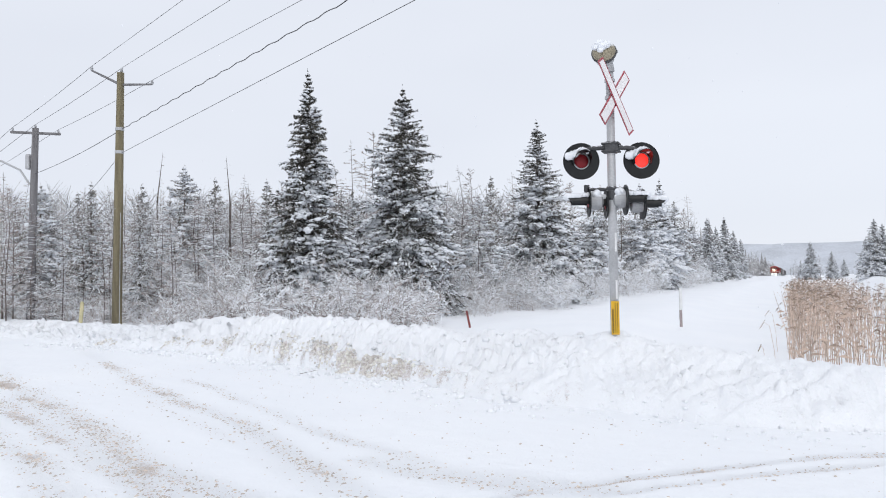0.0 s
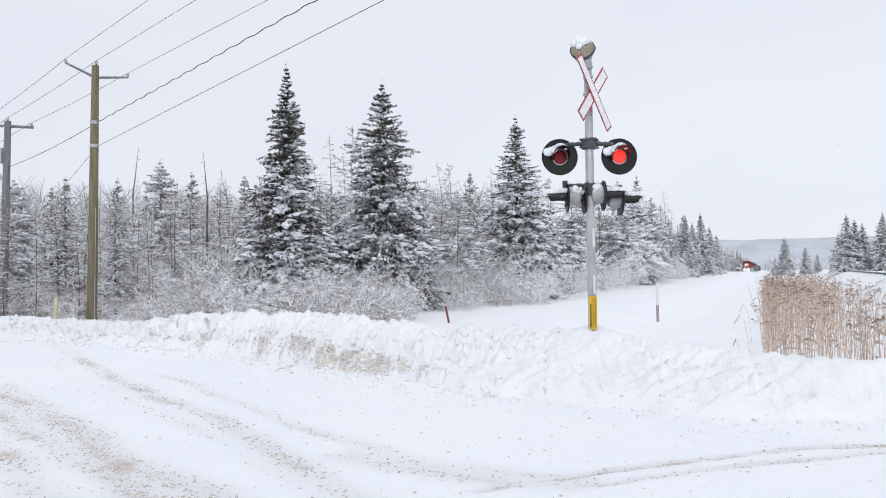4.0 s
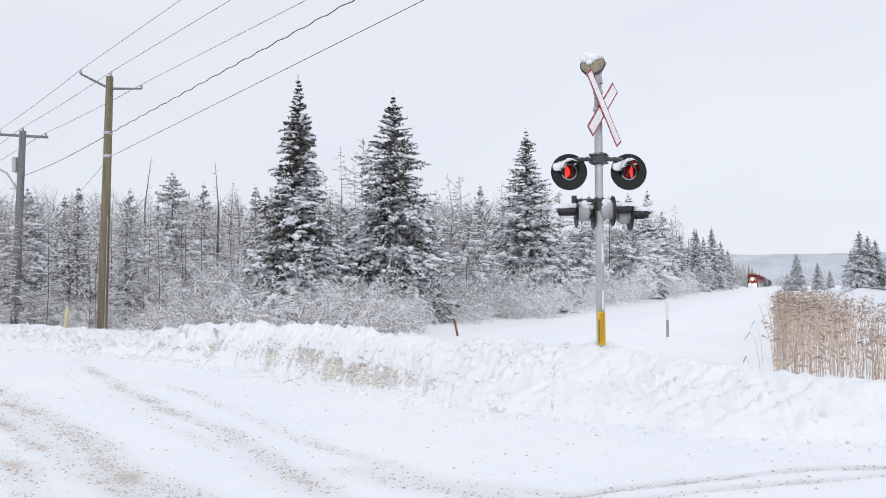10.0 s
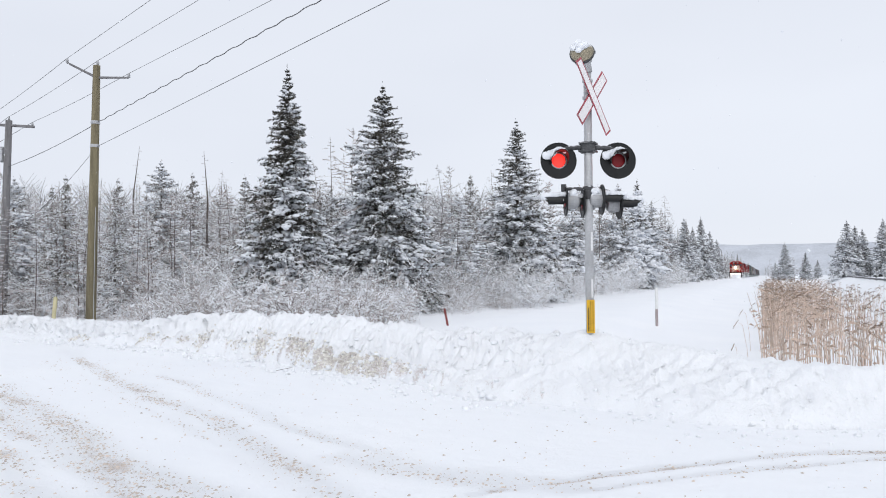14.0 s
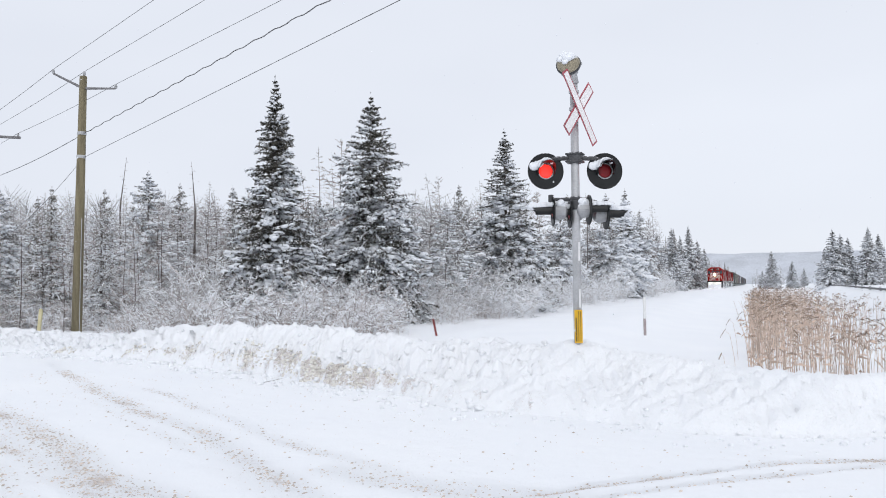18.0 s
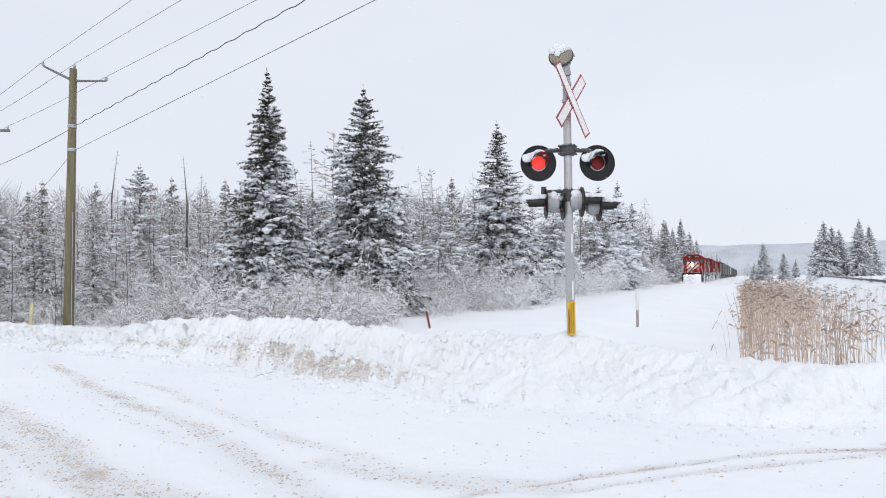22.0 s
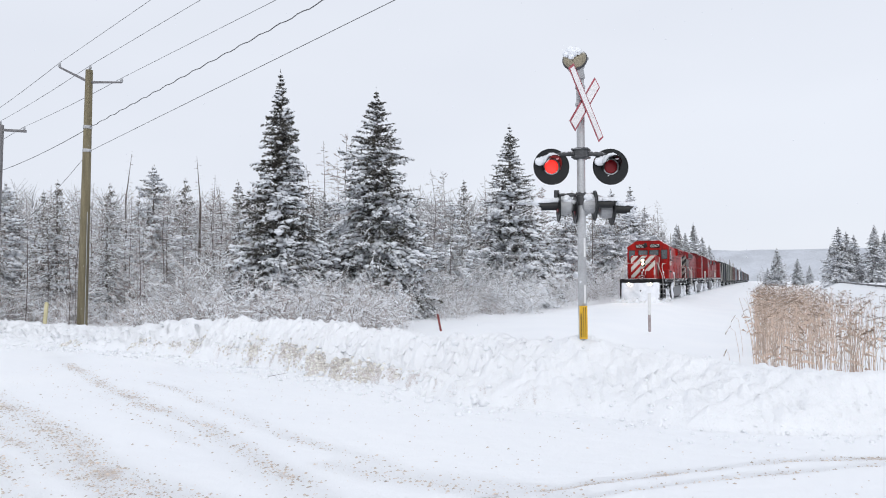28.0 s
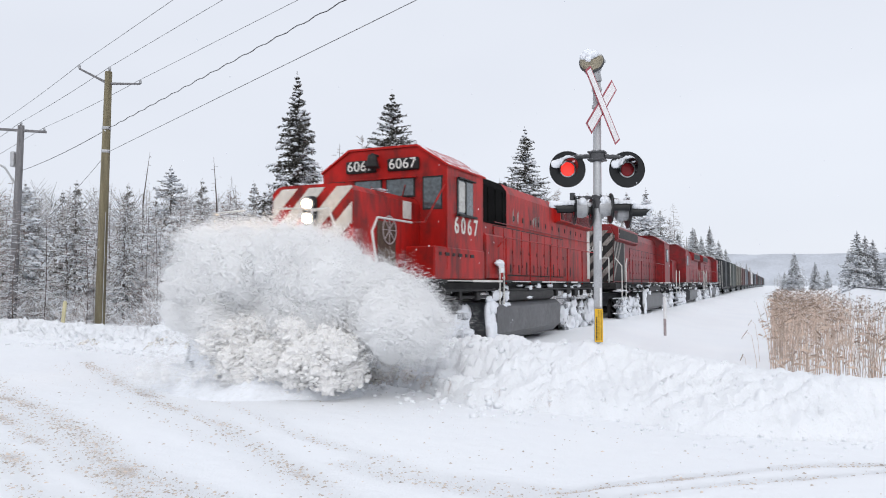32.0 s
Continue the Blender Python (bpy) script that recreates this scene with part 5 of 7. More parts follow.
    # undergrowth along the edge
    shrubs = [shrub("shrub%d" % i, 60 + i, h, w, n, mt) for i, (h, w, n, mt) in enumerate(((1.9, 2.8, 22, M_TWIG), (1.4, 2.6, 22, M_TWIG), (2.4, 2.6, 22, M_TWIG), (1.8, 2.4, 20, M_TWIG_DARK)))]
    thickets = [shrub("thicket%d" % i, 90 + i, h, w, 20, M_TWIG_WHITE if i == 1 else M_TWIG, 15, 1.6) for i, (h, w) in enumerate(((3.4, 3.2), (2.7, 3.0), (4.2, 3.0)))]
    n = 0
    while n < 115:
        a, r = math.radians(rng.uniform(14, 59)), rng.uniform(25, 50)
        x, y = -r * math.sin(a), r * math.cos(a)
        if x > -15.5 or road_uv(x, y)[1] < 8.5 or (x > -21 and 23 < y < 34):
            continue
        n += 1
        o = new("thicket", thickets[rng.randrange(3)])
        o.matrix_basis = scaled(x, y, ground_z(x, y), rng.uniform(0, 6), rng.uniform(0.75, 1.2))
        tagged(o, "tall leafless thicket rimmed with frost and snow", "thicket", "thickets of the woods")
    for i in range(46):
        # whitened bushes before the tall spruces
        x, y = (rng.uniform(-20.5, -13.6), rng.uniform(19.5, 26.0)) if i % 2 else (rng.uniform(-17, -13.2), rng.uniform(26, 48))
        if road_uv(x, y)[1] < 7.0:
            continue
        o = new("bush", thickets[1 if rng.random() < 0.7 else 0])
        o.matrix_basis = scaled(x, y, ground_z(x, y), rng.uniform(0, 6), rng.uniform(0.6, 0.85))
        tagged(o, "leafless bush bowed with fresh snow", "bush", "bushes at the wood's edge")
    n = 0
    while n < 225:
        if n < 120:
            # behind the snowbank, as far as the poles and beyond
            x, y = -12.9 - rng.random() * 30, rng.uniform(16, 36)
            depth = 3.0
            if road_uv(x, y)[1] < 4.4 or road_uv(x, y)[1] > 13 or (Vector((x, y, 0)) - POLE_A).length < 1.5:
                continue
        else:
            y = rng.uniform(24, 150) if rng.random() < 0.55 else rng.uniform(22, 55)
            depth = rng.random() ** 1.2 * 9
            x = -13.0 - depth
        if math.degrees(math.atan2(-x, y)) > 61:
            continue
        n += 1
        o = new("bush", shrubs[rng.choice((0, 0, 1, 1, 2, 3))])
        s = rng.uniform(0.7, 1.25) * (0.6 if depth < 1.5 else 1.0)
        o.matrix_basis = scaled(x, y, ground_z(x, y), rng.uniform(0, 6), s)
        tagged(o, "leafless bush bowed with fresh snow", "bush", "bushes at the wood's edge")
    white = [shrub("white_bush%d" % i, 110 + i, h, 2.6, 22, M_TWIG_WHITE, 15, 1.2) for i, h in enumerate((1.6, 2.4))]
    for i in range(70):
        # whitened bushes at the foot of the trees along the line
        y = 40 + 85 * rng.random() ** 1.3
        x = -12.7 - rng.random() ** 1.4 * 4
        o = new("bush", white[i % 2])
        o.matrix_basis = scaled(x, y, ground_z(x, y), rng.uniform(0, 6), rng.uniform(0.7, 1.2) * (1 + y / 160))
        tagged(o, "leafless bush white with fresh snow", "bush", "bushes at the wood's edge")
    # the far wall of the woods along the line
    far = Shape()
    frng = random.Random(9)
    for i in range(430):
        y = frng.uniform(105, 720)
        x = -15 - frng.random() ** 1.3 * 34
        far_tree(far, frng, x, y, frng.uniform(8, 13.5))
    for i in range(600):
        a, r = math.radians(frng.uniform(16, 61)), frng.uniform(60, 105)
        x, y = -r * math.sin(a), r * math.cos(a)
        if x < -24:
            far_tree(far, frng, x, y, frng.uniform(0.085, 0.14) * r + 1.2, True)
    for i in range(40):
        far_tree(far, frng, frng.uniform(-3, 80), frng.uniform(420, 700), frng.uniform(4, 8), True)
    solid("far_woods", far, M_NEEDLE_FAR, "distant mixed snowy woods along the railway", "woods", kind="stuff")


def far_tree(s, rng, x, y, h, bare=False):
    """A tree of the far woods: ragged tiers, or a frosted fan of twigs."""
    if bare or rng.random() < 0.6:
        base = Vector((x, y, ground_z(x, y) - 0.2))
        s.ribbon(base, base + Vector((0, 0, h * 0.9)), 0.06, Vector((0.7, 0.7, 0)))
        for k in range(110):
            p = base + Vector((0, 0, h * rng.uniform(0.15, 0.85)))
            a = rng.uniform(0, 6.28)
            d = Vector((math.cos(a), math.sin(a), rng.uniform(0.3, 1.6))).normalized() * h * rng.uniform(0.06, 0.19)
            s.ribbon(p, p + d, 0.024, Vector((rng.uniform(-1, 1), rng.uniform(-1, 1), rng.uniform(-1, 1))))
        return
    g, n = ground_z(x, y) - 0.2, 12
    r = h * rng.uniform(0.13, 0.19)
    for k in range(11):
        t = k / 11
        z = g + h * (0.06 + 0.9 * t)
        rr = r * (1 - t) * rng.uniform(0.75, 1.2) + 0.12
        a0 = rng.uniform(0, 6)
        vs = [(x, y, z + h * 0.11)]
        for i in range(n):
            a = a0 + 6.283 * i / n
            q = rr * (rng.uniform(0.75, 1.25) if i % 2 else rng.uniform(0.25, 0.5))
            vs.append((x + q * math.cos(a), y + q * math.sin(a), z - h * (0.05 if i % 2 else 0.0) * rng.uniform(0.4, 1.5)))
        s.add(vs, [(0, 1 + i, 1 + (i + 1) % n) for i in range(n)])


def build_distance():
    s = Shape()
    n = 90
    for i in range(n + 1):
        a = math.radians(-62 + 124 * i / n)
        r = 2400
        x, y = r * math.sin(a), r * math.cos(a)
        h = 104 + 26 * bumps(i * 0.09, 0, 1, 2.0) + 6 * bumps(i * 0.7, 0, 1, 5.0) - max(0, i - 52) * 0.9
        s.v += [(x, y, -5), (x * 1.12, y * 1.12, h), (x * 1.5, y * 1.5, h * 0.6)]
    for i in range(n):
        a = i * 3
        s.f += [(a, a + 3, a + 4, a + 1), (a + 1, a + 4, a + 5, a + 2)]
    solid("hills", s, M_HILL, "long wooded hill, pale snowy haze in its colour", "hill", kind="structure", smooth=True)
    # snow-covered road on a low bank beyond the reeds and the field
    s = Shape()
    m = 70
    offs = (-3.2, -1.6, -0.5, 0.0, 0.5, 1.2, 9.0, 60.0)
    for i in range(m + 1):
        y = 22 + 420 * (i / m) ** 1.7
        for dx in offs:
            x = 8.0 + (y - 58) * 0.045 + dx
            s.v.append((x, y, shoulder_z(x, y) + (0.05 * bumps(x, y, 0.7, 3.0) if dx < 1 else 0.0)))
    k = len(offs)
    for i in range(m):
        for j in range(k - 1):
            a = i * k + j
            s.f.append((a, a + 1, a + k + 1, a + k))
    solid("road_embankment", s, M_SNOW, "low snow-covered road embankment beyond the reeds", "embankment", kind="structure", smooth=True)
    rail = thing("guard_rail", Matrix(), "dark weathered guard rail along the snowy road bank", "guard rail")
    pts = []
    for i in range(40):
        y = 46 + 4.2 * i
        x = 8.1 + (y - 58) * 0.045
        pts.append(Vector((x, y, shoulder_z(x + 0.2, y) + 0.16)))
    s = Shape()
    for a, b in zip(pts, pts[1:]):
        s.add([a + Vector((0, 0, -0.14)), b + Vector((0, 0, -0.14)), b + Vector((-0.05, 0, 0.02)), a + Vector((-0.05, 0, 0.02)), a + Vector((0.06, 0, 0.05)), b + Vector((0.06, 0, 0.05))],
              [(0, 1, 2, 3), (3, 2, 5, 4), (4, 5, 1, 0)])
    part("beam", s, M_IRON, rail)
    for p in pts[::2]:
        part("post", Shape().box((p.x + 0.08, p.y, p.z - 0.25), (0.12, 0.12, 0.7), None, 0.01), M_IRON, rail)
    # stubble that shows through the snow of the field
    s, rng = Shape(), random.Random(61)
    for i in range(420):
        y = rng.uniform(26, 75)
        x = 2.6 + (y - 26) * 0.03 + rng.random() * (3.6 + (y - 26) * 0.02)
        if bumps(x, y, 0.35, 44.0) < -0.1:
            continue
        p = Vector((x, y, ground_z(x, y) - 0.02))
        for q in range(5):
            s.ribbon(p, p + Vector((rng.gauss(0, 0.13), rng.gauss(0, 0.13), rng.uniform(0.12, 0.42))), 0.008, Vector((rng.uniform(-1, 1), rng.uniform(-1, 1), 0.2)))
    solid("stubble", s, M_PLUME, "dark dry stubble showing through the field's snow", "stubble", kind="stuff")


# ---- the train ----
# each vehicle's own y runs backwards from its front; x is towards the road side on which the signal stands
def clip_band(lo, hi, x0, x1, z0, z1, slope):
    """The part of the diagonal band lo <= z - slope * x <= hi that lies in a rectangle, as an outline."""
    pts = [(x0, z0), (x1, z0), (x1, z1), (x0, z1)]
    for sign, lim in ((1, lo), (-1, -hi)):
        out = []
        for i, p in enumerate(pts):
            q = pts[(i + 1) % len(pts)]
            dp, dq = sign * (p[1] - slope * p[0]) - lim, sign * (q[1] - slope * q[0]) - lim
            if dp >= 0:
                out.append(p)
            if dp * dq < 0:
                t = dp / (dp - dq)
                out.append((p[0] + (q[0] - p[0]) * t, p[1] + (q[1] - p[1]) * t))
        pts = out
        if not pts:
            return []
    return pts


def railing(pts, r=0.021):
    return Shape().tube(pts, r, 8)


def bogie(loco, yc, axles, wheel_mesh, axle_gap=2.07):
    """A three- or two-axle truck, caked with snow."""
    holder = new("truck")
    holder.parent = loco
    holder.matrix_basis = Matrix.Translation((0, yc, 0))
    rng = random.Random(int(yc * 10))
    span = axle_gap * (axles - 1)
    for sg in (-1, 1):
        s = Shape()
        s.box((sg * 1.08, 0, 0.72), (0.16, span + 1.1, 0.22), None, 0.04)
        for k in range(axles):
            y = -span / 2 + axle_gap * k
            s.box((sg * 1.12, y, 0.52), (0.24, 0.42, 0.46), None, 0.07)
            for q in (-0.34, 0.34):
                s.lathe([(0.085, 0.5), (0.10, 0.62), (0.085, 0.74), (0.10, 0.86), (0.085, 0.98)], Matrix.Translation((sg * 1.14, y + q, 0.0)), 9)
        s.box((sg * 1.2, 0.0, 0.86), (0.1, 0.8, 0.12), None, 0.03)
        s.tube([(sg * 1.22, -span / 2 - 0.3, 0.98), (sg * 1.22, -span / 2 + 0.35, 1.02)], 0.10, 10)
        s.tube([(sg * 1.22, span / 2 - 0.35, 1.0), (sg * 1.22, span / 2 + 0.3, 0.98)], 0.10, 10)
        part("side_frame", s, M_FROST, holder, "truck frame caked with snow", False)
        if sg > 0:
            s = Shape()
            for k in range(38):
                y = rng.uniform(-span / 2 - 0.5, span / 2 + 0.5)
                s.lump((1.17 + rng.uniform(-0.03, 0.08), y, rng.uniform(0.15, 0.95)), (0.09, rng.uniform(0.12, 0.45), rng.uniform(0.08, 0.30)), rng, 6, 14, 0.42)
            part("packed_snow", s, M_CLUMP, holder, "snow packed into the truck", True)["kind"] = "stuff"
    wheels = []
    for k in range(axles):
        w = new("wheelset", wheel_mesh)
        w.parent = holder
        w.matrix_basis = Matrix.Translation((0, -span / 2 + axle_gap * k, 0.508))
        wheels.append(w)
    return wheels


def wheel_mesh(n=24):
    s = Shape()
    turn = Matrix.Rotation(math.pi / 2, 4, "Y")
    s.lathe([(0.09, -0.95), (0.09, 0.95)], turn, 10)
    for sg in (-1, 1):
        s.lathe([(0.09, sg * 0.70), (0.40, sg * 0.70), (0.44, sg * 0.69), (0.535, sg * 0.685), (0.508, sg * 0.72), (0.50, sg * 0.82), (0.44, sg * 0.82), (0.40, sg * 0.76), (0.14, sg * 0.80), (0.12, sg * 0.87)], turn, n)
    return s.mesh("wheelset", M_BLACK, False)


def cab_outline(w, z0, eave, flat, top):
    return [(-w, z0), (w, z0), (w, eave), (flat, top), (-flat, top), (-w, eave)]


def window(parent, name, m, w, h, frame_mat=None):
    """A pane in a rounded rubber frame, in the plane of m (x across, y up, z outward)."""
    s = Shape()
    s.box((0, 0, 0.006), (w + 0.07, h + 0.07, 0.03), None, 0.012)
    s.v = [tuple(m @ Vector(p)) for p in s.v]
    f = part(name, s, frame_mat or M_BLACK, parent)
    s = Shape()
    s.box((0, 0, 0.019), (w, h, 0.012), None, 0.004)
    s.v = [tuple(m @ Vector(p)) for p in s.v]
    part("pane", s, M_GLASS, f, "dark window glass")
    return f


FRONT = Matrix(((1, 0, 0, 0), (0, 0, -1, 0), (0, 1, 0, 0), (0, 0, 0, 1)))      # x across, y up, z towards the train's front
SIDE = Matrix(((0, 0, 1, 0), (1, 0, 0, 0), (0, 1, 0, 0), (0, 0, 0, 1)))        # x backwards, y up, z towards the road side


def on_front(x, y, z):
    return Matrix.Translation((x, y, z)) @ FRONT


def on_side(x, y, z):
    return Matrix.Translation((x, y, z)) @ SIDE


def underframe(loco, L, wheel, tank=True, seed=1):
    rng = random.Random(seed)
    s = Shape()
    s.box((0, L / 2, 1.62), (2.5, L - 0.1, 0.26), None, 0.03)
    part("frame", s, M_BLACK, loco)
    s = Shape()
    s.box((0, L / 2, 1.765), (3.02, L - 2.0, 0.05), None, 0.012)
    part("walkway", s, M_BLACK, loco)
    s = Shape()
    y = 1.1
    while y < L - 1.2:
        w = rng.uniform(0.5, 1.6)
        if rng.random() < 0.45:
            s.box((1.515, y + w / 2, 1.76), (0.035, w, rng.uniform(0.02, 0.06)), None, 0.008)
        y += w + 0.02
    part("sill_edge", s, M_RAILING, loco, "worn white sill edge with snow")["kind"] = "stuff"
    # pipes, brackets and hanging gear between the sill and the trucks
    s = Shape()
    for k in range(16):
        y = 1.6 + (L - 3.2) * k / 15 + rng.uniform(-0.3, 0.3)
        s.box((1.32, y, 1.50 - rng.uniform(0, 0.12)), (0.12, rng.uniform(0.08, 0.5), rng.uniform(0.12, 0.3)), None, 0.02)
    s.tube([(1.40, 1.5, 1.56), (1.40, L - 1.5, 1.56)], 0.028, 6)
    s.tube([(1.30, 1.5, 1.40), (1.30, 7.6, 1.40)], 0.035, 6)
    part("pipework", s, M_BLACK, loco, "black pipes and brackets under the walkway")
    s = Shape()
    for k in range(26):
        y = rng.uniform(1.2, L - 1.2)
        s.lump((1.36 + rng.uniform(-0.04, 0.1), y, rng.choice((1.66, 1.60, 1.34))), (0.05, rng.uniform(0.08, 0.3), rng.uniform(0.03, 0.09)), rng, 3, 8, 0.35)
    part("clinging_snow", s, M_CLUMP, loco, "snow clinging under the walkway", True)["kind"] = "stuff"
    if tank:
        s = Shape()
        s.prism([(-1.45, 0.50), (-1.2, 0.28), (1.2, 0.28), (1.45, 0.50), (1.45, 1.12), (1.3, 1.24), (-1.3, 1.24), (-1.45, 1.12)], 1, 7.3, 13.0)
        part("fuel_tank", s, M_TANK, loco, "grey steel fuel tank")
        for sg in (-1, 1):
            part("air_reservoir", Shape().tube([(sg * 1.27, 8.2, 1.42), (sg * 1.27, 8.27, 1.42), (sg * 1.27, 12.33, 1.42), (sg * 1.27, 12.4, 1.42)], [0.12, 0.175, 0.175, 0.12], 16), M_BLACK, loco)
        s = Shape()
        for k in range(14):
            s.lump((1.36, rng.uniform(7.2, 8.8), rng.uniform(0.7, 1.5)), (0.08, rng.uniform(0.1, 0.35), rng.uniform(0.05, 0.2)), rng, 3, 8, 0.3)
        s.lump((1.34, 7.35, 0.62), (0.10, 0.42, 0.52), rng, 6, 14, 0.22)
        s.lump((1.30, 7.05, 1.0), (0.07, 0.16, 0.5), rng, 6, 10, 0.25)
        part("packed_snow", s, M_CLUMP, loco, "snow packed against the tank", True)["kind"] = "stuff"
    wheels = []
    for yc in (3.47, L - 3.47):
        wheels += bogie(loco, yc, 3, wheel)
    s = Shape()
    for yy in (-0.15, L + 0.35):
        s.box((0, yy, 0.95), (0.2, 0.8, 0.24), None, 0.05)
        s.box((0.04, yy + (-0.3 if yy < 0 else 0.3), 0.95), (0.26, 0.26, 0.26), None, 0.07)
    part("coupler", s, M_BLACK, loco)
    return wheels


def hood_doors(loco, y0, y1, z0, z1, x, paint, n, seed):
    """Engine-room doors along the hood, each with its seams, latches and hinges."""
    rng = random.Random(seed)
    w = (y1 - y0) / n
    s = Shape()
    s.box((x + 0.002, (y0 + y1) / 2, (z0 + z1) / 2), (0.02, y1 - y0, z1 - z0 + 0.05))
    part("door_recess", s, M_BLACK, loco)
    for k in range(n):
        s = Shape()
        s.box((x + 0.012, y0 + w * (k + 0.5), (z0 + z1) / 2), (0.03, w - 0.03, z1 - z0), None, 0.01)
        d = part("hood_door", s, paint, loco)
        for q in (0.2, 0.8):
            part("hinge", Shape().box((x + 0.035, y0 + w * k + 0.06, z0 + (z1 - z0) * q), (0.02, 0.03, 0.07), None, 0.006), M_REDDARK, d)
        part("latch", Shape().box((x + 0.04, y0 + w * (k + 1) - 0.09, (z0 + z1) / 2), (0.02, 0.03, 0.10), None, 0.006), M_BLACK, d)


def lead_locomotive(wheel):
    L = 20.2
    loco = thing("locomotive", Matrix.Translation((TRACK_X, 0, 0)), "bright red diesel freight locomotive with white-striped nose, ploughing snow", "locomotive", "locomotives")
    wheels = underframe(loco, L, wheel)
    # short nose
    s = Shape()
    W, top = 0.86, 3.49
    s.prism([(-W, 1.79), (W, 1.79), (W, top - 0.14), (W - 0.1, top - 0.03), (W - 0.22, top), (-W + 0.22, top), (-W + 0.1, top - 0.03), (-W, top - 0.14)], 1, 1.5, 4.2)
    part("nose", s, M_RED, loco)
    # diagonal stripes on the nose's face
    for k, (lo, hi) in enumerate(((1.31, 1.66), (1.94, 2.29), (2.54, 2.89), (3.14, 3.49), (3.74, 4.09), (0.71, 1.06))):
        o = clip_band(lo, hi, -W + 0.02, W - 0.02, 1.9, top - 0.06, 1.02)
        if len(o) >= 3:
            s = Shape()
            s.prism(o, 1, 1.488, 1.504)
            part("stripe", s, M_STRIPE, loco, "dirty white diagonal stripe")
    s = Shape()
    s.box((0, 1.44, 2.98), (0.29, 0.12, 0.58), None, 0.05)
    hl = part("headlight_housing", s, M_BLACK, loco, "black headlight housing")
    for z in (3.12, 2.86):
        s = Shape().lathe([(0.118, 0.0), (0.122, 0.035), (0.10, 0.045), (0.098, 0.01)], on_front(0, 1.375, z), 22, False)
        part("headlight_rim", s, M_STEEL, hl)
        s = Shape().lathe([(0.082, 0.0), (0.06, 0.014), (0.001, 0.02)], on_front(0, 1.372, z), 22)
        part("headlight", s, M_HEADLIGHT, hl, "lit round headlight", True)
    s = Shape()
    s.box((-0.02, 1.36, 2.15), (0.30, 0.26, 0.72), None, 0.05)
    part("sand_box", s, M_RED, loco, "red box with snow in the middle of the end platform")
    rng = random.Random(4)
    s = Shape()
    for k in range(10):
        s.lump((rng.uniform(-0.10, 0.10), 1.232, rng.uniform(1.82, 2.48)), (rng.uniform(0.015, 0.05), 0.012, rng.uniform(0.02, 0.09)), rng, 3, 7, 0.45)
    part("snow", s, M_CLUMP, loco, "snow clinging to the box", True)
    s = Shape()
    s.lathe([(0.265, 0.0), (0.28, 0.012), (0.265, 0.024), (0.25, 0.012), (0.265, 0.0)], on_side(W + 0.05, 2.75, 2.72), 28, False)
    for a in range(4):
        s.box((W + 0.06, 2.75, 2.72), (0.014, 0.014, 0.5), Matrix.Rotation(radians(45 * a), 4, "X"))
    part("brake_wheel", s, M_SHAFT, loco, "worn hand brake wheel on the nose")
    s = Shape()
    s.box((W + 0.012, 2.72, 2.42), (0.02, 0.72, 0.92), None, 0.01)
    part("brake_recess", s, M_RUST, loco, "grimy brown panel behind the brake wheel")
    s = Shape()
    s.box((W + 0.006, 3.6, 3.18), (0.02, 0.36, 0.36), None, 0.01)
    part("builder_plate", s, M_STRIPE, loco, "pale square plate")
    s = Shape()
    s.box((0.45, 1.49, 2.1), (0.55, 0.02, 0.5), None, 0.01)
    part("nose_door", s, M_RED, loco)
    # cab
    y0, y1 = 4.18, 6.22
    s = Shape()
    s.prism(cab_outline(1.50, 1.79, 4.13, 0.82, 4.57), 1, y0, y1)
    part("cab", s, M_RED, loco)
    s = Shape()
    s.prism([(-1.53, 4.12), (-1.53, 4.16), (-0.83, 4.62), (0.83, 4.62), (1.53, 4.16), (1.53, 4.12), (0.82, 4.575), (-0.82, 4.575)], 1, y0 - 0.05, y1 + 0.12)
    part("cab_roof", s, M_REDROOF, loco, "red cab roof dusted with snow")
    for x, w in ((-0.36, 0.62), (0.42, 0.62)):
        window(loco, "windscreen", on_front(x, y0, 3.73), w, 0.36)
    for sg in (-1, 1):
        window(loco, "door_window", on_front(sg * 1.17, y0, 3.58), 0.40, 0.64)
        s = Shape()
        s.box((sg * 1.17, y0 - 0.008, 2.85), (0.56, 0.02, 2.06), None, 0.008)
        part("cab_door", s, M_RED, loco)
    window(loco, "side_window", on_side(1.50, 5.12, 3.55), 0.84, 0.74)
    # the sash's pale reflection is in its colour
    part("sliding_sash", Shape().box((1.528, 4.90, 3.55), (0.012, 0.34, 0.66), None, 0.004), M_PALEPANE, loco, "sliding pane with a pale reflection painted in")
    s = Shape()
    s.box((1.535, 5.10, 3.55), (0.03, 0.045, 0.74), None, 0.006)
    s.box((1.56, 5.12, 3.15), (0.10, 1.0, 0.05), None, 0.01)
    s.box((1.56, 5.12, 3.94), (0.06, 0.94, 0.03), None, 0.006)
    part("window_bar", s, M_BLACK, loco)
    s = Shape()
    s.box((1.2, 4.86, 2.12), (0.66, 2.76, 0.66), None, 0.03)
    part("equipment_box", s, M_RED, loco, "red louvred battery box beside the cab")
    s = Shape()
    for k in range(6):
        s.box((1.535, 3.75 + 0.34 * k, 2.30), (0.02, 0.2 if k % 2 else 0.1, 0.07), None, 0.004)
    part("louvre", s, M_BLACK, loco)
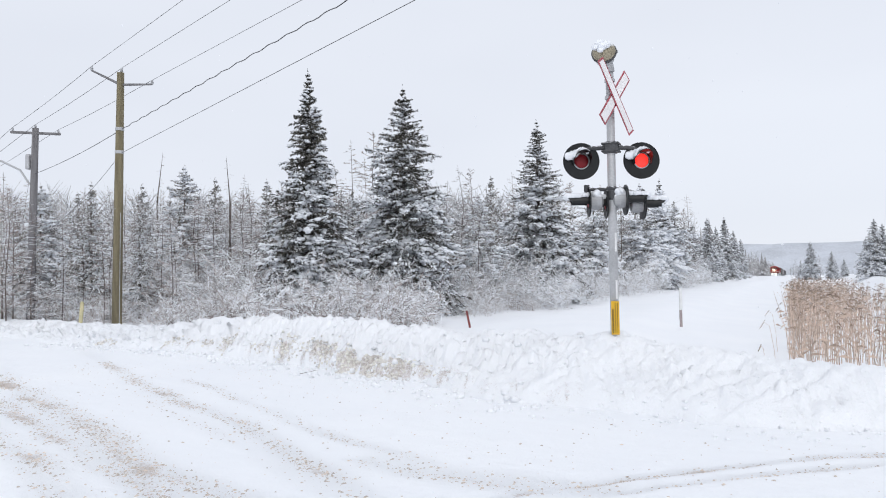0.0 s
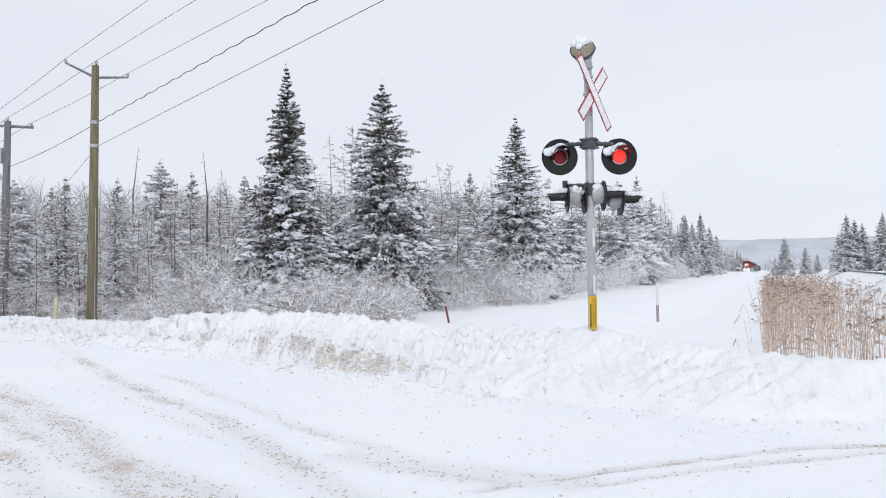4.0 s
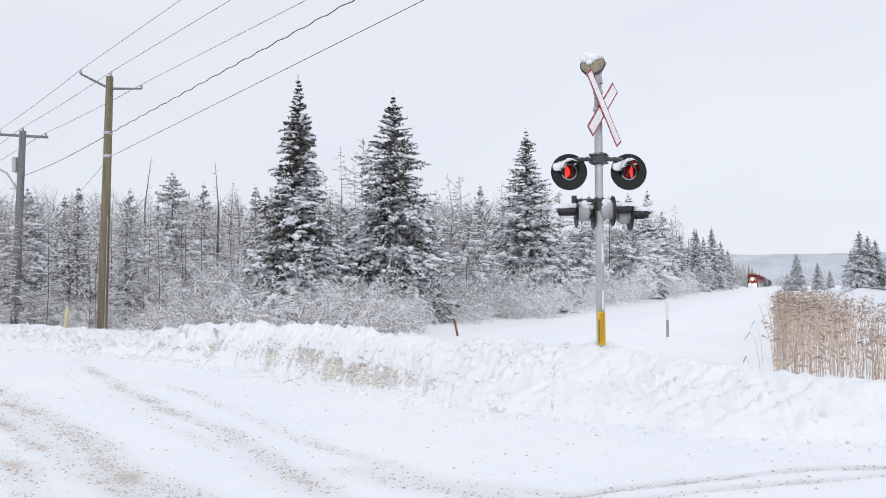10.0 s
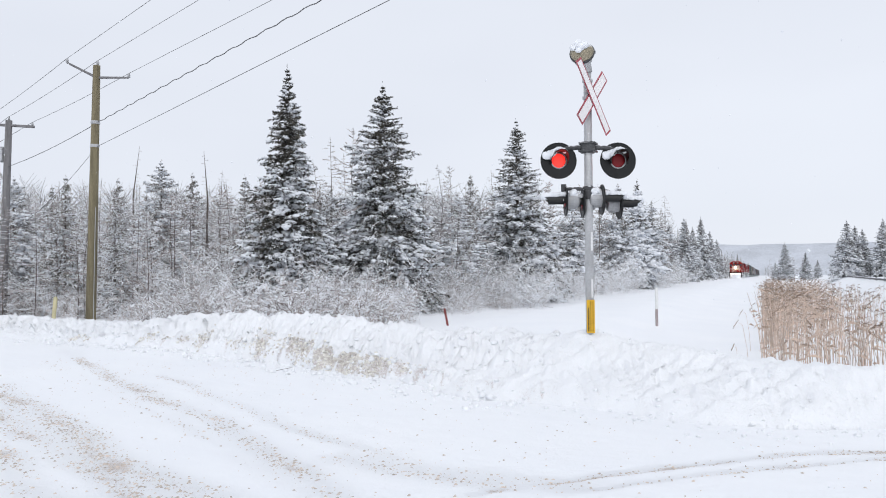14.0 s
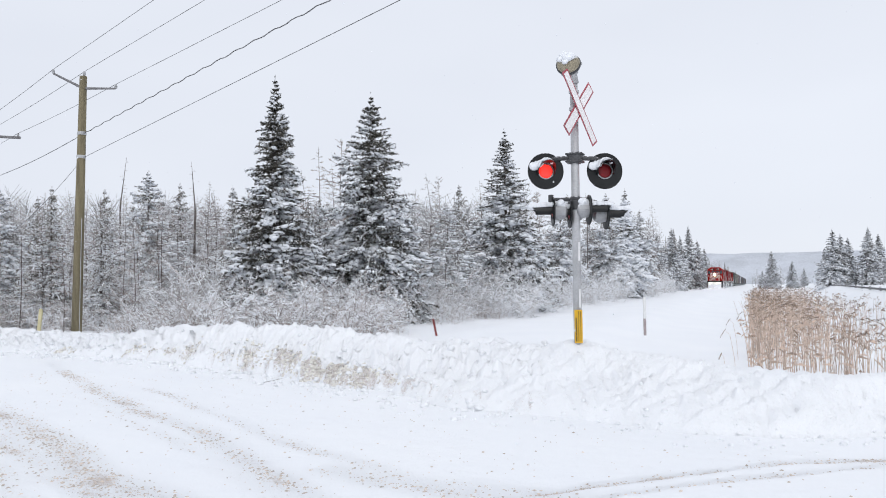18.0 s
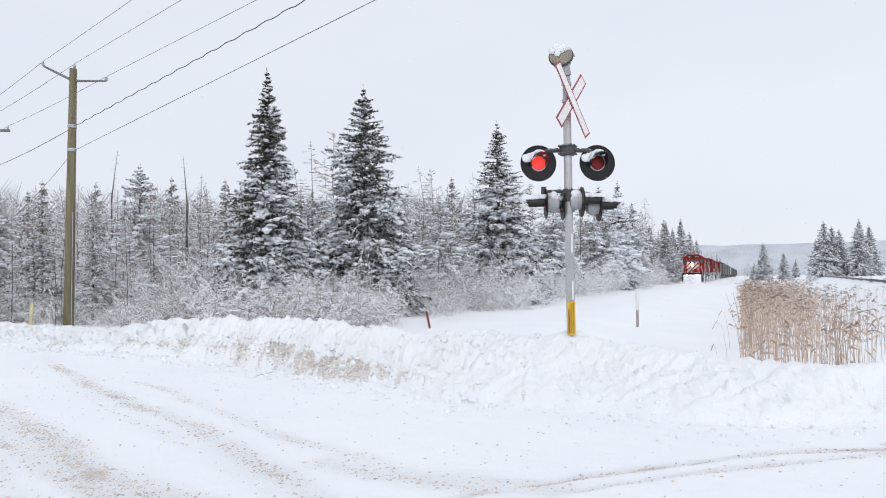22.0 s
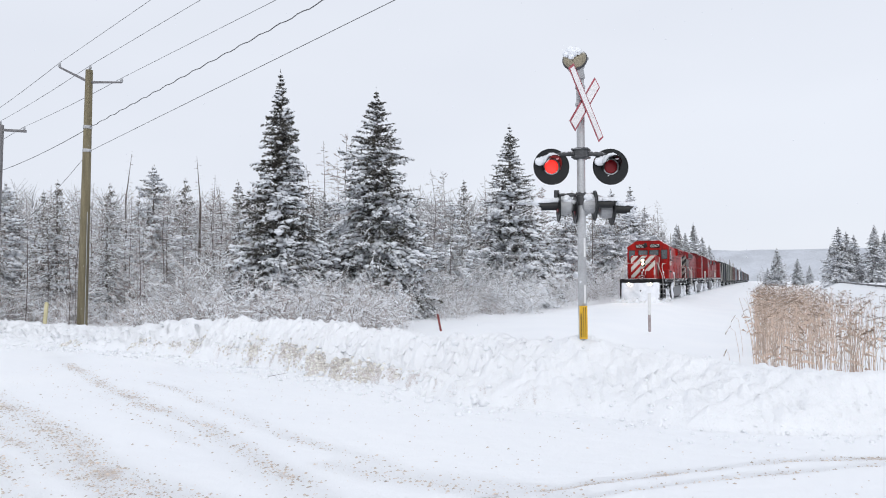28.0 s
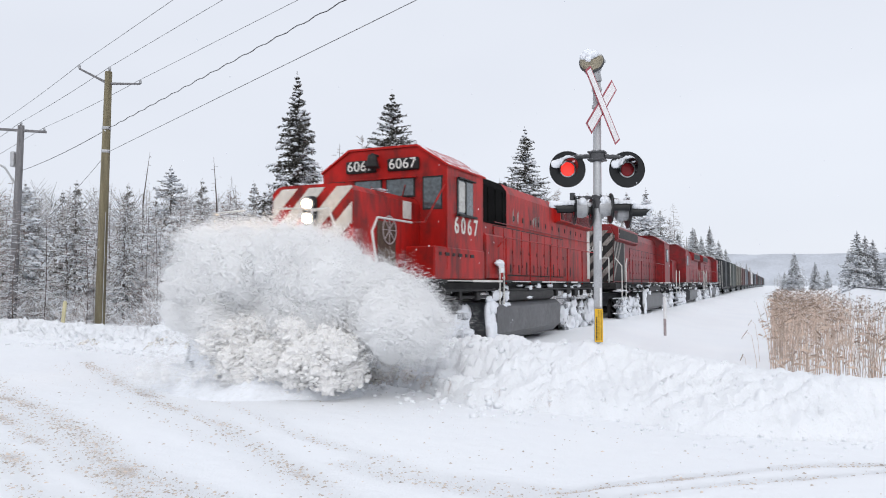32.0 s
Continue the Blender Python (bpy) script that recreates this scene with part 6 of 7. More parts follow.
    # number boards, lettering and bell
    for x, sc in ((0.50, 1.0), (-0.52, 1.0)):
        s = Shape()
        s.box((x, y0 - 0.03, 4.22), (0.74, 0.10, 0.27), None, 0.03)
        nb = part("number_board", s, M_BLACK, loco, "black number board reading 6067")
        lettering("number", "6067", 0.31, on_front(x, y0 - 0.083, 4.22), nb, M_LETTER, 0.004, 1.05)
    lettering("cab_number", "6067", 0.50, on_side(1.506, 5.2, 2.92), loco, M_LETTER, 0.003, 1.45, 0.008)
    s = Shape()
    s.lathe([(0.02, 0.26), (0.09, 0.25), (0.12, 0.12), (0.135, 0.02), (0.17, -0.02), (0.15, -0.02)], Matrix.Translation((-0.14, y0 - 0.22, 4.18)), 16)
    s.box((-0.14, y0 - 0.1, 4.44), (0.06, 0.3, 0.05), None, 0.01)
    part("bell", s, M_BLACK, loco, "black bell over the windscreens", True)
    # sun visor and wipers
    s = Shape()
    s.box((0.02, y0 - 0.06, 3.93), (1.62, 0.10, 0.03), None, 0.01)
    s.box((-0.3, y0 - 0.03, 3.62), (0.02, 0.02, 0.34), Matrix.Rotation(0.3, 4, "Y"))
    s.box((0.5, y0 - 0.03, 3.62), (0.02, 0.02, 0.34), Matrix.Rotation(0.3, 4, "Y"))
    part("visor", s, M_RED, loco)
    # long hood
    H = 0.97
    s = Shape()
    s.prism([(-H, 1.79), (H, 1.79), (H, 4.16), (H - 0.16, 4.42), (-H + 0.16, 4.42), (-H, 4.16)], 1, 9.3, 19.2)
    part("hood", s, M_RED, loco)
    s = Shape()
    s.prism([(-H, 1.79), (H, 1.79), (H, 3.25), (-H, 3.25)], 1, y1, 9.3)
    part("electrical_cabinet", s, M_RED, loco)
    s = Shape()
    s.prism([(-H - 0.03, 3.25), (H + 0.03, 3.25), (H + 0.03, 4.2), (H - 0.12, 4.40), (-H + 0.12, 4.40), (-H - 0.03, 4.2)], 1, y1, 9.3)
    part("air_intake", s, M_INTAKE, loco, "black air intake screens behind the cab")
    s = Shape()
    s.box((1.18, 7.35, 2.35), (0.40, 1.3, 1.1), None, 0.04)
    part("blower_duct", s, M_RED, loco)
    # black strip that stands in for the shade in the recess behind the cab
    s = Shape()
    s.box((H + 0.01, 6.35, 2.75), (0.05, 0.25, 1.6), None, 0.01)
    part("cab_recess_shade", s, M_BLACK, loco)
    s = Shape()
    for k in range(5):
        s.box((H + 0.04, 6.75 + 0.55 * k, 3.72), (0.03, 0.03, 0.86), None, 0.005)
    s.box((H - 0.02, 7.75, 3.28), (0.05, 3.0, 0.06), None, 0.01)
    part("intake_frame", s, M_INTAKE, loco)
    hood_doors(loco, 8.3, 15.2, 1.95, 3.2, H, M_RED, 9, 3)
    s = Shape()
    s.tube([(H + 0.05, 8.3, 3.3), (H + 0.05, 19.0, 3.3)], 0.015, 6)
    part("grab_rail", s, M_REDDARK, loco)
    s = Shape()
    s.prism([(H - 0.02, 3.72), (H + 0.20, 3.80), (H + 0.20, 4.28), (H - 0.1, 4.42), (-H + 0.1, 4.42), (-H - 0.20, 4.28), (-H - 0.20, 3.80), (-H + 0.02, 3.72)], 1, 14.2, 18.9)
    part("radiator_housing", s, M_RED, loco, "flared radiator section")
    s = Shape()
    s.box((H + 0.205, 16.5, 4.02), (0.03, 4.4, 0.36), None, 0.01)
    part("radiator_grille", s, M_BLACK, loco)
    s = Shape()
    for k in range(26):
        s.box((H + 0.225, 14.45 + 0.165 * k, 4.02), (0.02, 0.035, 0.34))
    part("grille_bars", s, M_REDDARK, loco)
    for y in (9.3, 11.4, 15.4, 17.4):
        s = Shape()
        s.lathe([(0.55, 4.36), (0.6, 4.50), (0.5, 4.55), (0.1, 4.56)], Matrix.Translation((0, y, 0.0)), 22)
        part("roof_fan", s, M_BLACK, loco)
    s = Shape()
    s.box((0, 13.0, 4.38), (0.5, 0.9, 0.25), None, 0.05)
    part("exhaust_stack", s, M_BLACK, loco)
    s = Shape()
    for q in (0, 0.14, 0.28):
        s.lathe([(0.03, 0.0), (0.035, 0.2), (0.075, 0.32)], Matrix.Translation((0.35 + q, 9.9, 4.46)) @ Matrix.Rotation(-1.4, 4, "X") , 10)
    s.box((0.5, 9.9, 4.40), (0.5, 0.1, 0.12), None, 0.02)
    part("horn", s, M_BLACK, loco)
    # what is left of the old white lettering on the hood, worn to shapeless patches
    lost = random.Random(41)
    for k in (0, 1, 5, 6, 7):
        y = 9.9 + 0.36 * k + lost.uniform(-0.08, 0.08)
        s = Shape()
        s.prism([(y, 3.40 + lost.uniform(0, 0.15)), (y + 0.10, 3.38), (y + lost.uniform(0.1, 0.24), 3.62 + lost.uniform(0, 0.2)), (y + 0.02, 3.60 + lost.uniform(0, 0.15))], 0, H + 0.001, H + 0.006)
        part("worn_lettering", s, M_OLDSTRIPE, loco, "worn remains of white paint")
    # dark drips and slots along the foot of the doors
    s = Shape()
    for k in range(11):
        s.box((H + 0.032, 8.9 + 0.72 * k, 2.10 + lost.uniform(-0.05, 0.05)), (0.012, 0.07, lost.uniform(0.2, 0.45)), None, 0.004)
        s.box((H + 0.012, 10.0 + 0.78 * k, 3.52), (0.012, 0.09, 0.14), None, 0.004)
    part("vent_slots", s, M_BLACK, loco)
    # stripes at the rear of the hood
    s = Shape()
    s.box((H + 0.012, 18.95, 3.0), (0.02, 0.42, 2.2), None, 0.006)
    part("rear_stripe", s, M_STRIPE, loco, "white rear stripe")
    # end platform, plough and steps
    s = Shape()
    s.box((0, 0.5, 1.69), (2.12, 1.1, 0.20), None, 0.02)
    part("end_platform", s, M_BLACK, loco)
    s = Shape()
    for k in range(14):
        s.lump((-1.0 + 0.15 * k + rng.uniform(-0.05, 0.05), 0.05, 1.79), (0.14, 0.10, 0.022), rng, 3, 8, 0.25)
    part("platform_snow", s, M_CLUMP, loco, "snow along the platform edge", True)
    s = Shape()
    for i in range(13):
        x = -1.30 + 2.60 * i / 12
        nosey = -0.62 + 0.42 * abs(x) / 1.30
        s.v += [(x, nosey + 0.30, 1.48), (x, nosey + 0.14, 1.05), (x, nosey + 0.05, 0.65), (x, nosey - 0.06, 0.32), (x, nosey + 0.02, 0.30), (x, nosey + 0.4, 1.46)]
    for i in range(12):
        for j in range(5):
            a = i * 6 + j
            s.f.append((a, a + 6, a + 7, a + 1))
    part("plough", s, M_FROST, loco, "black pilot plough plastered with snow", True)
    s = Shape()
    for j in range(15):
        for i in range(37):
            x = -1.27 + 2.54 * i / 36
            z = 0.22 + 0.12 * noise.noise(Vector((x * 3.1, 0.0, 9.0))) * (1 - j / 14) + 1.30 * j / 14
            nosey = -0.62 + 0.42 * abs(x) / 1.30 + 0.20 * max(0, z - 0.2) / 1.3
            bulge = 0.10 + 0.10 * noise.noise(Vector((x * 2.2, z * 2.2, 3.0))) + 0.05 * noise.noise(Vector((x * 6, z * 6, 8.0)))
            edge = min(1.0, (1.27 - abs(x)) / 0.12, j / 1.0 + 0.2, (14 - j) / 2 + 0.1)
            s.v.append((x, nosey - bulge * edge - 0.01, z + 0.05 * noise.noise(Vector((x * 3, z * 3, 1.0)))))
    for j in range(14):
        for i in range(36):
            a = j * 37 + i
            s.f.append((a, a + 1, a + 38, a + 37))
    part("plough_snow", s, M_CLUMP, loco, "thick crust of snow on the plough", True)
    # loose snow heaped before the plough and rolled off to both sides
    s = Shape()
    nx, ny = 44, 26
    for j in range(ny + 1):
        for i in range(nx + 1):
            x, y = -2.3 + 4.6 * i / nx, -1.9 + 3.4 * j / ny
            d = math.hypot(x / 2.1, (y + 0.10 + 0.28 * (1.3 - min(1.3, abs(x)))) / 0.95)
            h = 0.60 * max(0.0, 1 - d * d) * (0.72 + 0.35 * min(1.0, abs(x)))
            h += h * (0.55 * noise.noise(Vector((x * 1.7, y * 1.7, 4.0))) + 0.35 * noise.fractal(Vector((x * 5.0, y * 5.0, 9.0)), 0.7, 2.0, 3))
            s.v.append((x, y, h - 0.06 if d < 0.97 else -0.35))
    s.f = [(j * (nx + 1) + i, j * (nx + 1) + i + 1, (j + 1) * (nx + 1) + i + 1, (j + 1) * (nx + 1) + i) for j in range(ny) for i in range(nx)]
    part("pushed_snow", s, M_CLUMP, loco, "heap of loose snow pushed by the plough", True)["kind"] = "stuff"
    for x in (-0.74, 0.74):
        s = Shape().lathe([(0.085, -0.08), (0.088, 0.03), (0.075, 0.035)], on_front(x, -0.32, 1.44), 18)
        dl = part("ditch_light_can", s, M_BLACK, loco)
        s = Shape().lathe([(0.075, 0.03), (0.05, 0.055), (0.001, 0.06)], on_front(x, -0.33, 1.44), 18)
        part("ditch_light", s, M_DITCHLIGHT, dl, "lit ditch light", True)
    for sg in (-1, 1):
        s = Shape()
        s.box((sg * 1.42, 0.75, 1.1), (0.06, 1.0, 1.4), None, 0.02)
        s.box((sg * 1.28, 1.28, 1.1), (0.5, 0.06, 1.4), None, 0.02)
        part("step_panel", s, M_BLACK, loco, "black panel of the corner steps")
        for z in (0.42, 0.75, 1.08, 1.41):
            part("step", Shape().box((sg * 1.28, 0.75, z), (0.46, 0.9, 0.04), None, 0.01), M_FROST, loco)
        for pts in ([(sg * 0.98, 0.06, 1.75), (sg * 0.98, 0.04, 2.88), (sg * 0.35, 0.04, 2.90)],
                    [(sg * 0.98, 0.10, 2.86), (sg * 1.12, 0.3, 2.9), (sg * 1.22, 0.35, 2.6), (sg * 1.44, 0.42, 1.95), (sg * 1.46, 0.42, 1.1)],
                    [(sg * 1.46, 1.3, 1.0), (sg * 1.46, 1.32, 1.85), (sg * 1.30, 1.4, 2.6), (sg * 1.32, 1.55, 2.85), (sg * 1.32, 2.9, 2.86)]):
            part("handrail", railing(pts), M_RAILING, loco, "white handrail", True)
    for sg in (-1, 1):
        part("handrail", railing([(sg * 1.32, 2.9, 2.86), (sg * 1.40, 3.3, 2.9), (sg * 1.50, 4.05, 3.72)], 0.018), M_RED, loco)
        part("grab_rail", railing([(sg * 1.52, 4.1, 2.0), (sg * 1.52, 4.1, 3.75)], 0.016), M_RED, loco)
    for x, y in ((1.47, 7.9), (1.47, 9.9), (1.47, 11.9), (1.47, 13.9), (1.47, 15.9), (1.47, 17.9)):
        part("stanchion", railing([(x, y, 1.7), (x, y, 2.85)], 0.018), M_RED, loco)
    part("handrail", railing([(1.47, 7.3, 2.6), (1.47, 7.9, 2.86), (1.47, 18.2, 2.86), (1.47, 19.2, 2.3)], 0.018), M_RED, loco, "", True)
    s = Shape()
    s.box((1.49, 7.5, 2.08), (0.03, 0.34, 0.22), None, 0.01)
    s.lump((1.45, 7.5, 2.2), (0.1, 0.28, 0.10), rng, 3, 8, 0.2)
    part("snowy_bracket", s, M_CLUMP, loco, "snow-capped bracket on the walkway")
    part("step_rail", railing([(1.50, 7.35, 1.2), (1.50, 7.35, 2.1), (1.50, 7.65, 2.1), (1.50, 7.65, 1.2)], 0.018), M_RAILING, loco)
    s = Shape()
    for k in range(16):
        s.lump((rng.uniform(-0.75, 0.75), rng.uniform(1.6, 4.0), top + 0.0), (0.16, 0.2, 0.018), rng, 2, 7, 0.3)
    part("nose_snow", s, M_CLUMP, loco, "thin snow on the nose", True)["kind"] = "stuff"
    return loco, wheels


def trailing_locomotive(wheel, paint, striped, label, seed):
    """A locomotive running behind the leader."""
    L = 20.2
    loco = thing("locomotive", Matrix.Translation((TRACK_X, 0, 0)), label, "locomotive", "locomotives")
    wheels = underframe(loco, L, wheel, True, seed)
    H = 0.97
    s = Shape()
    s.prism([(-H, 1.79), (H, 1.79), (H, 3.95), (H - 0.16, 4.30), (-H + 0.16, 4.30), (-H, 3.95)], 1, 1.0, 13.8)
    part("hood", s, paint, loco)
    if striped:
        for k in range(7):
            lo = 0.2 + 0.62 * k
            o = clip_band(lo, lo + 0.30, -H + 0.02, H - 0.02, 1.85, 4.12, 1.1)
            if len(o) >= 3:
                s = Shape()
                s.prism(o, 1, 0.985, 1.004)
                part("stripe", s, M_OLDSTRIPE, loco, "worn white diagonal stripe")
        s = Shape()
        s.prism([(-H + 0.01, 1.8), (H - 0.01, 1.8), (H - 0.01, 4.0), (-H + 0.01, 4.0)], 1, 0.992, 1.0)
        part("end_panel", s, M_BLACK, loco, "black end panel")
        s = Shape()
        s.box((0.2, 0.96, 3.28), (1.0, 0.06, 0.32), None, 0.02)
        nb = part("number_board", s, M_BLACK, loco, "black number board")
        lettering("number", "5018", 0.34, on_front(0.2, 0.925, 3.28), nb, M_LETTER)
        s = Shape()
        s.box((H + 0.012, 2.2, 2.9), (0.02, 2.4, 2.1), None, 0.006)
        part("side_panel", s, M_BLACK, loco, "black striped panel on the hood's flank")
        for k in range(8):
            o = clip_band(0.9 + 0.6 * k, 1.2 + 0.6 * k, 1.02, 3.38, 1.88, 3.92, 0.95)
            if len(o) >= 3:
                s = Shape()
                s.prism(o, 0, H + 0.018, H + 0.027)
                part("stripe", s, M_OLDSTRIPE, loco, "worn white diagonal stripe")
        s = Shape()
        s.box((H + 0.012, 3.55, 2.85), (0.025, 0.28, 2.1), None, 0.006)
        part("rear_stripe", s, M_OLDSTRIPE, loco, "dirty white edge stripe")
    s = Shape()
    s.prism([(H - 0.02, 3.62), (H + 0.20, 3.72), (H + 0.20, 4.26), (H - 0.1, 4.42), (-H + 0.1, 4.42), (-H - 0.20, 4.26), (-H - 0.20, 3.72), (-H + 0.02, 3.62)], 1, 1.2, 6.4)
    part("radiator_housing", s, paint, loco)
    s = Shape()
    s.box((H + 0.205, 3.8, 3.99), (0.03, 4.8, 0.40), None, 0.01)
    part("radiator_grille", s, M_BLACK, loco)
    hood_doors(loco, 5.0, 13.4, 1.95, 3.45, H, paint, 10, seed)
    s = Shape()
    s.prism(cab_outline(1.50, 1.79, 4.13, 0.82, 4.57), 1, 13.8, 16.0)
    part("cab", s, paint, loco)
    s = Shape()
    s.prism([(-1.53, 4.12), (-1.53, 4.16), (-0.83, 4.62), (0.83, 4.62), (1.53, 4.16), (1.53, 4.12), (0.82, 4.575), (-0.82, 4.575)], 1, 13.7, 16.05)
    part("cab_roof", s, paint, loco)
    window(loco, "side_window", on_side(1.50, 14.9, 3.42), 0.8, 0.7)
    s = Shape()
    s.prism([(-0.86, 1.79), (0.86, 1.79), (0.86, 3.3), (0.7, 3.42), (-0.7, 3.42), (-0.86, 3.3)], 1, 16.0, 18.7)
    part("nose", s, paint, loco)
    for y in (2.6, 4.6, 8.6, 10.6):
        s = Shape().lathe([(0.55, 4.36), (0.6, 4.44), (0.5, 4.50), (0.1, 4.51)], Matrix.Translation((0, y, 0.0)), 18)
        part("roof_fan", s, M_BLACK, loco)
    for y in (3.0, 5.5, 8.0, 10.5, 13.0):
        part("stanchion", railing([(1.47, y, 1.7), (1.47, y, 2.85)], 0.018), paint, loco)
    part("handrail", railing([(1.47, 1.6, 2.3), (1.47, 2.2, 2.86), (1.47, 13.6, 2.86)], 0.018), paint, loco)
    for sg in (-1, 1):
        for pts in ([(sg * 0.95, 0.1, 1.75), (sg * 0.95, 0.1, 2.85), (sg * 0.3, 0.1, 2.85)], [(sg * 1.45, 0.4, 1.0), (sg * 1.45, 0.4, 2.5), (sg * 1.2, 0.2, 2.85)],
                    [(sg * 1.46, 1.3, 1.0), (sg * 1.46, 1.32, 2.6), (sg * 1.46, 1.6, 2.85)], [(sg * 1.45, L - 0.5, 1.0), (sg * 1.45, L - 0.5, 2.6)]):
            part("handrail", railing(pts, 0.028), M_RAILING, loco, "white handrail", True)
        for z in (0.42, 0.75, 1.08, 1.41):
            for y in (0.75, L - 0.75):
                part("step", Shape().box((sg * 1.28, y, z), (0.46, 0.9, 0.04), None, 0.01), M_FROST, loco)
    s = Shape()
    s.box((0, 0.45, 1.69), (2.1, 0.9, 0.18), None, 0.02)
    s.box((0, L - 0.45, 1.69), (2.1, 0.9, 0.18), None, 0.02)
    part("end_platform", s, M_BLACK, loco)
    return loco, wheels


M_CARS = [mat("boxcar_paint_%d" % i, c, 0.65, 0.0, 0.2, 1.5, 0.1, 20, stain=d, stain_amount=0.6, stain_scale=1.2) for i, (c, d) in enumerate((
    ((0.04, 0.043, 0.047), (0.10, 0.105, 0.11)), ((0.11, 0.122, 0.118), (0.20, 0.205, 0.205)), ((0.15, 0.145, 0.125), (0.10, 0.098, 0.09)),
    ((0.115, 0.065, 0.062), (0.08, 0.055, 0.055)), ((0.16, 0.18, 0.21), (0.28, 0.29, 0.31)), ((0.62, 0.63, 0.64), (0.4, 0.4, 0.4))))]


def freight_car(wheel, i, length, height, simple):
    """A boxcar with ribbed sides, sliding door, ladders and two trucks."""
    car = thing("boxcar", Matrix.Translation((TRACK_X, 0, 0)), ("dark grey", "grey-green graffitied", "yellowish", "brown-red", "blue-grey", "white")[i] + " freight boxcar with ribbed sides in the train", "boxcar", "freight cars")
    paint = M_CARS[i]
    w = 1.52
    s = Shape()
    s.prism([(-w, 1.1), (w, 1.1), (w, height - 0.2), (w - 0.25, height - 0.06), (0, height), (-w + 0.25, height - 0.06), (-w, height - 0.2)], 1, 0.5, length - 0.5)
    part("body", s, paint, car)
    s = Shape()
    s.prism([(-w - 0.02, height - 0.2), (-w + 0.23, height - 0.04), (0, height + 0.03), (w - 0.23, height - 0.04), (w + 0.02, height - 0.2), (w - 0.05, height - 0.22), (0, height - 0.05), (-w + 0.05, height - 0.22)], 1, 0.45, length - 0.45)
    part("roof", s, M_FROST, car, "snowy roof")
    rib = Shape().box((0, 0, 0), (0.07, 0.09, height - 1.4), None, 0.015).mesh("side_rib", paint)
    n = int((length - 1) / (0.95 if not simple else 1.9))
    for k in range(n + 1):
        y = 0.55 + (length - 1.1) * k / n
        if abs(y - length / 2) > 1.7:
            o = new("side_rib", rib)
            o.parent = car
            o.matrix_basis = Matrix.Translation((w + 0.03, y, (1.1 + height - 0.2) / 2))
    s = Shape()
    s.box((w + 0.05, length / 2, (1.2 + height - 0.3) / 2), (0.08, 3.1, height - 1.5), None, 0.02)
    part("sliding_door", s, paint, car)
    s = Shape()
    s.box((w + 0.02, length / 2, 1.05), (0.10, length - 1.0, 0.24), None, 0.02)
    s.box((0, length / 2, 0.95), (0.5, length - 0.6, 0.25), None, 0.02)
    part("sill", s, M_BLACK, car)
    s = Shape()
    for yy in (-0.02, length + 0.02):
        s.box((0, yy, 0.92), (0.24, 1.1, 0.26), None, 0.04)
    part("coupler", s, M_BLACK, car)
    if not simple:
        s = Shape()
        for k in range(9):
            s.box((w + 0.07, 0.85, 1.3 + 0.36 * k), (0.03, 0.45, 0.03))
            s.box((w - 0.35, 0.47, 1.3 + 0.36 * k), (0.45, 0.03, 0.03))
        for q in (-0.22, 0.22):
            s.box((w + 0.07, 0.85 + q, 2.74), (0.035, 0.03, 3.1))
            s.box((w - 0.35 + q, 0.47, 2.74), (0.03, 0.035, 3.1))
        part("ladder", s, M_RAILING, car)
        s = Shape()
        for k in range(6):
            s.box((0, 0.47, 1.5 + 0.55 * k), (2.7, 0.05, 0.12), None, 0.01)
        part("end_corrugation", s, paint, car)
    for yc in (2.1, length - 2.1):
        s = Shape()
        for sg in (-1, 1):
            s.prism([(yc - 1.2, 0.42), (yc - 0.9, 0.42), (yc - 0.4, 0.25), (yc + 0.4, 0.25), (yc + 0.9, 0.42), (yc + 1.2, 0.42), (yc + 1.2, 0.62), (yc + 0.5, 0.82), (yc - 0.5, 0.82), (yc - 1.2, 0.62)], 0, sg * 1.0, sg * 1.12)
        s.box((0, yc, 0.6), (2.0, 0.5, 0.3), None, 0.03)
        part("truck", s, M_FROST, car, "snow-caked truck")
        for q in (-0.88, 0.88):
            o = new("wheelset", wheel)
            o.parent = car
            o.matrix_basis = Matrix.Translation((0, yc + q, 0.45)) @ Matrix.Diagonal((1, 0.88, 0.88, 1))
    return car


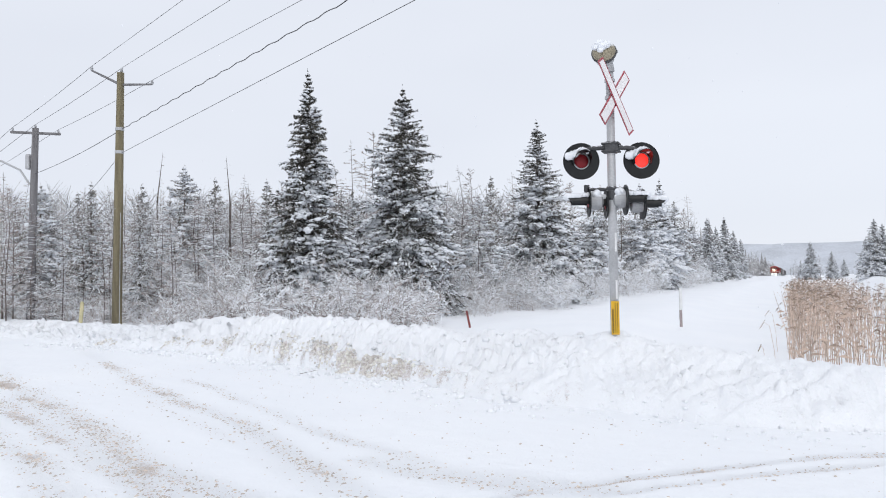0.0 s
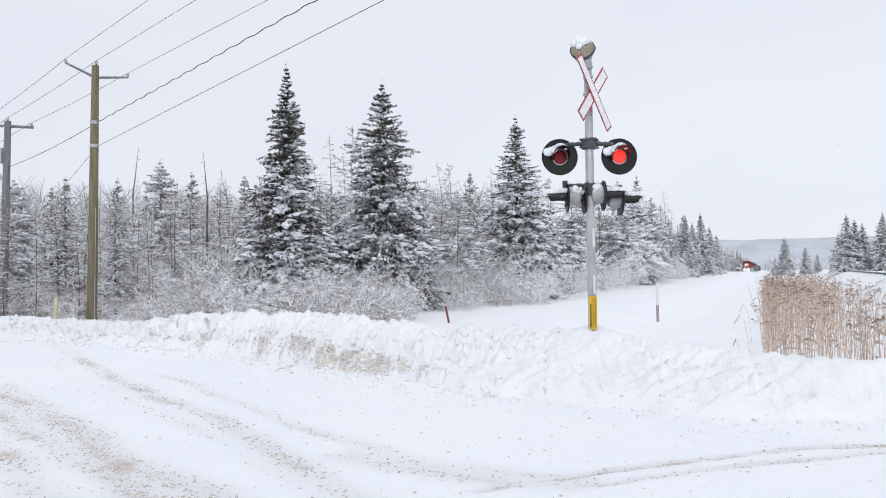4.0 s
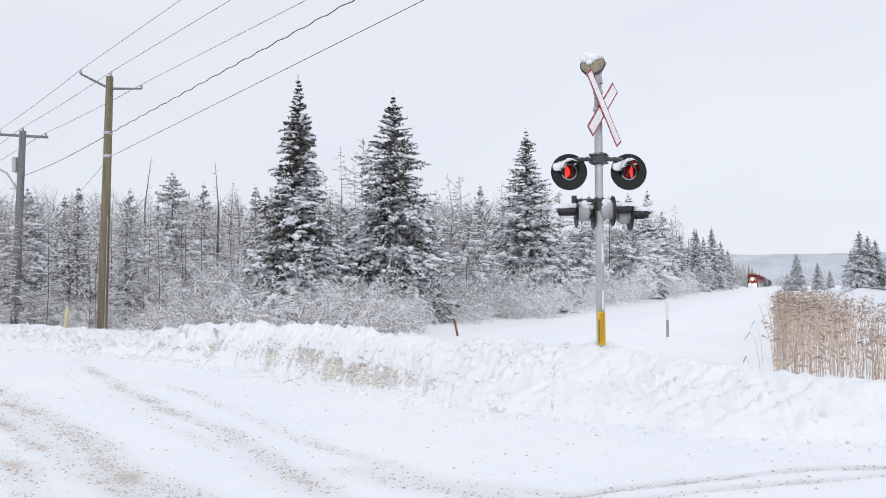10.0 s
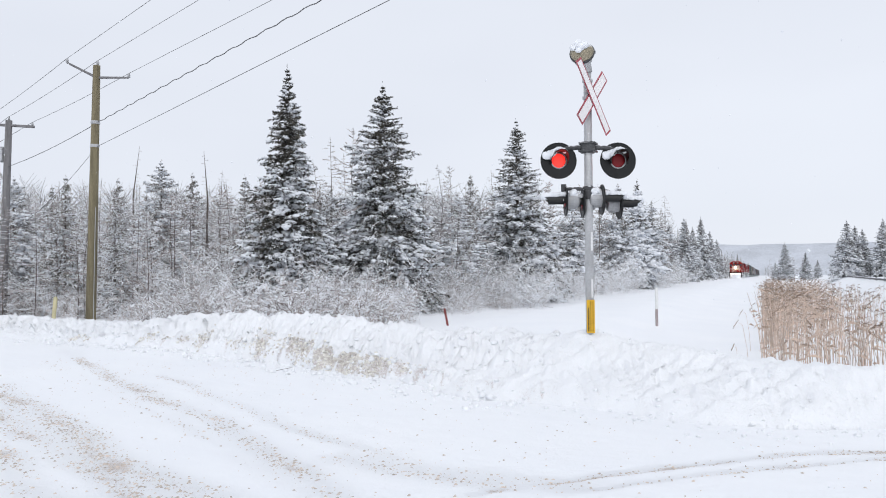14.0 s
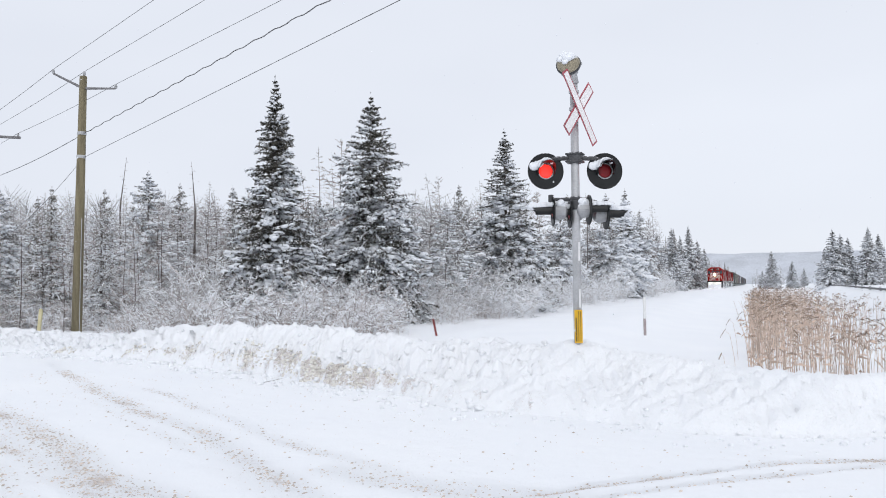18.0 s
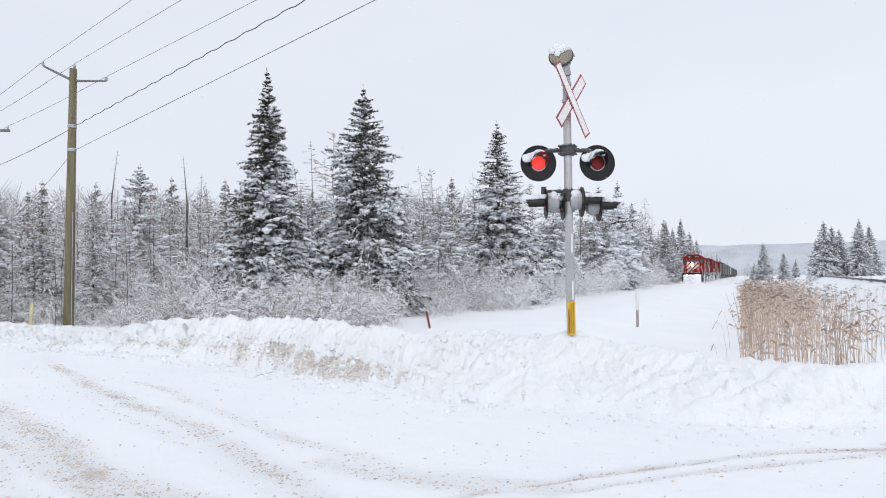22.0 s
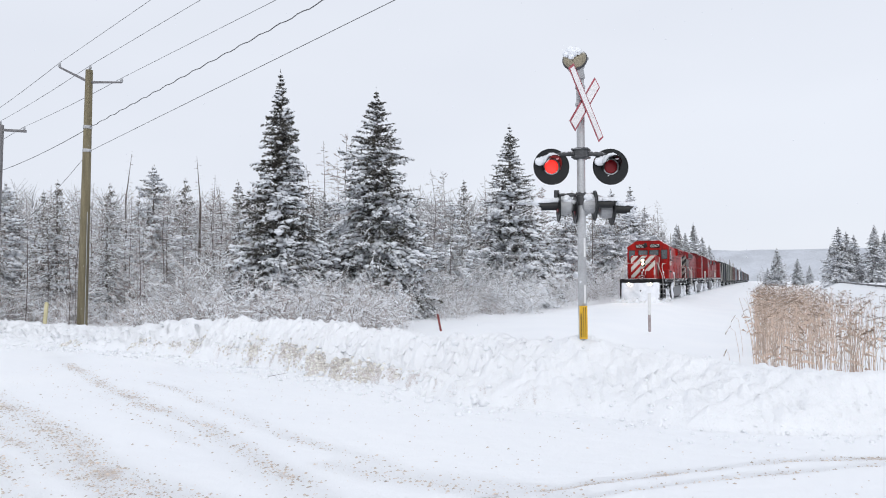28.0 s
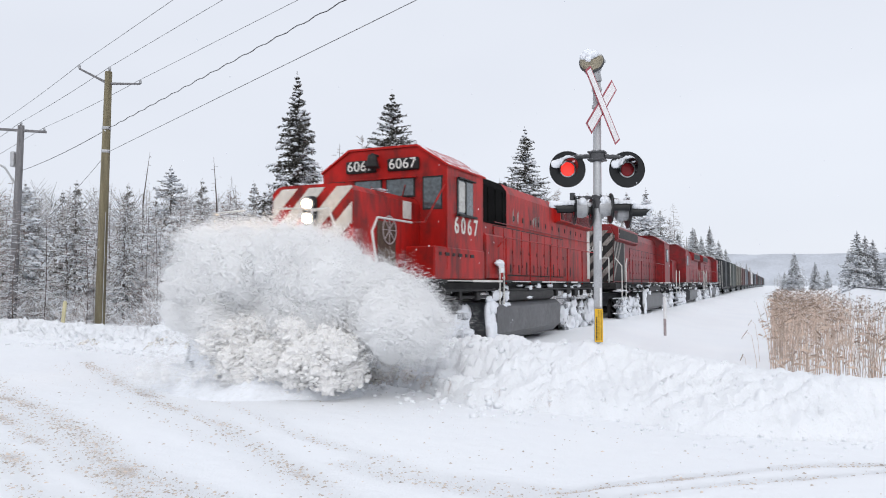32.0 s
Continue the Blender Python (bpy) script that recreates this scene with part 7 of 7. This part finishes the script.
def build_train():
    wheel, plain_wheel = wheel_mesh(), wheel_mesh(12)
    vehicles, spin = [], []
    lead, w = lead_locomotive(wheel)
    vehicles.append((lead, 0.0))
    spin += w
    y = 22.9
    second, w = trailing_locomotive(wheel, M_REDDARK, True, "dark red locomotive running backwards, with black-and-white striped end", 5)
    vehicles.append((second, y))
    spin += w
    y += 21.0
    third, w = trailing_locomotive(wheel, M_REDDARK, False, "third red locomotive coupled behind, weathered and dark", 6)
    third.scale = (1, -1, 1)
    vehicles.append((third, y + 20.2))
    y += 21.0
    fourth, w = trailing_locomotive(wheel, M_REDDARK, False, "fourth red locomotive coupled before the freight cars, weathered", 7)
    vehicles.append((fourth, y))
    y += 20.3
    order = [(0, 17.2, 4.7), (1, 17.2, 4.75), (2, 16.6, 4.6), (3, 16.6, 4.6), (4, 17.2, 4.7), (3, 16.6, 4.5), (5, 15.5, 4.2), (0, 16.6, 4.2), (4, 16.6, 4.5), (3, 17.2, 4.6), (0, 16.6, 4.4), (1, 16.6, 4.5), (3, 15.5, 4.4), (4, 16.6, 4.5),
             (0, 16.6, 4.4), (3, 16.6, 4.5), (1, 16.6, 4.5), (0, 16.6, 4.4)]
    for k, (i, length, height) in enumerate(order):
        car = freight_car(plain_wheel, i, length, height, k > 4)
        vehicles.append((car, y))
        y += length + 1.1
    return vehicles, spin


# ---- build the place ----
build_ground()
build_bank()
build_track()
signal, lamp_drums = build_signal()
build_poles()
build_stakes()
build_reeds()
build_woods()
build_distance()
TRAIN, SPIN = build_train()


def plume_top(x):
    """Height of the thrown-up snow over the line's cross-section."""
    for (a, h0), (b, h1) in zip(PLUME, PLUME[1:]):
        if a <= x <= b:
            return h0 + (h1 - h0) * (x - a) / (b - a)
    return 1.0


PLUME = [(-9.4, 2.30), (-8.9, 2.55), (-6.8, 2.58), (-5.8, 2.08), (-4.9, 1.55), (-4.3, 1.1), (-3.6, 0.8)]


def powder_cloud(name, seed, count, radius, wide=1.0, core=0.0, flake=0.016):
    """A puff of blown snow: a billowing, finely broken heart and fine flakes thinning outwards."""
    rng = random.Random(seed)
    s = Shape()
    if core:
        n, rings = 44, 28
        for i in range(rings + 1):
            a = math.pi * i / rings
            for j in range(n):
                b = 6.2832 * j / n
                d = Vector((math.sin(a) * math.cos(b), math.sin(a) * math.sin(b), math.cos(a)))
                q = 1 + 0.42 * noise.noise(d * 1.3 + Vector((seed, 0, 0))) + 0.16 * noise.fractal(d * 3.5 + Vector((0, seed, 0)), 0.8, 2.1, 4)
                s.v.append((d.x * q * core * wide, d.y * q * core, d.z * q * core))
        s.f = [(i * n + j, (i + 1) * n + j, (i + 1) * n + (j + 1) % n, i * n + (j + 1) % n) for i in range(rings) for j in range(n)]
    for i in range(count):
        d = Vector((rng.gauss(0, 1), rng.gauss(0, 1), rng.gauss(0, 1))).normalized()
        d *= (core * 0.95 + (radius - core * 0.95) * rng.random() ** 1.3) * (1.0 + 0.42 * noise.noise(d * 1.3 + Vector((seed, 0, 0))))
        d.x *= wide
        out = (d.normalized() + Vector((rng.gauss(0, 0.12), rng.gauss(0, 0.12), rng.gauss(0, 0.12)))).normalized()
        a = out.orthogonal().normalized()
        b = out.cross(a)
        q = flake * rng.uniform(0.5, 1.3)
        turn = rng.uniform(0, 1.0)
        s.add([d + (a * math.cos(turn + k * 1.2566) + b * math.sin(turn + k * 1.2566)) * q * rng.uniform(0.7, 1.2) for k in range(5)], [(0, 1, 2, 3, 4)])
    return s.mesh(name, M_POWDER, True)


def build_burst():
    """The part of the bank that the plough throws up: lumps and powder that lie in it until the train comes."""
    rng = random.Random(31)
    lumps = []
    for k in range(4):
        s = Shape()
        n, rings, size = 26, 15, 0.20
        for i in range(rings + 1):
            a = math.pi * i / rings
            for j in range(n):
                b = 6.2832 * j / n
                d = Vector((math.sin(a) * math.cos(b), math.sin(a) * math.sin(b), math.cos(a)))
                q = 1 + 0.45 * noise.noise(d * 1.5 + Vector((k, 0, 0))) + 0.34 * noise.noise(d * 4 + Vector((0, k, 0))) + 0.2 * noise.noise(d * 9 + Vector((0, k, 0)))
                s.v.append(tuple(d * q * size))
        s.f = [(i * n + j, (i + 1) * n + j, (i + 1) * n + (j + 1) % n, i * n + (j + 1) % n) for i in range(rings) for j in range(n)]
        for j in range(150):
            d = Vector((rng.gauss(0, 1), rng.gauss(0, 1), rng.gauss(0, 1))).normalized() * rng.uniform(0.15, 0.30)
            q = 0.008 + 0.034 * rng.random() ** 2.2
            s.lump(tuple(d), (q * rng.uniform(0.7, 1.5), q * rng.uniform(0.7, 1.5), q * rng.uniform(0.6, 1.1)), rng, 2, 5, 0.5)
        lumps.append(s.mesh("burst_lumps", M_CRUST, False))
    puffs = [powder_cloud("burst_powder", 60 + k, 5200, 0.60, (1.0, 1.15, 1.45)[k % 3], 0.36, 0.0115) for k in range(6)]
    wisps = [powder_cloud("burst_wisp", 70 + k, 1100, 0.42, 1.6, 0.05, 0.010) for k in range(3)]
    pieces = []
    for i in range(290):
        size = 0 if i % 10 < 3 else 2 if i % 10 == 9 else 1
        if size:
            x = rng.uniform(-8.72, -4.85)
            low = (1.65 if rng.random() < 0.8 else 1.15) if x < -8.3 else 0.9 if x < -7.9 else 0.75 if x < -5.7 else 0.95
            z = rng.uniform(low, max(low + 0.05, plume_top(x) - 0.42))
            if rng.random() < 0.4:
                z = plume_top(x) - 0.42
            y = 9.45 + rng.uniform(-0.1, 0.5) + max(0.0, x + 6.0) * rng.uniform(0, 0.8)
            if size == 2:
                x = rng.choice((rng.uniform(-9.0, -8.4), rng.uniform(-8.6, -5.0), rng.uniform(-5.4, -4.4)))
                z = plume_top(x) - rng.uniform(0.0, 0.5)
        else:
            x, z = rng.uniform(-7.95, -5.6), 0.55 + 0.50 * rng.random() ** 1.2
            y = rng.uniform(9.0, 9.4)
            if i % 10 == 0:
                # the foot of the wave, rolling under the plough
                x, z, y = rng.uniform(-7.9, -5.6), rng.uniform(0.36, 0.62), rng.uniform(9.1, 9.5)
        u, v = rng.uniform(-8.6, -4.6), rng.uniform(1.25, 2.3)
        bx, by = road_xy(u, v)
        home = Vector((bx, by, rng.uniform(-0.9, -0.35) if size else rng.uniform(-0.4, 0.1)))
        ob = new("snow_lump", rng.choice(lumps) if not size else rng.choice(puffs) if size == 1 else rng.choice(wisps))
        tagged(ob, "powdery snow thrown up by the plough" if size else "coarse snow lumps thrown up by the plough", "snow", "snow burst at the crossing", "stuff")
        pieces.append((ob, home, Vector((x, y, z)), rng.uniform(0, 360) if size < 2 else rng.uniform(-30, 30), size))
    # loose snow whirled up round the plough and the first wheels all the way
    lead = TRAIN[0][0]
    thin = [powder_cloud("whirled_snow", 80 + k, 700, 0.45, 1.3, 0.05, 0.010) for k in range(3)]
    for k in range(18):
        o = new("whirled_snow", thin[k % 3])
        o.parent = lead
        o["kind"] = "stuff"
        o["label"] = "fine snow whirled up by the train"
        y = rng.uniform(-0.7, 6.5)
        sg = rng.choice((-1, 1, 1))
        o.matrix_basis = pose(sg * rng.uniform(1.0, 1.9), y, rng.uniform(0.05, 0.45), 0, 0, 90 + rng.uniform(-20, 20))
    for k in range(10):
        o = new("whirled_snow", thin[k % 3])
        o.parent = lead
        o["kind"] = "stuff"
        o.matrix_basis = pose(rng.uniform(-1.5, 1.5), rng.uniform(-1.1, -0.6), rng.uniform(0.1, 0.35), 0, 0, rng.uniform(-20, 20))
    return pieces


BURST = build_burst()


def build_flakes():
    """Light snowfall, one drifting body of flakes."""
    rng = random.Random(12)
    s = Shape()
    for i in range(4500):
        p = Vector((rng.uniform(-11, 12), rng.uniform(3.0, 12.0), rng.uniform(0.2, 38)))
        r = rng.uniform(0.004, 0.009)
        s.add([p + Vector((r, 0, 0)), p + Vector((0, r, 0)), p - Vector((r, 0, 0)), p - Vector((0, r, 0)), p + Vector((0, 0, r)), p - Vector((0, 0, r))],
              [(0, 1, 4), (1, 2, 4), (2, 3, 4), (3, 0, 4), (1, 0, 5), (2, 1, 5), (3, 2, 5), (0, 3, 5)])
    return solid("snowflakes", s, M_CLUMP, "sparse falling snowflakes in the air", "snowflakes", kind="stuff")


FLAKES = build_flakes()


# ---- what moves ----
def train_y(t):
    """The place of the leading platform along the line, in metres."""
    return 16.38 + 10.84 * (31.4 - t)


def motions():
    for vehicle, back in TRAIN:
        # the line climbs away from the crossing, so each vehicle follows its grade
        rows = []
        for t in range(0, 33, 2):
            y = train_y(t) + back
            pitch = math.degrees(math.atan2(rail_z(y + 17) - rail_z(y), 17))
            rows.append((t, pose(TRACK_X, y, rail_z(y), pitch, 0, 0)))
        walk(vehicle, rows)
    walk(FLAKES, [(t, Matrix.Translation((-0.35 * t, 0, -1.05 * t))) for t in (0, 8, 16, 24, 32)])
    for w in SPIN[:6]:
        at, rows, k = w.matrix_basis.translation.copy(), [], 0
        while k * 0.0735 < 32:
            rows.append((k * 0.0735, k * 0.0735 * 10.84 / 0.508))
            k += 1
        rows.append((32.0, 32 * 10.84 / 0.508))
        walk(w, [(t, Matrix.Translation(at) @ Matrix.Rotation(a, 4, "X")) for t, a in rows])
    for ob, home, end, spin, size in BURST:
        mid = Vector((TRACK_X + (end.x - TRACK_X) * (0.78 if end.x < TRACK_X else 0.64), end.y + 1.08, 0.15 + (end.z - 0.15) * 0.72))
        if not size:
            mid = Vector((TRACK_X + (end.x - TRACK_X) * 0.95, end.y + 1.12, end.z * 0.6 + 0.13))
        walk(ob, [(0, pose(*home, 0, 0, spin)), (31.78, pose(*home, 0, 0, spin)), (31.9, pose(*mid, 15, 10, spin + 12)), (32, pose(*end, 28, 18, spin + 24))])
    # the flashing lamps: each added four-sided drum makes a quarter turn every half period
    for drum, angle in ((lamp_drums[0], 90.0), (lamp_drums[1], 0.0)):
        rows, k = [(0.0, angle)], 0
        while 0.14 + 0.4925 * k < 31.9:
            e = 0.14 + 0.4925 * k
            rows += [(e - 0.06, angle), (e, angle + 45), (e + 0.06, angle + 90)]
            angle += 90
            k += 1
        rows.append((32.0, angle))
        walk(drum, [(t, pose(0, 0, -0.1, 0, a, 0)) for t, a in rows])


motions()
